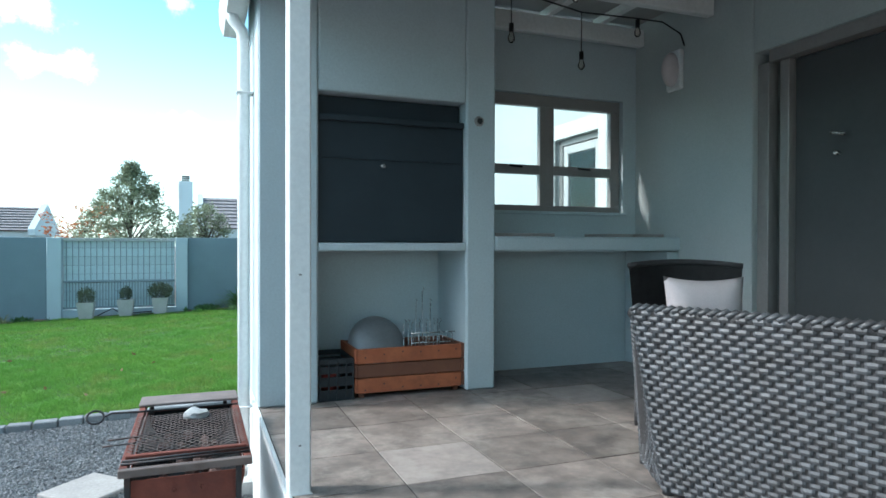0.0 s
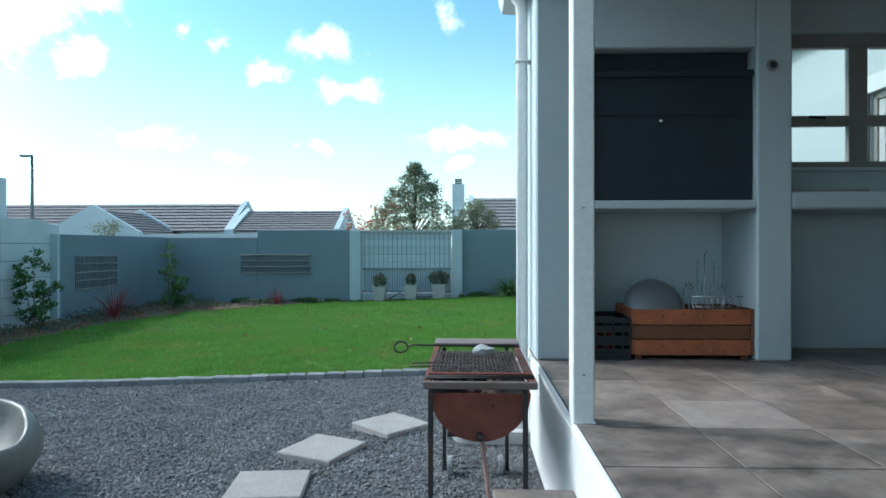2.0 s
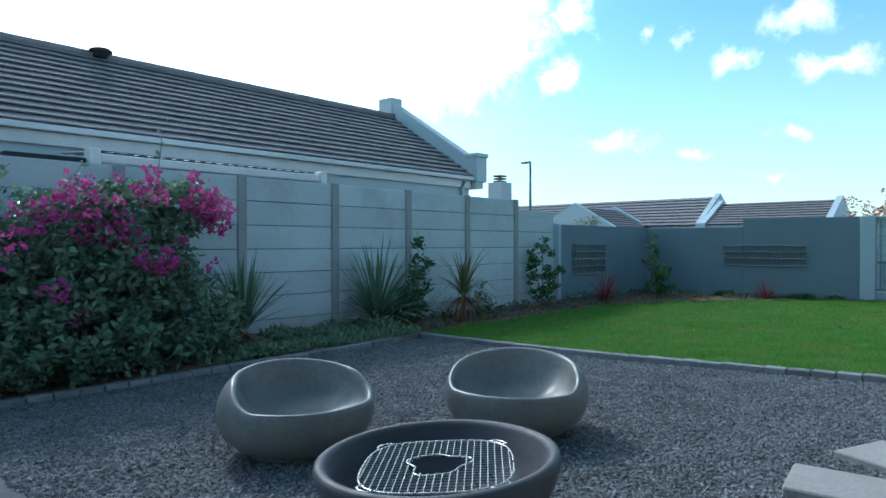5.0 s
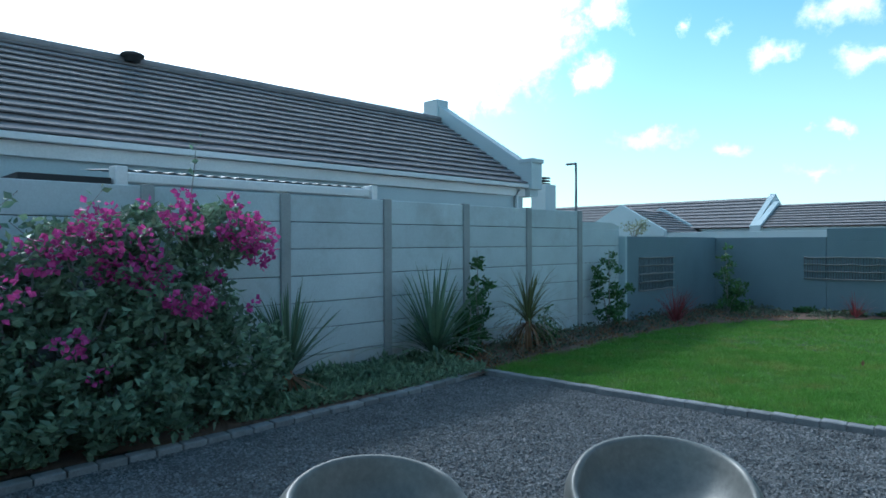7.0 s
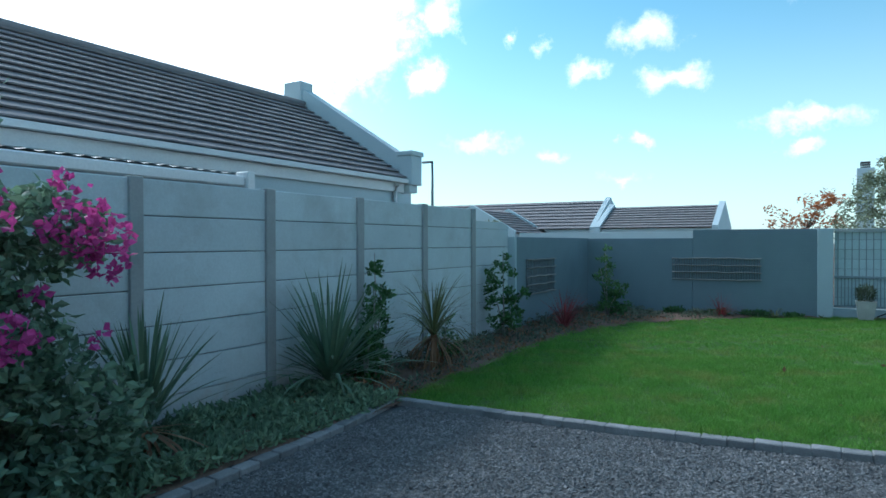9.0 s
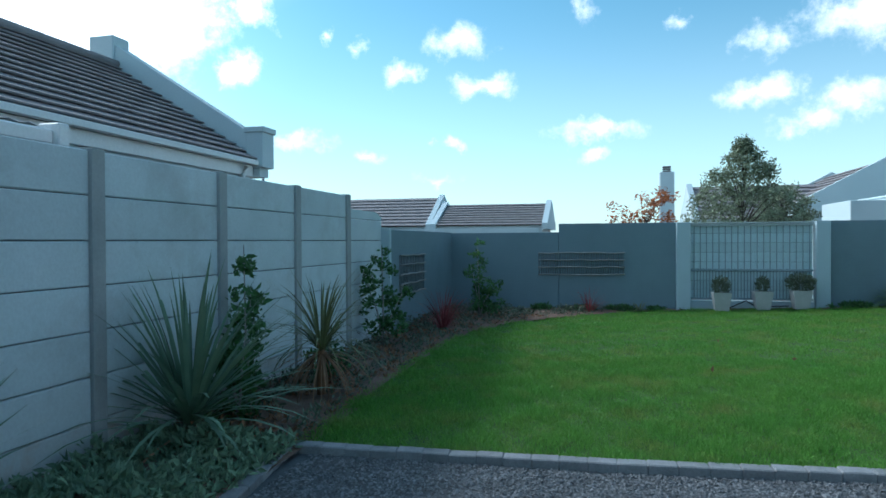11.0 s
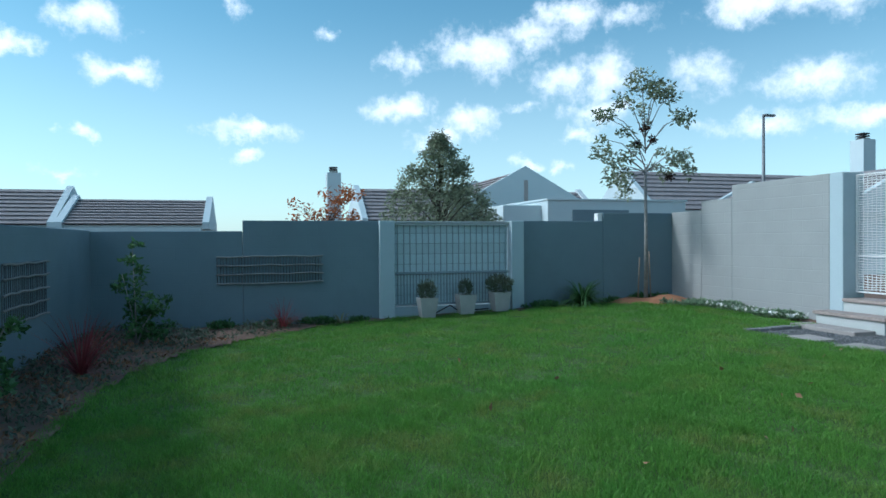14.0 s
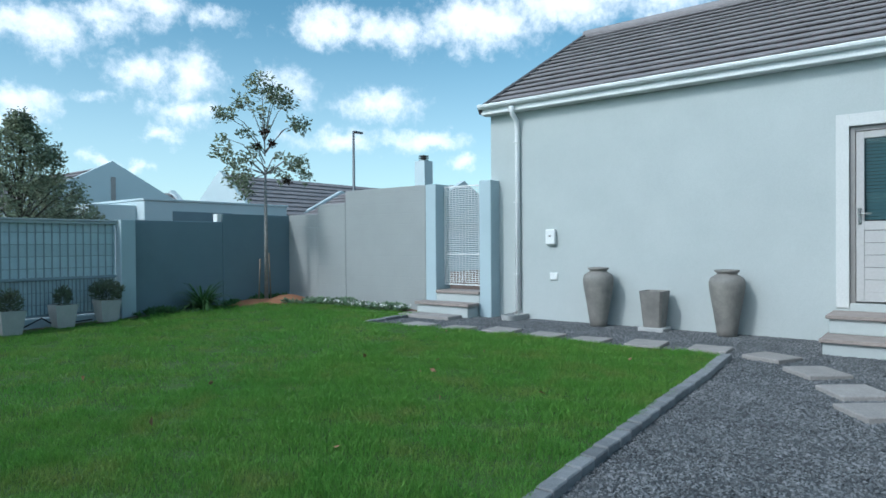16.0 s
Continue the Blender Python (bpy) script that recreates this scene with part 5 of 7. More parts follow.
# ---------------------------------------------------------------- bougainvillea
def bougainvillea():
    r = np.random.default_rng(51)
    e = thing("bougainvillea", "large dark green bougainvillea with magenta flowers against the wall", "shrub", (-7.25, 2.4, 0.04))
    lobes = [((-7.2, 2.3, 0.62), (0.72, 1.2, 0.62), 8000), ((-6.78, 2.3, 0.36), (0.46, 1.2, 0.36), 5200), ((-7.1, 3.28, 0.50), (0.55, 0.62, 0.5), 3600), ((-7.35, 2.0, 1.35), (0.42, 0.85, 0.48), 3400),
             ((-7.3, 2.72, 1.5), (0.42, 0.5, 0.46), 2600), ((-7.32, 3.35, 1.68), (0.34, 0.46, 0.32), 2000), ((-7.1, 2.55, 1.05), (0.5, 0.85, 0.45), 3600), ((-7.3, 1.1, 0.8), (0.5, 0.7, 0.65), 2800), ((-6.85, 1.4, 0.4), (0.5, 0.8, 0.4), 3000)]
    pts = np.concatenate([blob_points(r, c, rad, n, 0.55) for c, rad, n in lobes])
    clump = np.array([noise.noise(Vector(p) * 4.5) for p in pts])
    pts = pts[(clump > -0.06) & (pts[:, 2] > 0.03) & (pts[:, 0] > -7.82)]
    leaves("foliage", pts, 0.082, M_LEAFB, e, 0.6, 0.1, 52)
    runners = []
    for k in range(26):
        bm = bmesh.new()
        a = Vector((-7.3 + r.uniform(-0.2, 0.2), r.uniform(1.3, 3.0), 0.05))
        b = a + Vector((r.uniform(-0.3, 0.25), r.uniform(-0.5, 0.4), r.uniform(1.0, 1.7)))
        c = b + Vector((r.uniform(-0.1, 0.25), r.uniform(-0.4, 0.3), r.uniform(-0.1, 0.3)))
        add_tube(bm, [a, a.lerp(b, 0.5) + Vector((0.05, 0, 0.1)), b, c], [0.016, 0.012, 0.008, 0.003], 5)
        part("branch", bm, M_BARK, e, smooth=True)
        for t in np.linspace(0.3, 1.0, 7):
            runners.append(np.array(b.lerp(c, t)) + r.normal(size=3) * 0.03)
    # one long shoot that stands above the wall
    shoot = [Vector((-7.45, 3.05, 1.6)), Vector((-7.43, 3.12, 2.0)), Vector((-7.42, 3.16, 2.35)), Vector((-7.42, 3.17, 2.52))]
    bm = bmesh.new()
    add_tube(bm, shoot, [0.010, 0.007, 0.005, 0.003], 5)
    for p in shoot[1:]:
        runners += [np.array(p) + r.normal(size=3) * 0.03 for _ in range(4)]
    part("long_shoot", bm, M_BARK, e, smooth=True)
    leaves("shoot_leaves", np.array(runners), 0.085, M_LEAFB, e, 0.6, 0.3, 53)
    fl = []
    for y, z, k, n in ((2.16, 1.77, 0.16, 110), (1.98, 1.6, 0.13, 90), (1.75, 1.5, 0.15, 90), (2.52, 1.36, 0.18, 190), (2.82, 1.80, 0.15, 110), (2.83, 1.14, 0.13, 80), (3.36, 1.72, 0.19, 170), (3.54, 1.6, 0.17, 150),
                       (3.3, 1.97, 0.10, 36), (2.84, 2.0, 0.07, 20), (2.51, 1.91, 0.06, 14), (1.87, 0.87, 0.12, 40), (2.07, 0.64, 0.07, 14), (3.29, 1.06, 0.06, 16), (2.26, 1.54, 0.10, 40), (2.53, 1.63, 0.10, 40),
                       (3.56, 1.47, 0.11, 60), (2.19, 1.38, 0.10, 40), (2.65, 1.11, 0.10, 50), (3.1, 1.33, 0.07, 16), (1.3, 1.6, 0.2, 110), (0.85, 1.45, 0.18, 70), (1.45, 1.25, 0.15, 50)):
        n = int(n * 1.4)
        c, s = (-6.90 if z > 1.25 else -6.58, y, z), (k * 0.9, k * 1.3, k * 1.05)
        p = blob_points(r, c, s, n, 0.4)
        q = np.array([noise.noise(Vector(x) * 9) for x in p])
        fl.append(p[q > -0.12])
    leaves("blossom", np.concatenate(fl), 0.055, M_FLOWER, e, 0.85, 0.2, 54)
    return e


bougainvillea()


# ---------------------------------------------------------------- trees
def tree(x, y, z0, trunk_h, top, limbs, clumps, leaf, material, label, seed, trunk_r=0.04, name="tree", leaf_n=60, bark=None):
    """A tapered trunk, limbs that end in clumps, and leaves in the clumps. clumps: (dx, dy, z, radius)."""
    r = np.random.default_rng(seed)
    e = thing(name, label, "tree", (x, y, z0))
    bm = bmesh.new()
    fork = Vector((x, y, z0 + trunk_h))
    add_tube(bm, [(x, y, z0 - 0.05), (x + 0.01, y, z0 + trunk_h * 0.5), fork], [trunk_r, trunk_r * 0.8, trunk_r * 0.6], 9)
    pts = []
    step = max(1, len(clumps) // 40)
    for i, (dx, dy, z, rad) in enumerate(clumps):
        end = Vector((x + dx, y + dy, z))
        start = fork.lerp(Vector((x, y, max(z - 0.3, z0 + trunk_h))), 0.6)
        mid = start.lerp(end, 0.55) + Vector((0, 0, 0.10))
        if limbs and i % step == 0:
            add_tube(bm, [start - Vector((0, 0, 0.1)), mid, end], [trunk_r * 0.28, trunk_r * 0.18, trunk_r * 0.08], 6)
        n = int(leaf_n * (rad / 0.2) ** 2)
        p = blob_points(r, end, (rad * 1.4, rad * 1.4, rad * 1.1), n, 0.15)
        pts.append(p)
    part("trunk", bm, bark or M_BARK, e, smooth=True)
    leaves("crown", np.concatenate(pts), leaf, material, e, 0.42, 0.0, seed + 1)
    return e


TZ = ground_z(2.42, 15.93) + 0.06
CL = [(-0.95, 0.0, 3.95, 0.17), (-0.82, 0.1, 4.05, 0.12), (-0.55, -0.1, 3.65, 0.12), (-0.9, 0.15, 3.25, 0.17), (-0.62, 0.0, 3.05, 0.22), (-0.8, -0.2, 2.75, 0.2), (-0.45, 0.1, 2.72, 0.16), (-0.42, 0.05, 2.45, 0.14),
      (-0.35, 0.2, 4.35, 0.18), (-0.1, 0.0, 4.72, 0.24), (0.15, -0.1, 4.5, 0.18), (0.42, 0.1, 4.58, 0.22), (0.6, 0.0, 4.45, 0.16), (-0.2, -0.15, 4.1, 0.13), (0.1, 0.15, 3.9, 0.10), (0.95, 0.05, 4.05, 0.19), (0.72, -0.1, 3.98, 0.12),
      (0.95, 0.15, 3.2, 0.20), (0.7, -0.15, 3.12, 0.18), (0.45, 0.1, 3.3, 0.10), (0.62, 0.2, 2.85, 0.14), (1.0, -0.05, 2.9, 0.14), (0.3, 0.1, 3.0, 0.10), (-0.25, 0.0, 3.35, 0.12), (-1.0, -0.05, 3.5, 0.1)]
t1 = tree(2.42, 15.93, TZ, 2.7, 4.9, True, CL, 0.105, M_LEAFG, "young open-crowned tree tied to stakes in the wall corner", 61, 0.045, leaf_n=135)
for dx, dz in ((-0.02, 3.75), (-0.22, 3.42), (0.15, 3.52), (0.55, 2.78)):
    p = blob_points(np.random.default_rng(int(dz * 100)), (2.42 + dx, 15.9, dz), (0.09, 0.09, 0.08), 90, 0.3)
    leaves("dry_clump", p, 0.06, M_BROWNH, t1, 0.5, 0.0, int(dz * 10))
for dx, dy, h in ((-0.17, 0.02, 0.86), (0.16, 0.06, 0.98)):
    s = thing("tree_stake", "thin timber stake beside the young tree", "stake", (2.42 + dx, 15.93 + dy, TZ), "tree stakes")
    tube("stake", [(2.42 + dx, 15.93 + dy, TZ - 0.03), (2.42 + dx * 0.75, 15.93 + dy, TZ + h)], 0.014, M_STAKE, s, 6)

r = np.random.default_rng(70)
CL2 = []
for k in range(400):
    u = r.random() ** 1.15
    z = 1.75 + 1.92 * u
    w = 1.24 * (1 - u ** 1.6) + 0.03
    dx = r.uniform(-w, w) + 0.03 * r.normal()
    CL2.append((dx, 0.6 * math.sqrt(max(0.0, w * w - dx * dx)) * r.uniform(-1, 1), z + 0.05 * r.normal(), 0.07 + 0.07 * r.random()))
CL2 += [(0.0, 0, 3.58, 0.08), (-0.03, 0, 3.68, 0.05)]
tree(-1.45, 17.6, -0.1, 1.4, 3.8, True, CL2, 0.078, M_LEAFG, "bushy grey-green conical tree behind the gate", 71, 0.05, leaf_n=95, bark=M_BARKD)
CL3 = []
for k in range(120):
    dx = r.uniform(-0.7, 0.7)
    CL3.append((dx, r.normal() * 0.25, 1.7 + 1.25 * math.sqrt(1 - (dx / 0.76) ** 2) * r.random() ** 0.7, 0.08 + 0.06 * r.random()))
tree(0.29, 21.1, -0.1, 1.2, 2.5, True, CL3, 0.085, M_LEAFG, "small bushy tree behind the grey wall", 73, 0.05, leaf_n=110, bark=M_BARKD)
CL4 = [(r.uniform(-0.9, 0.9), r.uniform(-0.4, 0.4), 1.7 + 1.4 * r.random(), 0.15) for _ in range(30)]
tree(-3.3, 22.6, -0.1, 1.2, 3.2, True, CL4, 0.12, M_LEAFR, "small russet-leaved tree beyond the gate", 75, 0.035, leaf_n=60, bark=M_BARKD)
CL5 = [(r.normal() * 0.4, r.normal() * 0.3, 2.0 + 0.6 * r.random(), 0.2) for _ in range(10)]
tree(-17.0, 29.5, -0.1, 1.5, 2.8, True, CL5, 0.14, M_LEAFG, "far small tree before a gable", 77, 0.06, leaf_n=30)


# ---------------------------------------------------------------- pots by the gate
def square_pot(x, y, w, h, plant_r, plant_h, seed, label):
    z = ground_z(x, y) + 0.05
    e = thing("square_pot", label, "plant pot", (x, y, z), "pots by the gate")
    bm = bmesh.new()
    def ring(k, zz):
        return [bm.verts.new((x + sx * w / 2 * k, y + sy * w / 2 * k, z + zz)) for sx, sy in ((-1, -1), (1, -1), (1, 1), (-1, 1))]
    R = [ring(0.72, 0), ring(1.0, h), ring(0.84, h), ring(0.80, h - 0.05)]
    for a, b in zip(R, R[1:]):
        for i in range(4):
            bm.faces.new((a[i], a[(i + 1) % 4], b[(i + 1) % 4], b[i]))
    bm.faces.new(R[0][::-1])
    bm.faces.new(R[-1])
    bmesh.ops.recalc_face_normals(bm, faces=bm.faces)
    part("pot", bm, M_POT, e)
    rr = np.random.default_rng(seed)
    p = blob_points(rr, (x, y, z + h + plant_h * 0.45), (plant_r, plant_r, plant_h * 0.55), int(4800 * plant_r), 0.1)
    leaves("plant", p, 0.055, M_SHRUB, e, 0.34, 0.7, seed)
    return e


hose = thing("garden_hose", "dark garden hose lying behind the pots", "hose", (-1.8, 16.1, 0.15))
tube("hose", [(-2.0, 16.12, 0.14), (-1.85, 16.08, 0.22), (-1.7, 16.05, 0.30), (-1.58, 16.08, 0.22), (-1.45, 16.14, 0.17), (-1.1, 16.15, 0.19), (-0.9, 16.16, 0.20)], 0.012, M_CABLE, hose, 6)
square_pot(-2.19, 15.88, 0.34, 0.36, 0.16, 0.30, 81, "tapered concrete pot with a small grey shrub by the gate")
square_pot(-1.42, 15.98, 0.34, 0.36, 0.11, 0.27, 82, "tapered concrete pot with a thin shrub by the gate")
square_pot(-0.72, 16.02, 0.34, 0.36, 0.25, 0.32, 83, "tapered concrete pot with a round bushy shrub by the gate")


# ---------------------------------------------------------------- urns by the house wall
URN = [(0.10, 0.0), (0.125, 0.01), (0.135, 0.10), (0.165, 0.30), (0.20, 0.50), (0.222, 0.64), (0.225, 0.72), (0.205, 0.78), (0.15, 0.815), (0.125, 0.83), (0.125, 0.845), (0.155, 0.86), (0.155, 0.885), (0.115, 0.888), (0.105, 0.84), (0.10, 0.76)]
for y in (9.03, 7.21):
    e = thing("urn", "tall weathered stoneware urn on the gravel by the house wall", "urn", (3.30, y, 0.17), "urns by the wall")
    lathe("body", URN, (3.30, y, 0.165), M_TERRA, e, 40)
e = thing("square_planter", "tapered grey planter on a concrete foot by the wall", "planter", (3.30, 8.18, 0.17), "urns by the wall")
bm = bmesh.new()
def sq(k, z):
    c = [(1, 0.8), (0.8, 1), (-0.8, 1), (-1, 0.8), (-1, -0.8), (-0.8, -1), (0.8, -1), (1, -0.8)]
    return [bm.verts.new((3.30 + a * k, 8.18 + b * k, 0.165 + z)) for a, b in c]
R = [sq(0.125, 0.06), sq(0.172, 0.57), sq(0.15, 0.575), sq(0.12, 0.40)]
for a, b in zip(R, R[1:]):
    for i in range(8):
        bm.faces.new((a[i], a[(i + 1) % 8], b[(i + 1) % 8], b[i]))
bm.faces.new(R[0][::-1])
bm.faces.new(R[-1])
bmesh.ops.recalc_face_normals(bm, faces=bm.faces)
part("body", bm, M_TERRA, e)
box("foot", 3.13, 3.47, 8.0, 8.36, 0.165, 0.225, M_POT, e, 0.008, "pale concrete foot")


# ---------------------------------------------------------------- concrete egg seats and fire bowl
def egg_seat(x, y, facing, label):
    """A low scooped concrete seat: a rounded body, a rim that is low in front and high behind, and a deep hollow."""
    z = ground_z(x, y)
    e = thing("egg_seat", label, "garden seat", (x, y, z), "seats round the fire bowl")
    n = 64
    bm = bmesh.new()

    def rim(a):
        c = math.cos(a - facing)
        back = 0.5 * smooth01((0.60 - c) / 0.62) + 0.5 * min(1.0, max(0.0, (0.60 - c) / 0.62))
        return 0.325 + 0.125 * back + 0.055 * max(0.0, -c)

    def radius(zz, a):
        t = (zz - 0.27) / 0.335
        k = math.sqrt(max(0.05, 1 - t * t)) if zz > 0.27 else math.sqrt(max(0.05, 1 - (abs(t) / 0.93) ** 2.1))
        return 0.475 * k

    rings = []
    for s in np.linspace(0, 1, 15):
        rings.append([(radius(0.035 + (rim(a) - 0.035) * s, a), 0.035 + (rim(a) - 0.035) * s, a) for a in [2 * math.pi * k / n for k in range(n)]])
    # rounded lip, then the hollow
    for dr, dz in ((0.008, 0.007), (0.018, 0.008), (0.028, 0.003), (0.036, -0.010)):
        rings.append([(radius(rim(a), a) - dr, rim(a) + dz, a) for a in [2 * math.pi * k / n for k in range(n)]])
    for s in (0.12, 0.25, 0.4, 0.55, 0.7, 0.85, 0.97):
        ring = []
        for a in [2 * math.pi * k / n for k in range(n)]:
            r0 = radius(rim(a), a) - 0.036
            low = 0.20
            rr = r0 * (1 - s ** 1.7)
            zz = low + (rim(a) - 0.010 - low) * (1 - s) ** 1.9
            ring.append((rr, zz, a))
        rings.append(ring)
    V = [[bm.verts.new((x + r * math.cos(a), y + r * math.sin(a), z + zz)) for r, zz, a in ring] for ring in rings]
    for A, B in zip(V, V[1:]):
        for k in range(n):
            bm.faces.new((A[k], A[(k + 1) % n], B[(k + 1) % n], B[k]))
    bm.faces.new(V[0][::-1])
    bm.faces.new(V[-1])
    bmesh.ops.recalc_face_normals(bm, faces=bm.faces)
    part("shell", bm, M_CONC, e, smooth=True)
    lathe("base_ring", [(0.26, -0.02), (0.275, 0.0), (0.275, 0.03), (0.25, 0.045), (0.2, 0.05)], (x, y, z), M_CONC, e, 40)
    return e


BOWL = (-2.13, 1.79)
egg_seat(-3.82, 2.36, math.atan2(1.82 - 2.31, -2.10 + 3.77), "grey polished concrete egg seat on the gravel by the fire bowl")
egg_seat(-2.985, 3.51, math.atan2(1.82 - 3.60, -2.10 + 3.06), "grey polished concrete egg seat on the gravel near the lawn")

bz = ground_z(*BOWL)
fbowl = thing("fire_bowl", "charcoal concrete fire bowl on the gravel", "fire bowl", (*BOWL, bz))
lathe("bowl", [(0.14, 0.0), (0.165, 0.01), (0.255, 0.09), (0.335, 0.18), (0.40, 0.275), (0.447, 0.37), (0.462, 0.43), (0.456, 0.450), (0.442, 0.457), (0.425, 0.453), (0.412, 0.436), (0.39, 0.36), (0.30, 0.25), (0.15, 0.20), (0.02, 0.19)], (*BOWL, bz), M_BOWL, fbowl, 64)
bm = bmesh.new()
r = np.random.default_rng(91)
for k in range(40):
    a, q = r.uniform(0, 6.28), 0.24 * math.sqrt(r.random())
    bmesh.ops.create_icosphere(bm, subdivisions=1, radius=r.uniform(0.02, 0.045), matrix=Matrix.Translation((BOWL[0] + q * math.cos(a), BOWL[1] + q * math.sin(a), bz + 0.235)) @ Matrix.Diagonal((1, 1, 0.6, 1)))
part("ash_bed", bm, M_ASH, fbowl)
gridz = bz + 0.405
gt = thing("bowl_grate", "round bright wire cooking grate across the fire bowl", "grate", (*BOWL, gridz))


GRATE_TURN = radians(38)
GR = 0.285


def grate_point(u, v, dz=0.0):
    c, q = math.cos(GRATE_TURN), math.sin(GRATE_TURN)
    return (BOWL[0] + u * c - v * q, BOWL[1] + u * q + v * c, gridz + dz)


def hole_radius(a):
    return 0.112 + 0.016 * math.sin(3 * a + 0.6) + 0.010 * math.sin(5 * a)


def grate_layer(turned, dz):
    """Parallel wires across a round-cornered square, cut out round the opening in the middle."""
    bm = bmesh.new()
    n = 21
    for k in range(n):
        w = -GR + 2 * GR * (k + 0.5) / n
        half = GR * (1 - abs(w / GR) ** 3.2) ** (1 / 3.2)
        cut = 0.0
        if abs(w) < 0.10:
            cut = math.sqrt(0.112 ** 2 - w * w)
        for a, b in ((-half, -cut), (cut, half)) if cut else ((-half, half),):
            p, q = ((w, a), (w, b)) if turned else ((a, w), (b, w))
            add_tube(bm, [grate_point(*p, dz), grate_point(*q, dz)], 0.0024, 5)
    ob = part("wire_layer", bm, M_WIRE, gt)
    ob["kind"] = "stuff"


grate_layer(False, 0.0)
grate_layer(True, 0.005)
turns = [2 * math.pi * k / 64 for k in range(65)]
rim_pts = []
for a in turns:
    c, q = math.cos(a), math.sin(a)
    k = GR / (abs(c) ** 3.2 + abs(q) ** 3.2) ** (1 / 3.2)
    rim_pts.append(grate_point(k * c, k * q, 0.003))
tube("rim_wire", rim_pts, 0.0042, M_CHROME, gt, 6)
tube("inner_ring", [grate_point(hole_radius(a) * math.cos(a), hole_radius(a) * math.sin(a), 0.003) for a in turns], 0.0042, M_CHROME, gt, 6)
for k in range(4):
    a = math.pi / 4 + k * math.pi / 2
    c, q = math.cos(a), math.sin(a)
    P = [(0.315, -0.04), (0.345, -0.032), (0.352, 0), (0.345, 0.032), (0.315, 0.04)]
    tube("loop_handle", [grate_point(u * c - v * q, u * q + v * c, 0.004) for u, v in P], 0.005, M_CHROME, gt, 6)
    x0, y0, z0 = grate_point(0.2 * c, 0.2 * q)
    x1, y1, z1 = grate_point(0.30 * c, 0.30 * q)
    tube("support_leg", [(x0, y0, z0), (x1, y1, bz + 0.262)], 0.007, M_GSTEEL, gt, 6)


# the bowl leans a little in the gravel, and its grate with it
LEAN = Matrix.Rotation(radians(-3.2), 4, Vector((-0.583, 0.812, 0.0)))
fbowl.rotation_euler = LEAN.to_euler()
fbowl.location += Vector((0.02, 0.0145, -0.014))
gt.rotation_euler = LEAN.to_euler()
gt.location = fbowl.location + LEAN.to_3x3() @ Vector((0, 0, gridz - bz))

# ---------------------------------------------------------------- half-drum grill on legs
M_PLANKR = mat("pinkish_timber", (0.33, 0.20, 0.17), (0.25, 0.15, 0.125), 0.85, scale=14, fine=50, bump=0.3)


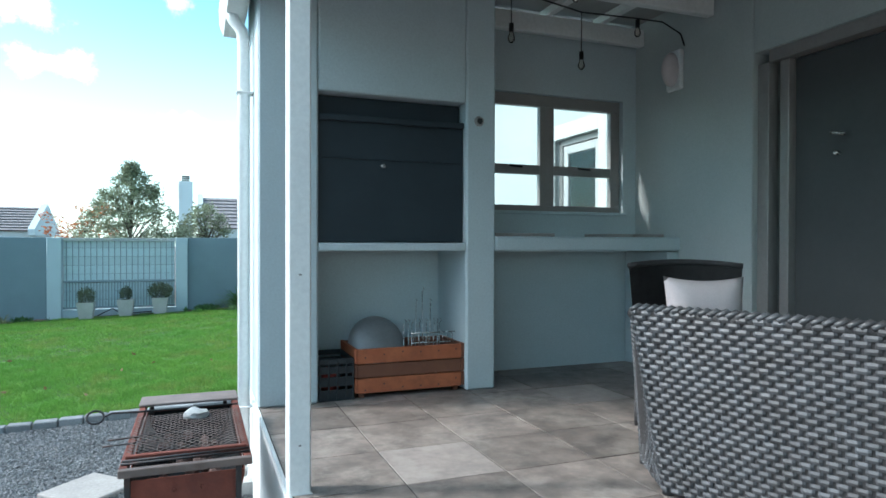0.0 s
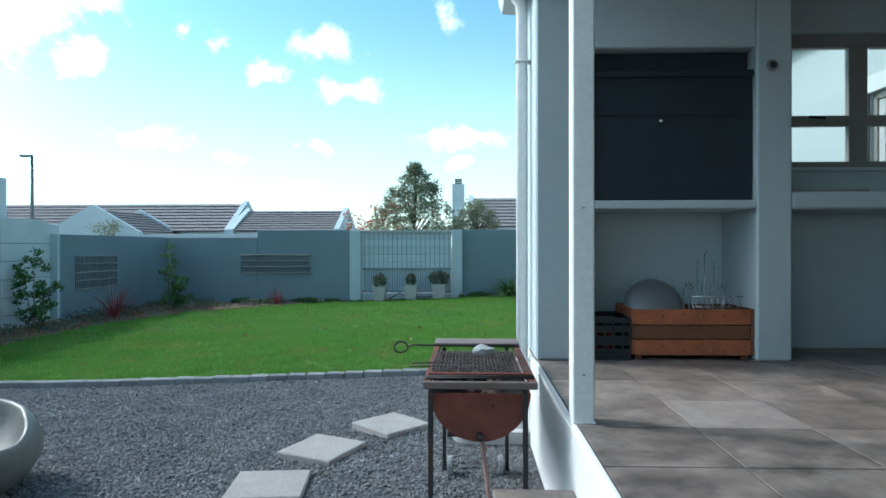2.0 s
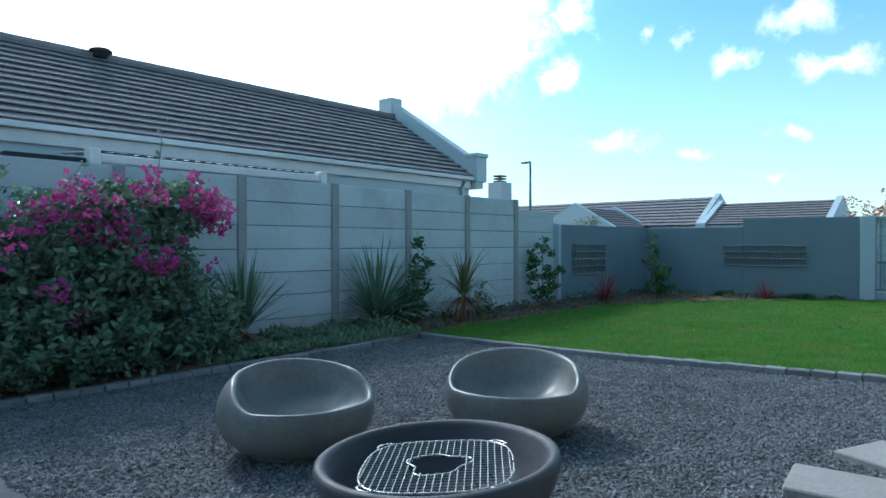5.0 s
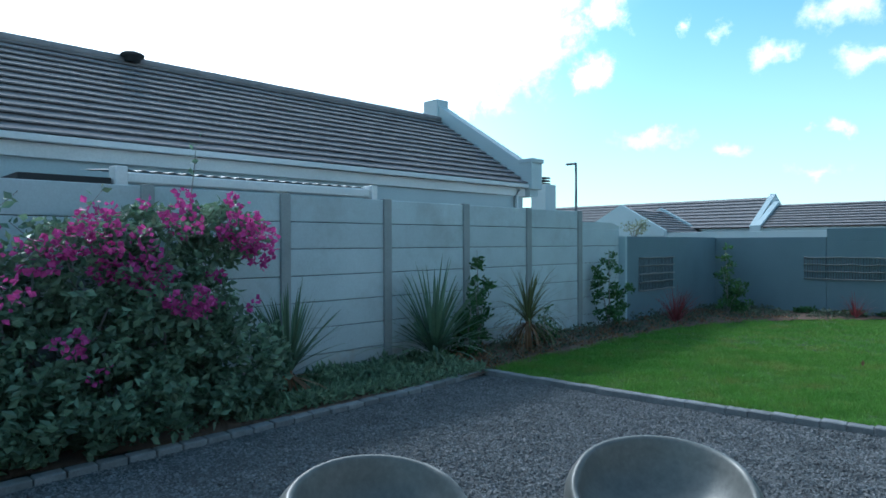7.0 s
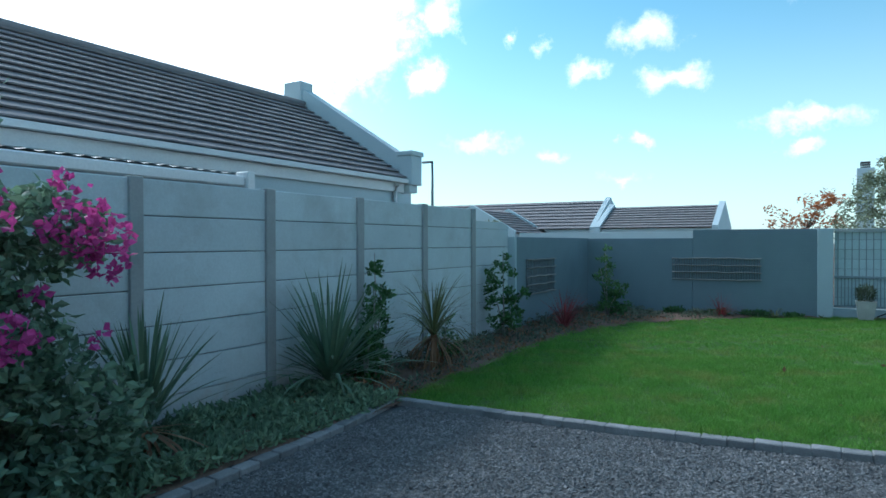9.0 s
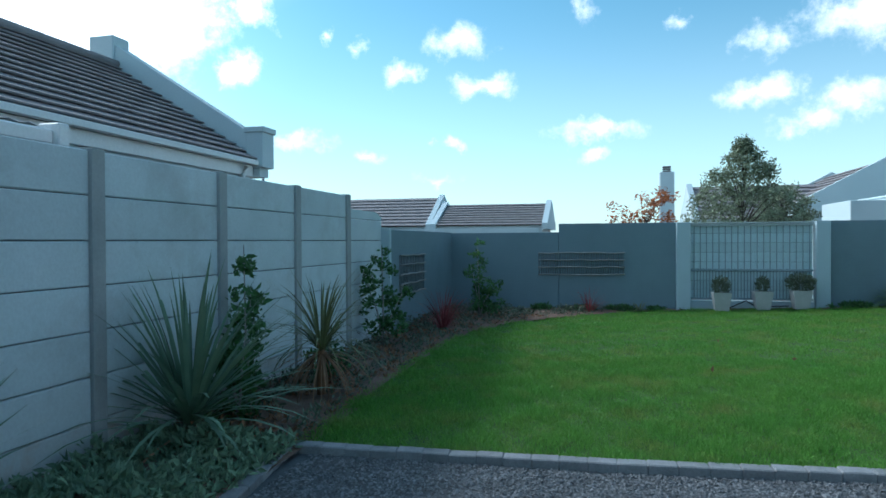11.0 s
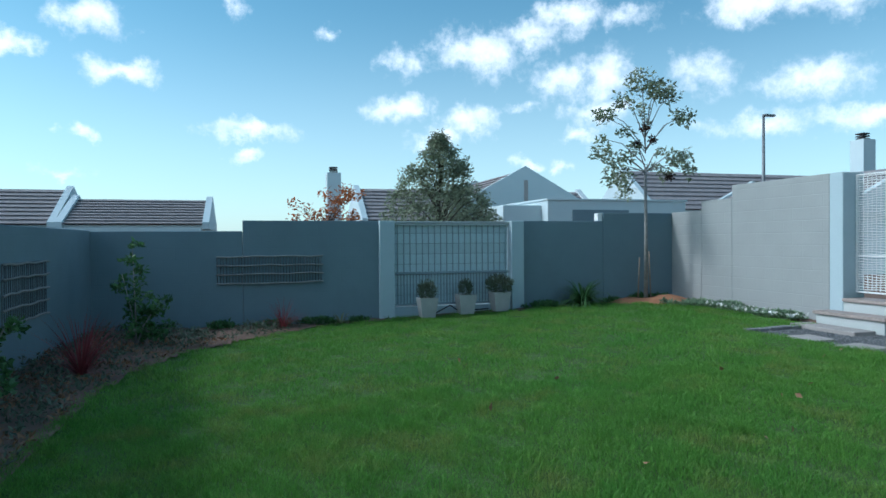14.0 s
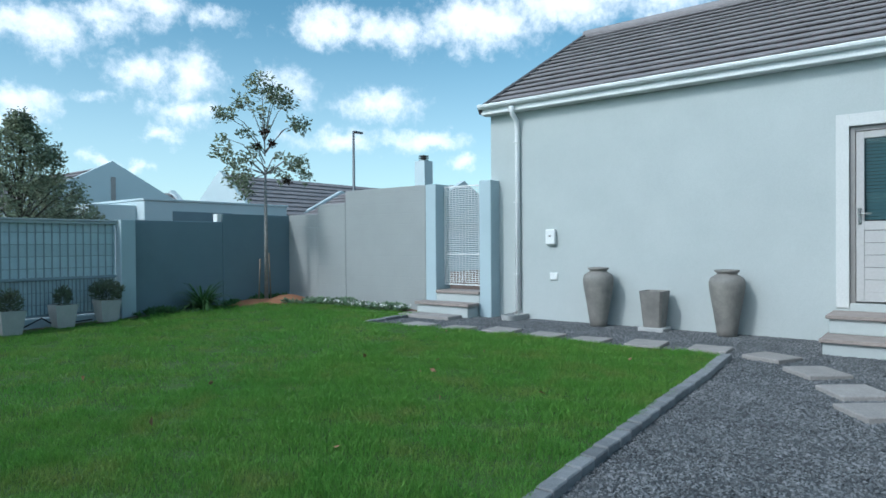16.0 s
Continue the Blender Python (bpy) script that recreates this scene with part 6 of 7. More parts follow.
def drum_grill():
    x0, x1, y0, y1 = -0.21, 0.27, 2.67, 3.85
    gz = ground_z(0, 3.1)
    e = thing("drum_grill", "rusty half-drum barbecue on steel legs beside the patio", "barbecue", (0.03, 3.15, gz))
    top = 0.90
    cx, R = 0.03, 0.215
    bm = bmesh.new()
    n = 22
    rings = []
    for y in (y0 + 0.05, y1 - 0.05):
        rings.append([bm.verts.new((cx + R * math.cos(a), y, top - 0.058 + R * 0.96 * math.sin(a))) for a in [math.pi + math.pi * k / n for k in range(n + 1)]])
    for k in range(n):
        bm.faces.new((rings[0][k], rings[0][k + 1], rings[1][k + 1], rings[1][k]))
    bm.faces.new(rings[0])
    bm.faces.new(rings[1])
    bmesh.ops.recalc_face_normals(bm, faces=bm.faces)
    bmesh.ops.solidify(bm, geom=bm.faces[:], thickness=0.004)
    part("drum", bm, M_RUST, e, smooth=False)
    # slightly smaller black half-drum set inside the rusted one
    bm = bmesh.new()
    rings = [[bm.verts.new((cx + (R - 0.010) * math.cos(a), y, top - 0.058 + (R - 0.010) * 0.96 * math.sin(a))) for a in [math.pi + math.pi * k / n for k in range(n + 1)]] for y in (y0 + 0.062, y1 - 0.062)]
    for k in range(n):
        bm.faces.new((rings[0][k], rings[1][k], rings[1][k + 1], rings[0][k + 1]))
    bm.faces.new(rings[1])
    part("soot_lining", bm, M_BLACK, e, "black inside of the drum")
    for q in ((x0, x1, y0, y0 + 0.03), (x0, x1, y1 - 0.03, y1), (x0, x0 + 0.03, y0 + 0.03, y1 - 0.03), (x1 - 0.03, x1, y0 + 0.03, y1 - 0.03)):
        box("top_rail", q[0], q[1], q[2], q[3], top - 0.03, top, M_RUST if q[1] - q[0] < 0.1 else M_MESH, e, 0.003)
    for k, (lx, ly) in enumerate(((x0 + 0.03, y0 + 0.03), (x1 - 0.05, y0 + 0.03), (x0 + 0.05, y1 - 0.06), (x1 - 0.06, y1 - 0.06))):
        box("leg", lx - 0.011, lx + 0.011, ly - 0.011, ly + 0.011, ground_z(lx, ly) - 0.005, top - 0.03, M_GSTEEL, e, 0.003)
    box("front_crossbar", x0 + 0.046, x1 - 0.066, y0 + 0.018, y0 + 0.042, 0.27, 0.30, M_GSTEEL, e, 0.003)
    box("rear_crossbar", x0 + 0.066, x1 - 0.076, y1 - 0.072, y1 - 0.048, 0.34, 0.37, M_GSTEEL, e, 0.003)
    for lx in (x0 + 0.085, x1 - 0.10):
        bm = bmesh.new()
        bmesh.ops.create_cone(bm, cap_ends=True, segments=20, radius1=0.058, radius2=0.058, depth=0.03)
        bmesh.ops.bevel(bm, geom=bm.edges[:], offset=0.006, segments=2, affect="EDGES")
        bmesh.ops.rotate(bm, verts=bm.verts, cent=(0, 0, 0), matrix=Matrix.Rotation(math.pi / 2, 3, "Y"))
        bmesh.ops.translate(bm, verts=bm.verts, vec=(lx, y1 - 0.12, ground_z(lx, y1) + 0.055))
        w = part("wheel", bm, M_POST, e, "grey plastic wheel")
        tube("hub", [(lx - 0.02, y1 - 0.12, ground_z(lx, y1) + 0.055), (lx + 0.02, y1 - 0.12, ground_z(lx, y1) + 0.055)], 0.018, M_GSTEEL, w, 10)
    tube("drain_pipe", [(cx, y0 + 0.045, top - 0.235), (cx, y0 + 0.005, top - 0.235)], 0.016, M_GSTEEL, e)
    tube("strut", [(cx + 0.004, y0 + 0.036, top - 0.235), (cx + 0.07, y0 - 0.02, ground_z(cx, y0) + 0.005)], 0.011, M_PLANKR, e, 6, "pinkish timber prop")
    for dx in (-0.045, 0.055):
        tube("bolt", [(cx + dx, y0 + 0.047, top - 0.11), (cx + dx, y0 + 0.040, top - 0.11)], 0.008, M_RUST, e, 8)
    # rear board, cross bar and thin bars in front of the mesh
    box("rear_board", x0 - 0.004, x1 + 0.004, y1 - 0.19, y1 + 0.004, top + 0.001, top + 0.014, M_PLANK, e, 0.004, "weathered brown board")
    box("cross_bar", x0 + 0.012, x1 - 0.012, y0 + 0.135, y0 + 0.16, top - 0.012, top + 0.012, M_RUST, e, 0.003, "rust-red cross bar")
    for k, yy in enumerate((y0 + 0.062, y0 + 0.098)):
        tube("grid_bar", [(x0 + 0.005, yy, top + 0.005), (x1 - 0.005, yy + 0.006 * k, top + 0.006)], 0.005, M_GSTEEL, e, 6)
    bm = bmesh.new()
    # expanded-metal sheet: zigzag strands that meet like diamonds
    nx, ny = 26, 30
    ya, yb = y0 + 0.18, y0 + 0.76
    for j in range(ny):
        yy = ya + (yb - ya) * j / (ny - 1)
        for i in range(nx):
            xa = x0 + 0.015 + (x1 - x0 - 0.03) * i / nx
            xb = x0 + 0.015 + (x1 - x0 - 0.03) * (i + 1) / nx
            s = 0.0125 if (i + j) % 2 else -0.0125
            zz = top + 0.012 + 0.006 * noise.noise((xa * 6, yy * 6, 0))
            A, B = Vector((xa, yy - s, zz)), Vector((xb, yy + s, zz))
            d = (B - A).normalized().cross(Vector((0, 0, 1))) * 0.0023
            q = [bm.verts.new(p) for p in (A - d, B - d, B + d, A + d)]
            f = bm.faces.new(q)
            q2 = [bm.verts.new(p - Vector((0, 0, 0.003))) for p in (A - d, B - d)]
            bm.faces.new((q[0], q2[0], q2[1], q[1]))
    part("mesh_grate", bm, M_MESH, e)
    bm = bmesh.new()
    rr = np.random.default_rng(95)
    for k in range(30):
        bmesh.ops.create_icosphere(bm, subdivisions=1, radius=rr.uniform(0.02, 0.04), matrix=Matrix.Translation((cx + rr.uniform(-0.13, 0.13), rr.uniform(y0 + 0.12, y1 - 0.12), top - 0.16)))
    ob = part("ash_bed", bm, M_ASH, e)
    ob["kind"] = "stuff"
    return e


drum_grill()
tg = thing("grill_fork", "long black wire fork with a loop handle on the grill", "fork", (-0.2, 3.42, 0.93))
loop = [(-0.378 + 0.036 * math.cos(a), 3.40 + 0.02 * math.sin(a), 0.932 + 0.026 * math.sin(a)) for a in [2 * math.pi * k / 16 for k in range(17)]]
tube("loop_handle", loop, 0.005, M_GSTEEL, tg, 6)
tube("rod", [(-0.342, 3.40, 0.932), (-0.31, 3.405, 0.944), (-0.2, 3.415, 0.938), (0.26, 3.47, 0.925)], 0.005, M_GSTEEL, tg, 6)
tg2 = thing("grill_tongs", "pair of dark wire tongs lying across the grill", "tongs", (-0.1, 3.1, 0.93))
tube("upper_arm", [(-0.29, 3.08, 0.906), (0.02, 3.13, 0.904)], 0.004, M_GSTEEL, tg2, 6)
tube("lower_arm", [(-0.30, 2.99, 0.906), (0.02, 3.04, 0.904)], 0.004, M_GSTEEL, tg2, 6)
foil = thing("foil_scrap", "crumpled silver foil on the grill mesh", "foil", (0.05, 3.35, 0.92))
bm = bmesh.new()
bmesh.ops.create_icosphere(bm, subdivisions=2, radius=0.05, matrix=Matrix.Translation((0.06, 3.33, 0.925)) @ Matrix.Diagonal((1.2, 0.9, 0.6, 1)))
for v in bm.verts:
    v.co += 0.016 * noise.noise_vector(v.co * 40)
part("foil", bm, M_SHEET, foil)


# ---------------------------------------------------------------- wicker chairs
def wicker_panel(name, parent, corners, toward, rows=34, material=M_WICKER, col=0.062):
    """A woven panel between four corners: flat strands that pass over and under upright ones, with a dark backing."""
    c00, c10, c11, c01 = [Vector(c) for c in corners]
    n = (c10 - c00).cross(c01 - c00).normalized()
    if n.dot(Vector(toward) - c00) < 0:
        n = -n
    W, H = (c11 - c01).length, ((c01 - c00).length + (c11 - c10).length) / 2

    def P(a, h, d):
        s, t = a / W, h / H
        return c00.lerp(c10, s).lerp(c01.lerp(c11, s), t) + n * d

    bm = bmesh.new()
    back = [bm.verts.new(P(a, h, -0.006)) for a, h in ((0, 0), (W, 0), (W, H), (0, H))]
    bm.faces.new(back)
    b2 = [bm.verts.new(P(a, h, -0.03)) for a, h in ((0, 0), (W, 0), (W, H), (0, H))]
    bm.faces.new(b2[::-1])
    for k in range(4):
        bm.faces.new((back[k], b2[k], b2[(k + 1) % 4], back[(k + 1) % 4]))
    bmesh.ops.recalc_face_normals(bm, faces=bm.faces)
    panel = part(name, bm, M_WICKDARK, parent)
    bm = bmesh.new()
    hh = H / rows
    cols = int(W / col)
    for j in range(rows):
        z0, z1 = j * hh + hh * 0.05, (j + 1) * hh - hh * 0.03
        for i in range(-1, cols + 1):
            c = (i + (0.5 if j % 2 else 0.0)) * col
            a0, a1 = max(0, c - col * 0.40), min(W, c + col * 0.42)
            if a1 - a0 < 0.008:
                continue
            am = (a0 + a1) / 2
            q = []
            lift = random.uniform(-0.001, 0.0015)
            for a, d in ((a0, -0.003), (am - (am - a0) * 0.6, 0.004 + lift), (am + (a1 - am) * 0.6, 0.004 + lift), (a1, -0.003)):
                q.append((bm.verts.new(P(a, z0, d - 0.002)), bm.verts.new(P(a, (z0 + z1) / 2, d + 0.0015)), bm.verts.new(P(a, z1, d - 0.002))))
            for s, t in zip(q, q[1:]):
                bm.faces.new((s[0], t[0], t[1], s[1]))
                bm.faces.new((s[1], t[1], t[2], s[2]))
    bmesh.ops.recalc_face_normals(bm, faces=bm.faces)
    ob = part("weave", bm, material, panel)
    ob["kind"] = "stuff"
    return panel


def wicker_chair_near():
    e = thing("wicker_armchair", "grey-brown woven wicker armchair on the patio", "chair", (2.2, 2.0, FLOOR), "wicker chairs")
    zt, zb = 1.478, FLOOR + 0.02
    At, Bt = Vector((1.72, 2.20, zt)), Vector((2.14, 1.24, zt))
    Ab, Bb = Vector((1.77, 2.06, zb)), Vector((2.12, 1.26, zb))
    Ct, Cb = Vector((1.99, 2.56, zt - 0.05)), Vector((1.92, 2.39, zb))
    Dt, Db = Vector((2.80, 1.50, zt - 0.12)), Vector((2.76, 1.50, zb))
    eye = (0, 0, 1.5)
    wicker_panel("outer_back", e, (Ab, Bb, Bt, At), eye, 33)
    wicker_panel("side_panel", e, (Cb, Ab, At, Ct), eye, 33)
    wicker_panel("side_panel", e, (Bb, Db, Dt, Bt), (2.5, -2, 1), 30)
    u = (Bt - At).normalized()
    n = Vector((u.y, -u.x, 0))
    W = (Bt - At).length
    N = 30
    for k in range(N):
        bm = bmesh.new()
        p = At + u * (W * k / N) + n * 0.004
        q = At + u * min(W, W * (k + 1.5) / N) + n * 0.004 - n * 0.045 + Vector((0, 0, 0.004))
        if n.dot(Vector((0, 0, 0)) - At) < 0:
            p, q = p - 2 * n * 0.004, q + n * 0.086
        add_tube(bm, [p, (p + q) / 2 + Vector((0, 0, 0.014)), q], [0.009, 0.014, 0.009], 6)
        part("rim_strand", bm, M_WICKER, e, smooth=True)
    for a, b in ((At, Bt), (At, Ct), (Bt, Dt)):
        bm = bmesh.new()
        d = Vector((0.02, 0.01, -0.014))
        add_tube(bm, [a + d, b + d], 0.024, 8)
        part("top_roll", bm, M_WICKDARK, e, smooth=True)
    for p in (Ab, Bb, Cb, Db):
        bm = bmesh.new()
        add_tube(bm, [(p.x + 0.03, p.y + 0.01, FLOOR), (p.x + 0.03, p.y + 0.01, FLOOR + 0.35)], 0.022, 8)
        part("leg", bm, M_WICKER, e, smooth=True)
    bm = bmesh.new()
    add_box(bm, -0.40, 0.40, -0.25, 0.25, FLOOR + 0.28, FLOOR + 0.42, 0.03, 2)
    bmesh.ops.rotate(bm, verts=bm.verts, cent=(0, 0, 0), matrix=Matrix.Rotation(math.atan2(u.y, u.x), 3, "Z"))
    bmesh.ops.translate(bm, verts=bm.verts, vec=(2.28, 1.92, 0))
    part("seat", bm, M_WICKDARK, e)
    return e


wicker_chair_near()


def wicker_chair_far():
    """A chair that faces the camera's first place, dark inside, with a pillow."""
    e = thing("wicker_armchair", "dark woven wicker armchair with a pale cushion", "chair", (2.55, 2.85, FLOOR), "wicker chairs")
    u = Vector((0.89, -0.45, 0)).normalized()
    n = Vector((-u.y, u.x, 0))
    if n.y > 0:
        n = -n
    c = Vector((2.55, 2.82, 0))
    W = 0.60
    bm = bmesh.new()
    cols = 12
    prev = None
    grid = []
    for i in range(cols + 1):
        t = i / cols - 0.5
        p = c + u * (t * W * 1.0) - n * (0.10 * (1 - (2 * t) ** 2))
        col = []
        for h, k in ((0.12, 0.80), (0.45, 0.88), (0.87, 1.0)):
            q = c + (p - c) * k
            col.append(bm.verts.new((q.x, q.y, FLOOR + h + (0.02 * (1 - (2 * t) ** 2) if h > 0.8 else 0))))
        grid.append(col)
    for a, b in zip(grid, grid[1:]):
        for k in range(2):
            bm.faces.new((a[k], b[k], b[k + 1], a[k + 1]))
    bmesh.ops.solidify(bm, geom=bm.faces[:], thickness=0.035)
    part("backrest", bm, M_WICKDARK, e)
    tops = [c + u * ((i / 12 - 0.5) * W) - n * (0.10 * (1 - (2 * (i / 12 - 0.5)) ** 2)) + Vector((0, 0, FLOOR + 0.87 + 0.02 * (1 - (2 * (i / 12 - 0.5)) ** 2))) for i in range(13)]
    tube("top_rail", tops, 0.016, M_WICKDARK, e)
    s = bmesh.new()
    add_box(s, -0.27, 0.27, -0.02, 0.50, FLOOR + 0.12, FLOOR + 0.42, 0.03, 2)
    bmesh.ops.rotate(s, verts=s.verts, cent=(0, 0, 0), matrix=Matrix.Rotation(math.atan2(u.y, u.x) + math.pi, 3, "Z"))
    bmesh.ops.translate(s, verts=s.verts, vec=(c.x, c.y, 0))
    part("seat", s, M_WICKDARK, e)
    for k in (-0.25, 0.25):
        for d in (0.02, 0.45):
            p = c + u * k + n * d
            tube("leg", [(p.x, p.y, FLOOR), (p.x, p.y, FLOOR + 0.14)], 0.022, M_WICKDARK, e)
    # the pillow
    pl = thing("cushion", "pale pink linen cushion leaning on a wicker chair", "cushion", (c.x, c.y, FLOOR + 0.42))
    bm = bmesh.new()
    g = 14
    pc = c + u * 0.06 + n * 0.12
    fr = []
    for s_ in (1, -1):
        layer = []
        for j in range(g + 1):
            row = []
            for i in range(g + 1):
                a, b = i / g * 2 - 1, j / g * 2 - 1
                pin = 1 - 0.10 * (1 - a * a) * (b * b) if True else 1
                puff = 0.075 * max(0, (1 - a ** 4)) ** 0.6 * max(0, (1 - b ** 4)) ** 0.6
                wr = 0.006 * noise.noise((a * 3, b * 3, s_))
                x_, z_ = a * 0.205 * (1 - 0.07 * (1 - b * b)), b * 0.20 * (1 - 0.12 * (1 - a * a))
                q = pc + u * x_ + n * (s_ * (puff + wr * (puff > 0.01)) + 0.18 * (0.2 - z_) * 0.6)
                row.append(bm.verts.new((q.x, q.y, FLOOR + 0.62 + z_)))
            layer.append(row)
        for j in range(g):
            for i in range(g):
                bm.faces.new((layer[j][i], layer[j][i + 1], layer[j + 1][i + 1], layer[j + 1][i]))
    bmesh.ops.remove_doubles(bm, verts=bm.verts, dist=0.002)
    bmesh.ops.recalc_face_normals(bm, faces=bm.faces)
    part("cover", bm, M_CUSHION, pl, smooth=True)
    return e


wicker_chair_far()

# ---------------------------------------------------------------- things under the firebox
cr = thing("wooden_crate", "orange-stained slatted wooden crate under the firebox", "crate", (1.38, 4.2, FLOOR))
cz = FLOOR
for k, (z0, z1, m) in enumerate(((0.03, 0.125, M_CRATE), (0.13, 0.215, M_CRATED), (0.22, 0.315, M_CRATE))):
    dy = 0.006 if m is M_CRATED else 0.0
    box("front_slat", 1.02, 1.735, 4.03 + dy, 4.052, cz + z0, cz + z1, m, cr, 0.004)
    box("back_slat", 1.02, 1.735, 4.44, 4.46, cz + z0, cz + z1, M_CRATED, cr, 0.004)
    for x in (1.0, 1.737):
        box("end_slat", x, x + 0.02, 4.03, 4.46, cz + z0 + 0.004, cz + z1 + 0.004, M_CRATED if x > 1.5 else m, cr, 0.004)
for x in (1.05, 1.70):
    for y in (4.055, 4.41):
        box("corner_post", x - 0.02, x + 0.02, y, y + 0.03, cz, cz + 0.30, M_CRATED, cr, 0.003)
box("bottom_board", 1.02, 1.735, 4.055, 4.44, cz + 0.035, cz + 0.05, M_CRATED, cr, 0.003)
for z in (0.07, 0.27):
    for k in range(6):
        x = 1.07 + k * 0.125
        bm = bmesh.new()
        bmesh.ops.create_cone(bm, cap_ends=True, segments=10, radius1=0.006, radius2=0.005, depth=0.003)
        bmesh.ops.rotate(bm, verts=bm.verts, cent=(0, 0, 0), matrix=Matrix.Rotation(math.pi / 2, 3, "X"))
        bmesh.ops.translate(bm, verts=bm.verts, vec=(x, 4.0295, cz + z + random.uniform(-0.02, 0.02)))
        part("knot", bm, M_DARK, cr)
lid = thing("wok_lid", "round grey metal lid standing in the crate", "lid", (1.22, 4.25, cz + 0.05))
bm = bmesh.new()
bmesh.ops.create_uvsphere(bm, u_segments=32, v_segments=16, radius=0.20)
bmesh.ops.delete(bm, geom=[v for v in bm.verts if v.co.z < 0.02], context="VERTS")
for v in bm.verts:
    v.co.z *= 0.45
bmesh.ops.rotate(bm, verts=bm.verts, cent=(0, 0, 0), matrix=Matrix.Rotation(radians(68), 3, "X"))
bmesh.ops.translate(bm, verts=bm.verts, vec=(1.21, 4.30, cz + 0.30))
part("dome", bm, mat("dull_aluminium", (0.34, 0.34, 0.345), (0.28, 0.28, 0.285), 0.5, metal=0.5, scale=8, fine=60, bump=0.1), lid, smooth=True)
for k in range(11):
    x = 1.40 + k * 0.026
    h = 0.12 if k not in (3, 5, 7) else (0.34 if k == 5 else 0.26)
    s = thing("skewer", "thin steel barbecue skewer standing in the crate", "skewer", (x, 4.25, cz + 0.05), "skewers")
    tube("rod", [(x, 4.25, cz + 0.052), (x + random.uniform(-0.01, 0.01), 4.24, cz + 0.32 + h)], 0.0032, M_CHROME, s, 5)
    tube("loop", [(x, 4.24, cz + 0.32 + h), (x + 0.012, 4.24, cz + 0.335 + h), (x, 4.24, cz + 0.35 + h)], 0.0032, M_CHROME, s, 5)
rk = thing("wire_rack", "small steel wire rack lying on the crate", "rack", (1.55, 4.2, cz + 0.3))
for k in range(9):
    tube("wire", [(1.42 + k * 0.035, 4.10, cz + 0.325), (1.42 + k * 0.035, 4.12, cz + 0.39)], 0.003, M_CHROME, rk, 5)
tube("rim", [(1.40, 4.11, cz + 0.39), (1.72, 4.11, cz + 0.39)], 0.004, M_CHROME, rk, 5)
tube("rim", [(1.40, 4.10, cz + 0.325), (1.72, 4.10, cz + 0.325)], 0.004, M_CHROME, rk, 5)

pc_ = thing("plastic_crate", "dark plastic crate beside the wooden crate", "crate", (0.87, 4.2, FLOOR))
for q in ((0.775, 0.995, 4.03, 4.04), (0.775, 0.995, 4.40, 4.41), (0.775, 0.785, 4.04, 4.40), (0.985, 0.995, 4.04, 4.40)):
    for z0, z1 in ((0.0, 0.07), (0.09, 0.15), (0.17, 0.215), (0.23, 0.265)):
        box("band", q[0], q[1], q[2], q[3], cz + z0, cz + z1, M_PLASTIC, pc_, 0.002)
for x in (0.775, 0.83, 0.885, 0.94, 0.985):
    box("rib", x, x + 0.012, 4.024, 4.034, cz, cz + 0.26, M_PLASTIC, pc_, 0.002)
rb = thing("red_bag", "small red plastic bag inside the dark crate", "bag", (0.84, 4.2, cz + 0.01))
bm = bmesh.new()
bmesh.ops.create_icosphere(bm, subdivisions=3, radius=0.09, matrix=Matrix.Translation((0.86, 4.16, cz + 0.10)) @ Matrix.Diagonal((0.8, 1, 1, 1)))
for v in bm.verts:
    v.co += 0.02 * noise.noise_vector(v.co * 16)
part("bag", bm, M_REDPL, rb)

# ---------------------------------------------------------------- string lights and wall lamp
sl_ = thing("string_light", "black string lights with clear bulbs under the patio beams", "string lights", (2.7, 4.2, 3.4))
cable = [(1.98, 4.02, 3.50), (2.08, 3.98, 3.45), (2.3, 4.0, 3.47), (2.72, 4.1, 3.46), (2.99, 4.15, 3.49), (3.3, 4.2, 3.52), (3.46, 4.1, 3.48), (3.53, 3.98, 3.36), (3.53, 3.94, 3.26)]
tube("cable", cable, 0.006, M_CABLE, sl_, 6)


def bulb(x, y, z, drop):
    b = tube("bulb_holder", [(x, y, z - drop), (x, y, z - drop - 0.055)], 0.017, M_CABLE, sl_, 10)
    tube("drop_cable", [(x, y, z), (x, y, z - drop)], 0.004, M_CABLE, sl_, 5)
    lathe("bulb", [(0.012, 0.0), (0.018, -0.02), (0.026, -0.045), (0.024, -0.065), (0.012, -0.08), (0.002, -0.084)], (x, y, z - drop - 0.052), M_BULB, b, 16)


bulb(2.08, 3.98, 3.45, 0.19)
bulb(2.35, 3.6, 3.46, 0.02)
bulb(2.72, 4.1, 3.46, 0.29)
bulb(3.30, 4.2, 3.52, 0.01)
wl = thing("wall_lamp", "white bulkhead lamp on the patio wall", "wall lamp", (HX, 4.05, 3.1))
bm = bmesh.new()
add_box(bm, HX - 0.045, HX, 3.97, 4.13, 2.94, 3.25, 0.02, 3)
part("back_plate", bm, M_WHITE, wl)
bm = bmesh.new()
bmesh.ops.create_uvsphere(bm, u_segments=20, v_segments=12, radius=0.10, matrix=Matrix.Translation((HX - 0.06, 4.05, 3.10)) @ Matrix.Diagonal((0.75, 0.7, 1.3, 1)))
part("diffuser", bm, M_CUSHION, wl, "frosted diffuser", smooth=True)


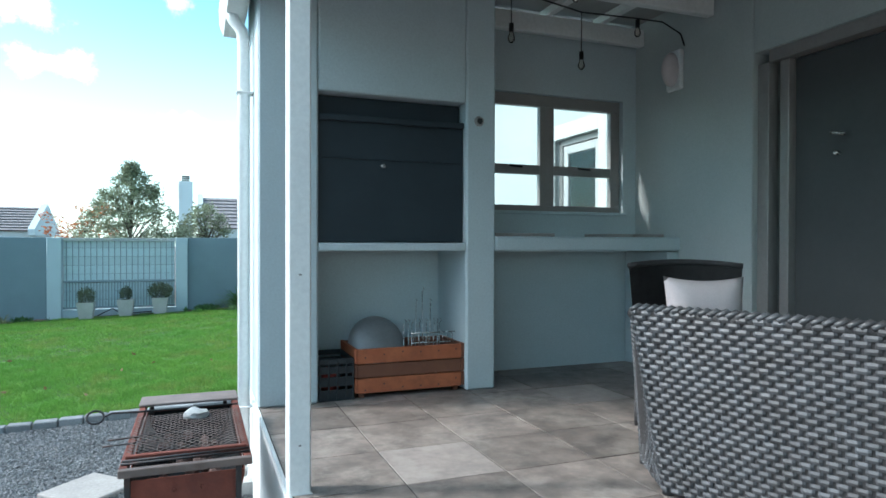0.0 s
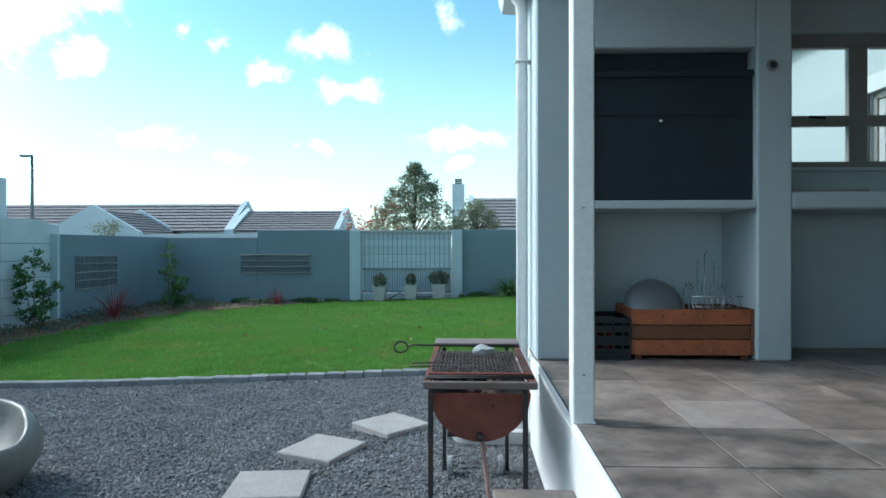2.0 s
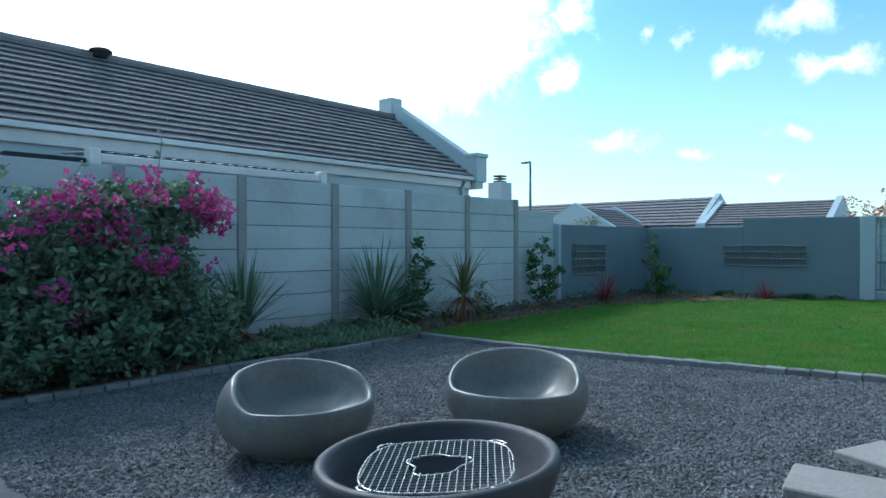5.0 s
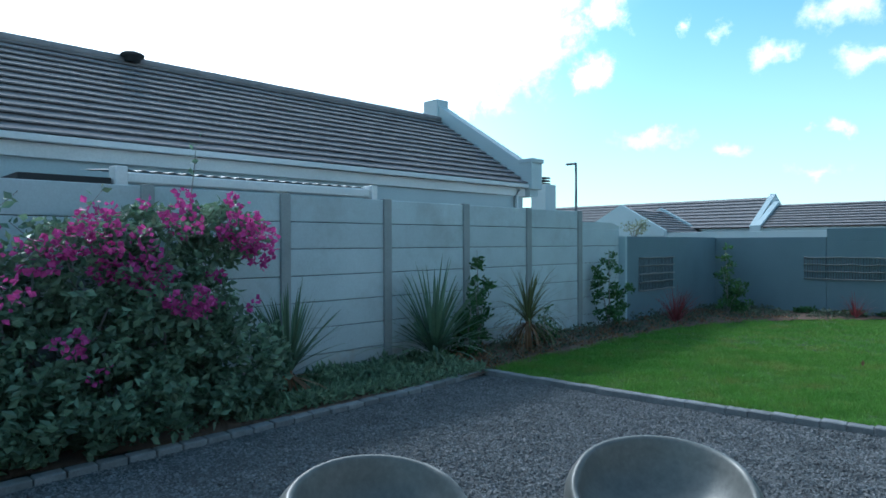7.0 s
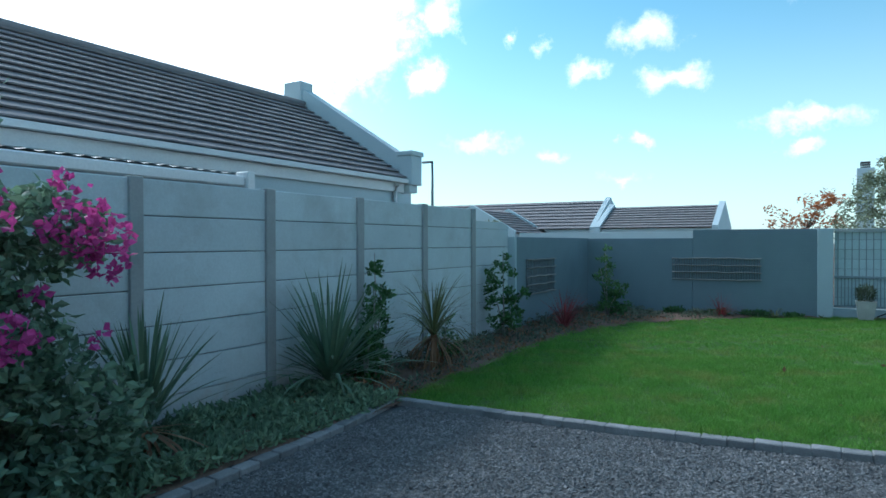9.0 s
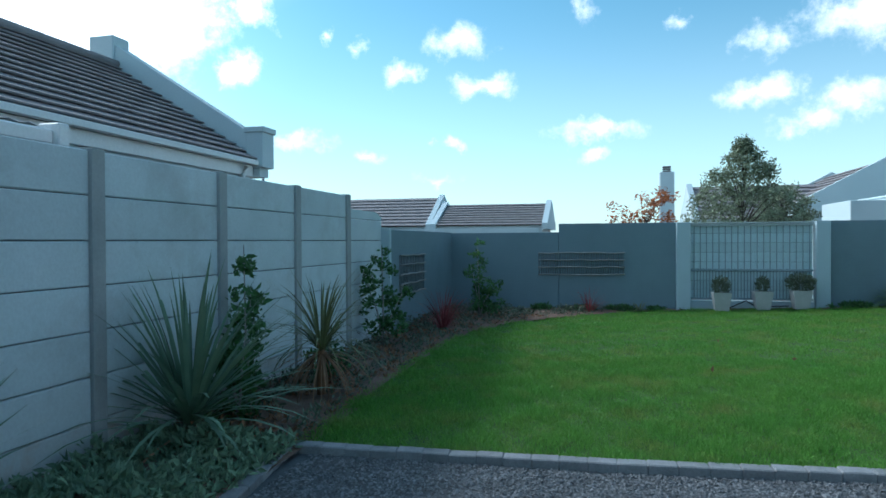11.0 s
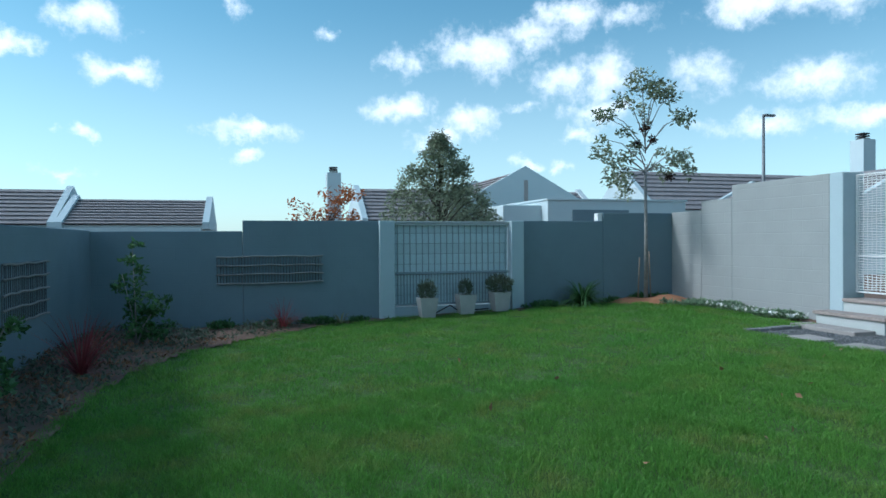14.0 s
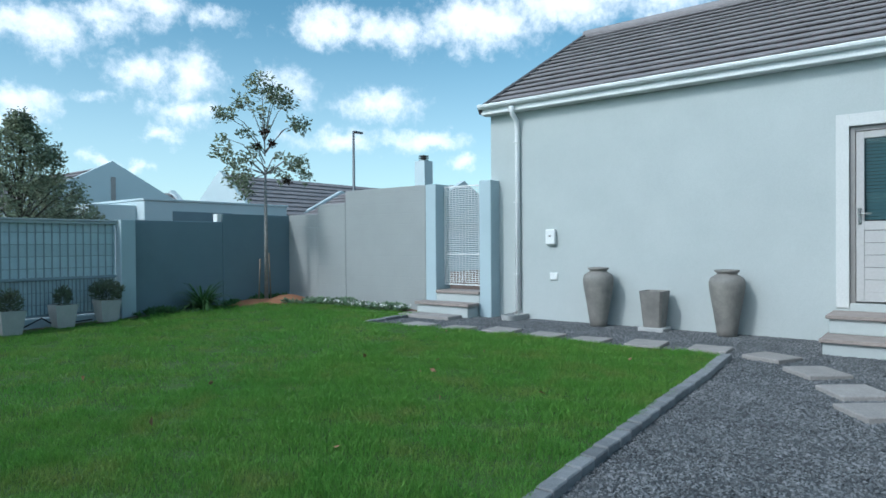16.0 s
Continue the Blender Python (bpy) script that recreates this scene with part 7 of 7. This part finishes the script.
# ---------------------------------------------------------------- kerb cobbles and stepping slabs
kerb = tagged(new("kerb"), "grey concrete cobble kerb round the lawn and bed", "kerb", kind="structure")
km = bmesh.new()
add_box(km, -0.0945, 0.0945, -0.055, 0.055, -0.09, 0.0, 0.008)
cob = None


def cobbles(pts, top):
    global cob
    pts = [Vector((*p, 0)) for p in pts]
    for a, b in zip(pts, pts[1:]):
        L = (b - a).length
        n = max(1, round(L / 0.192))
        for k in range(n):
            p = a.lerp(b, (k + 0.5) / n)
            if cob is None:
                cob = part("cobble", km, M_KERB, kerb)
                ob = cob
            else:
                ob = new("cobble", cob.data)
                ob.parent = kerb
            ob.location = (p.x, p.y + random.uniform(-0.003, 0.003), ground_z(p.x, p.y) + top + random.uniform(-0.003, 0.003))
            ob.rotation_euler = (random.uniform(-0.02, 0.02), random.uniform(-0.012, 0.012), math.atan2(b.y - a.y, b.x - a.x) + random.uniform(-0.015, 0.015))


cobbles([(-6.62, 6.41), (-4.2, 6.53), (-2.3, 6.63), (-0.7, 6.68), (0.4, 6.70), (1.55, 6.77)], 0.062)
cobbles([(-6.44, 1.2), (-6.48, 3.2), (-6.52, 4.6), (-6.56, 5.4), (-6.69, 6.36)], 0.055)
cobbles([(1.5, 12.12), (2.55, 12.22)], 0.05)

sm = bmesh.new()
add_box(sm, -0.21, 0.21, -0.21, 0.21, -0.03, 0.03, 0.008)
slab0 = None
SLABS = [(-1.155, 2.86, 3), (-1.14, 3.55, 6), (-0.98, 4.20, -25), (-0.59, 4.74, 47), (-0.02, 5.32, 38), (0.54, 5.52, 35), (1.20, 5.88, 42),
         (1.80, 6.38, -22), (1.95, 7.05, 4), (1.93, 7.78, 3), (1.82, 8.46, 2), (1.83, 9.12, -2), (1.92, 9.86, 2), (1.75, 10.5, 3), (1.72, 11.25, -3), (-1.15, 2.1, 3)]
for x, y, a in SLABS:
    z = ground_z(x, y)
    t = thing("stepping_slab", "pale square concrete stepping slab in the gravel", "paving slab", (x, y, z), "stepping slabs")
    if slab0 is None:
        bm = sm.copy()
        sm.free()
        slab0 = part("slab", bm, M_SLAB, None)
        slab0.parent = t
    else:
        ob = new("slab", slab0.data)
        ob.parent = t
    t.rotation_euler = (random.uniform(-0.02, 0.02), random.uniform(-0.02, 0.02), radians(a))
    t.location.z = z + 0.012


# ---------------------------------------------------------------- gravel stones and grass blades
def ground_many(x, y):
    t = np.clip((x + 5) / 7, 0, 1)
    z = 0.17 * t * t * (3 - 2 * t)
    a, b = np.clip((x + 0.5) / 3, 0, 1), np.clip((y - 13) / 3, 0, 1)
    return z + 0.05 * a * a * (3 - 2 * a) * b * b * (3 - 2 * b)


def stones(name, label, x0, x1, y0, y1, n, keep, seed, size=(0.006, 0.014)):
    r = np.random.default_rng(seed)
    x, y = r.uniform(x0, x1, n), r.uniform(y0, y1, n)
    ok = keep(x, y)
    x, y = x[ok], y[ok]
    n = len(x)
    oct_ = np.array([(1, 0, 0), (0, 1, 0), (-1, 0, 0), (0, -1, 0), (0.15, 0.1, 1), (0, 0, -1)], float)
    tri = np.array([(0, 1, 4), (1, 2, 4), (2, 3, 4), (3, 0, 4)])
    s = r.uniform(*size, n)[:, None, None] * np.stack([r.uniform(0.8, 1.5, n), r.uniform(0.7, 1.1, n), r.uniform(0.45, 0.9, n)], 1)[:, None, :]
    a = r.uniform(0, 6.28, n)
    v = oct_[None] + r.normal(size=(n, 6, 3)) * 0.22
    v = v * s
    tilt = r.normal(size=n) * 0.35
    c, q = np.cos(tilt)[:, None], np.sin(tilt)[:, None]
    v = np.stack([v[..., 0], v[..., 1] * c - v[..., 2] * q, v[..., 1] * q + v[..., 2] * c], -1)
    c, q = np.cos(a)[:, None], np.sin(a)[:, None]
    v = np.stack([v[..., 0] * c - v[..., 1] * q, v[..., 0] * q + v[..., 1] * c, v[..., 2]], -1)
    v += np.stack([x, y, ground_many(x, y) + 0.004], 1)[:, None, :]
    f = (tri[None] + (np.arange(n) * 6)[:, None, None]).reshape(-1, 3)
    ob = np_mesh(name, v.reshape(-1, 3), f, M_STONE)
    return tagged(ob, label, "gravel", kind="stuff")


def kerb_many(x):
    return np.interp(x, [p[0] for p in KERB_LINE], [p[1] for p in KERB_LINE])


def off_slabs(x, y):
    ok = np.ones(len(x), bool)
    for sx, sy, a in SLABS:
        c, s = math.cos(radians(a)), math.sin(radians(a))
        u, v = (x - sx) * c + (y - sy) * s, -(x - sx) * s + (y - sy) * c
        ok &= ~((np.abs(u) < 0.2) & (np.abs(v) < 0.2))
    return ok


stones("gravel_stones", "loose dark grey gravel stones near the fire bowl", -6.55, 0.38, 1.0, 6.66, 140000, lambda x, y: (y < kerb_many(x) - 0.05) & (x > -6.5) & off_slabs(x, y), 101)
stones("gravel_stones", "loose dark grey gravel stones by the house", 0.3, 3.54, 4.8, 12.1, 44000, lambda x, y: ((y < kerb_many(x) - 0.05) | (x > 1.55)) & off_slabs(x, y), 102)


def lawn_many(x, y):
    left = np.interp(y, [6.4, 8.0, 9.2, 11.5, 12.6, 13.8, 14.8, 15.6, 16.3], [-6.65, -6.75, -6.78, -6.75, -6.6, -6.1, -5.2, -4.4, -3.6])
    t = np.clip((y - 14.4) / 1.2, 0, 1)
    right = np.where(y < 12.15, KERB_X, 2.9 - 0.7 * t * t * (3 - 2 * t))
    return (y > kerb_many(x) + 0.03) & (y < 16.14) & (x > left) & (x < right)


def grass(name, label, x0, x1, y0, y1, n, seed, h=(0.035, 0.075), w=(0.003, 0.006)):
    r = np.random.default_rng(seed)
    x, y = r.uniform(x0, x1, n), r.uniform(y0, y1, n)
    ok = lawn_many(x + r.normal(size=n) * 0.03, y)
    x, y = x[ok], y[ok]
    n = len(x)
    z = ground_many(x, y) + 0.022
    a = r.uniform(0, 6.28, n)
    # tufts: taller and shorter patches a hand or two across
    tuft = sum(np.sin(x * u + y * v + c) for u, v, c in ((7.1, 3.2, 0.3), (-4.3, 8.7, 1.9), (11.3, -6.1, 4.0), (2.1, -1.7, 2.2), (-15.7, -9.3, 0.8))) / 5
    H = r.uniform(*h, n) * (1.0 + 0.75 * tuft)
    W = r.uniform(*w, n)
    lean = r.normal(size=(n, 2)) * 0.55 * H[:, None]
    p = np.stack([x, y, z], 1)
    side = np.stack([np.cos(a), np.sin(a), np.zeros(n)], 1) * W[:, None] * 0.5
    mid = p + np.concatenate([lean * 0.35, (H * 0.6)[:, None]], 1)
    tip = p + np.concatenate([lean, H[:, None] * 0.95], 1)
    v = np.stack([p - side, p + side, mid + side * 0.8, tip, mid - side * 0.8], 1).reshape(-1, 3)
    k = (np.arange(n) * 5)[:, None]
    f = np.concatenate([k + np.array([[0, 1, 2]]), k + np.array([[0, 2, 4]]), k + np.array([[4, 2, 3]])], 1).reshape(-1, 3)
    ob = np_mesh(name, v, f, M_GRASS)
    return tagged(ob, label, "grass", kind="stuff")


grass("grass_blades", "short green grass blades of the near lawn", -6.8, 1.6, 6.5, 10.5, 260000, 111, (0.03, 0.07), (0.0028, 0.0055))
grass("grass_blades", "short green grass blades of the far lawn", -6.8, 3.0, 10.5, 16.2, 150000, 112, (0.03, 0.065), (0.004, 0.008))

# fallen leaves on the lawn
r = np.random.default_rng(120)
for k in range(16):
    x, y = r.uniform(-3.5, 1.3), r.uniform(7.2, 12.0)
    t = thing("fallen_leaf", "small dry leaf lying on the lawn", "leaf", (x, y, ground_z(x, y) + 0.08), "fallen leaves")
    leaves("blade", np.array([(x, y, ground_z(x, y) + 0.08)]), 0.06, M_DRY, t, 0.6, 0.0, 121 + k)
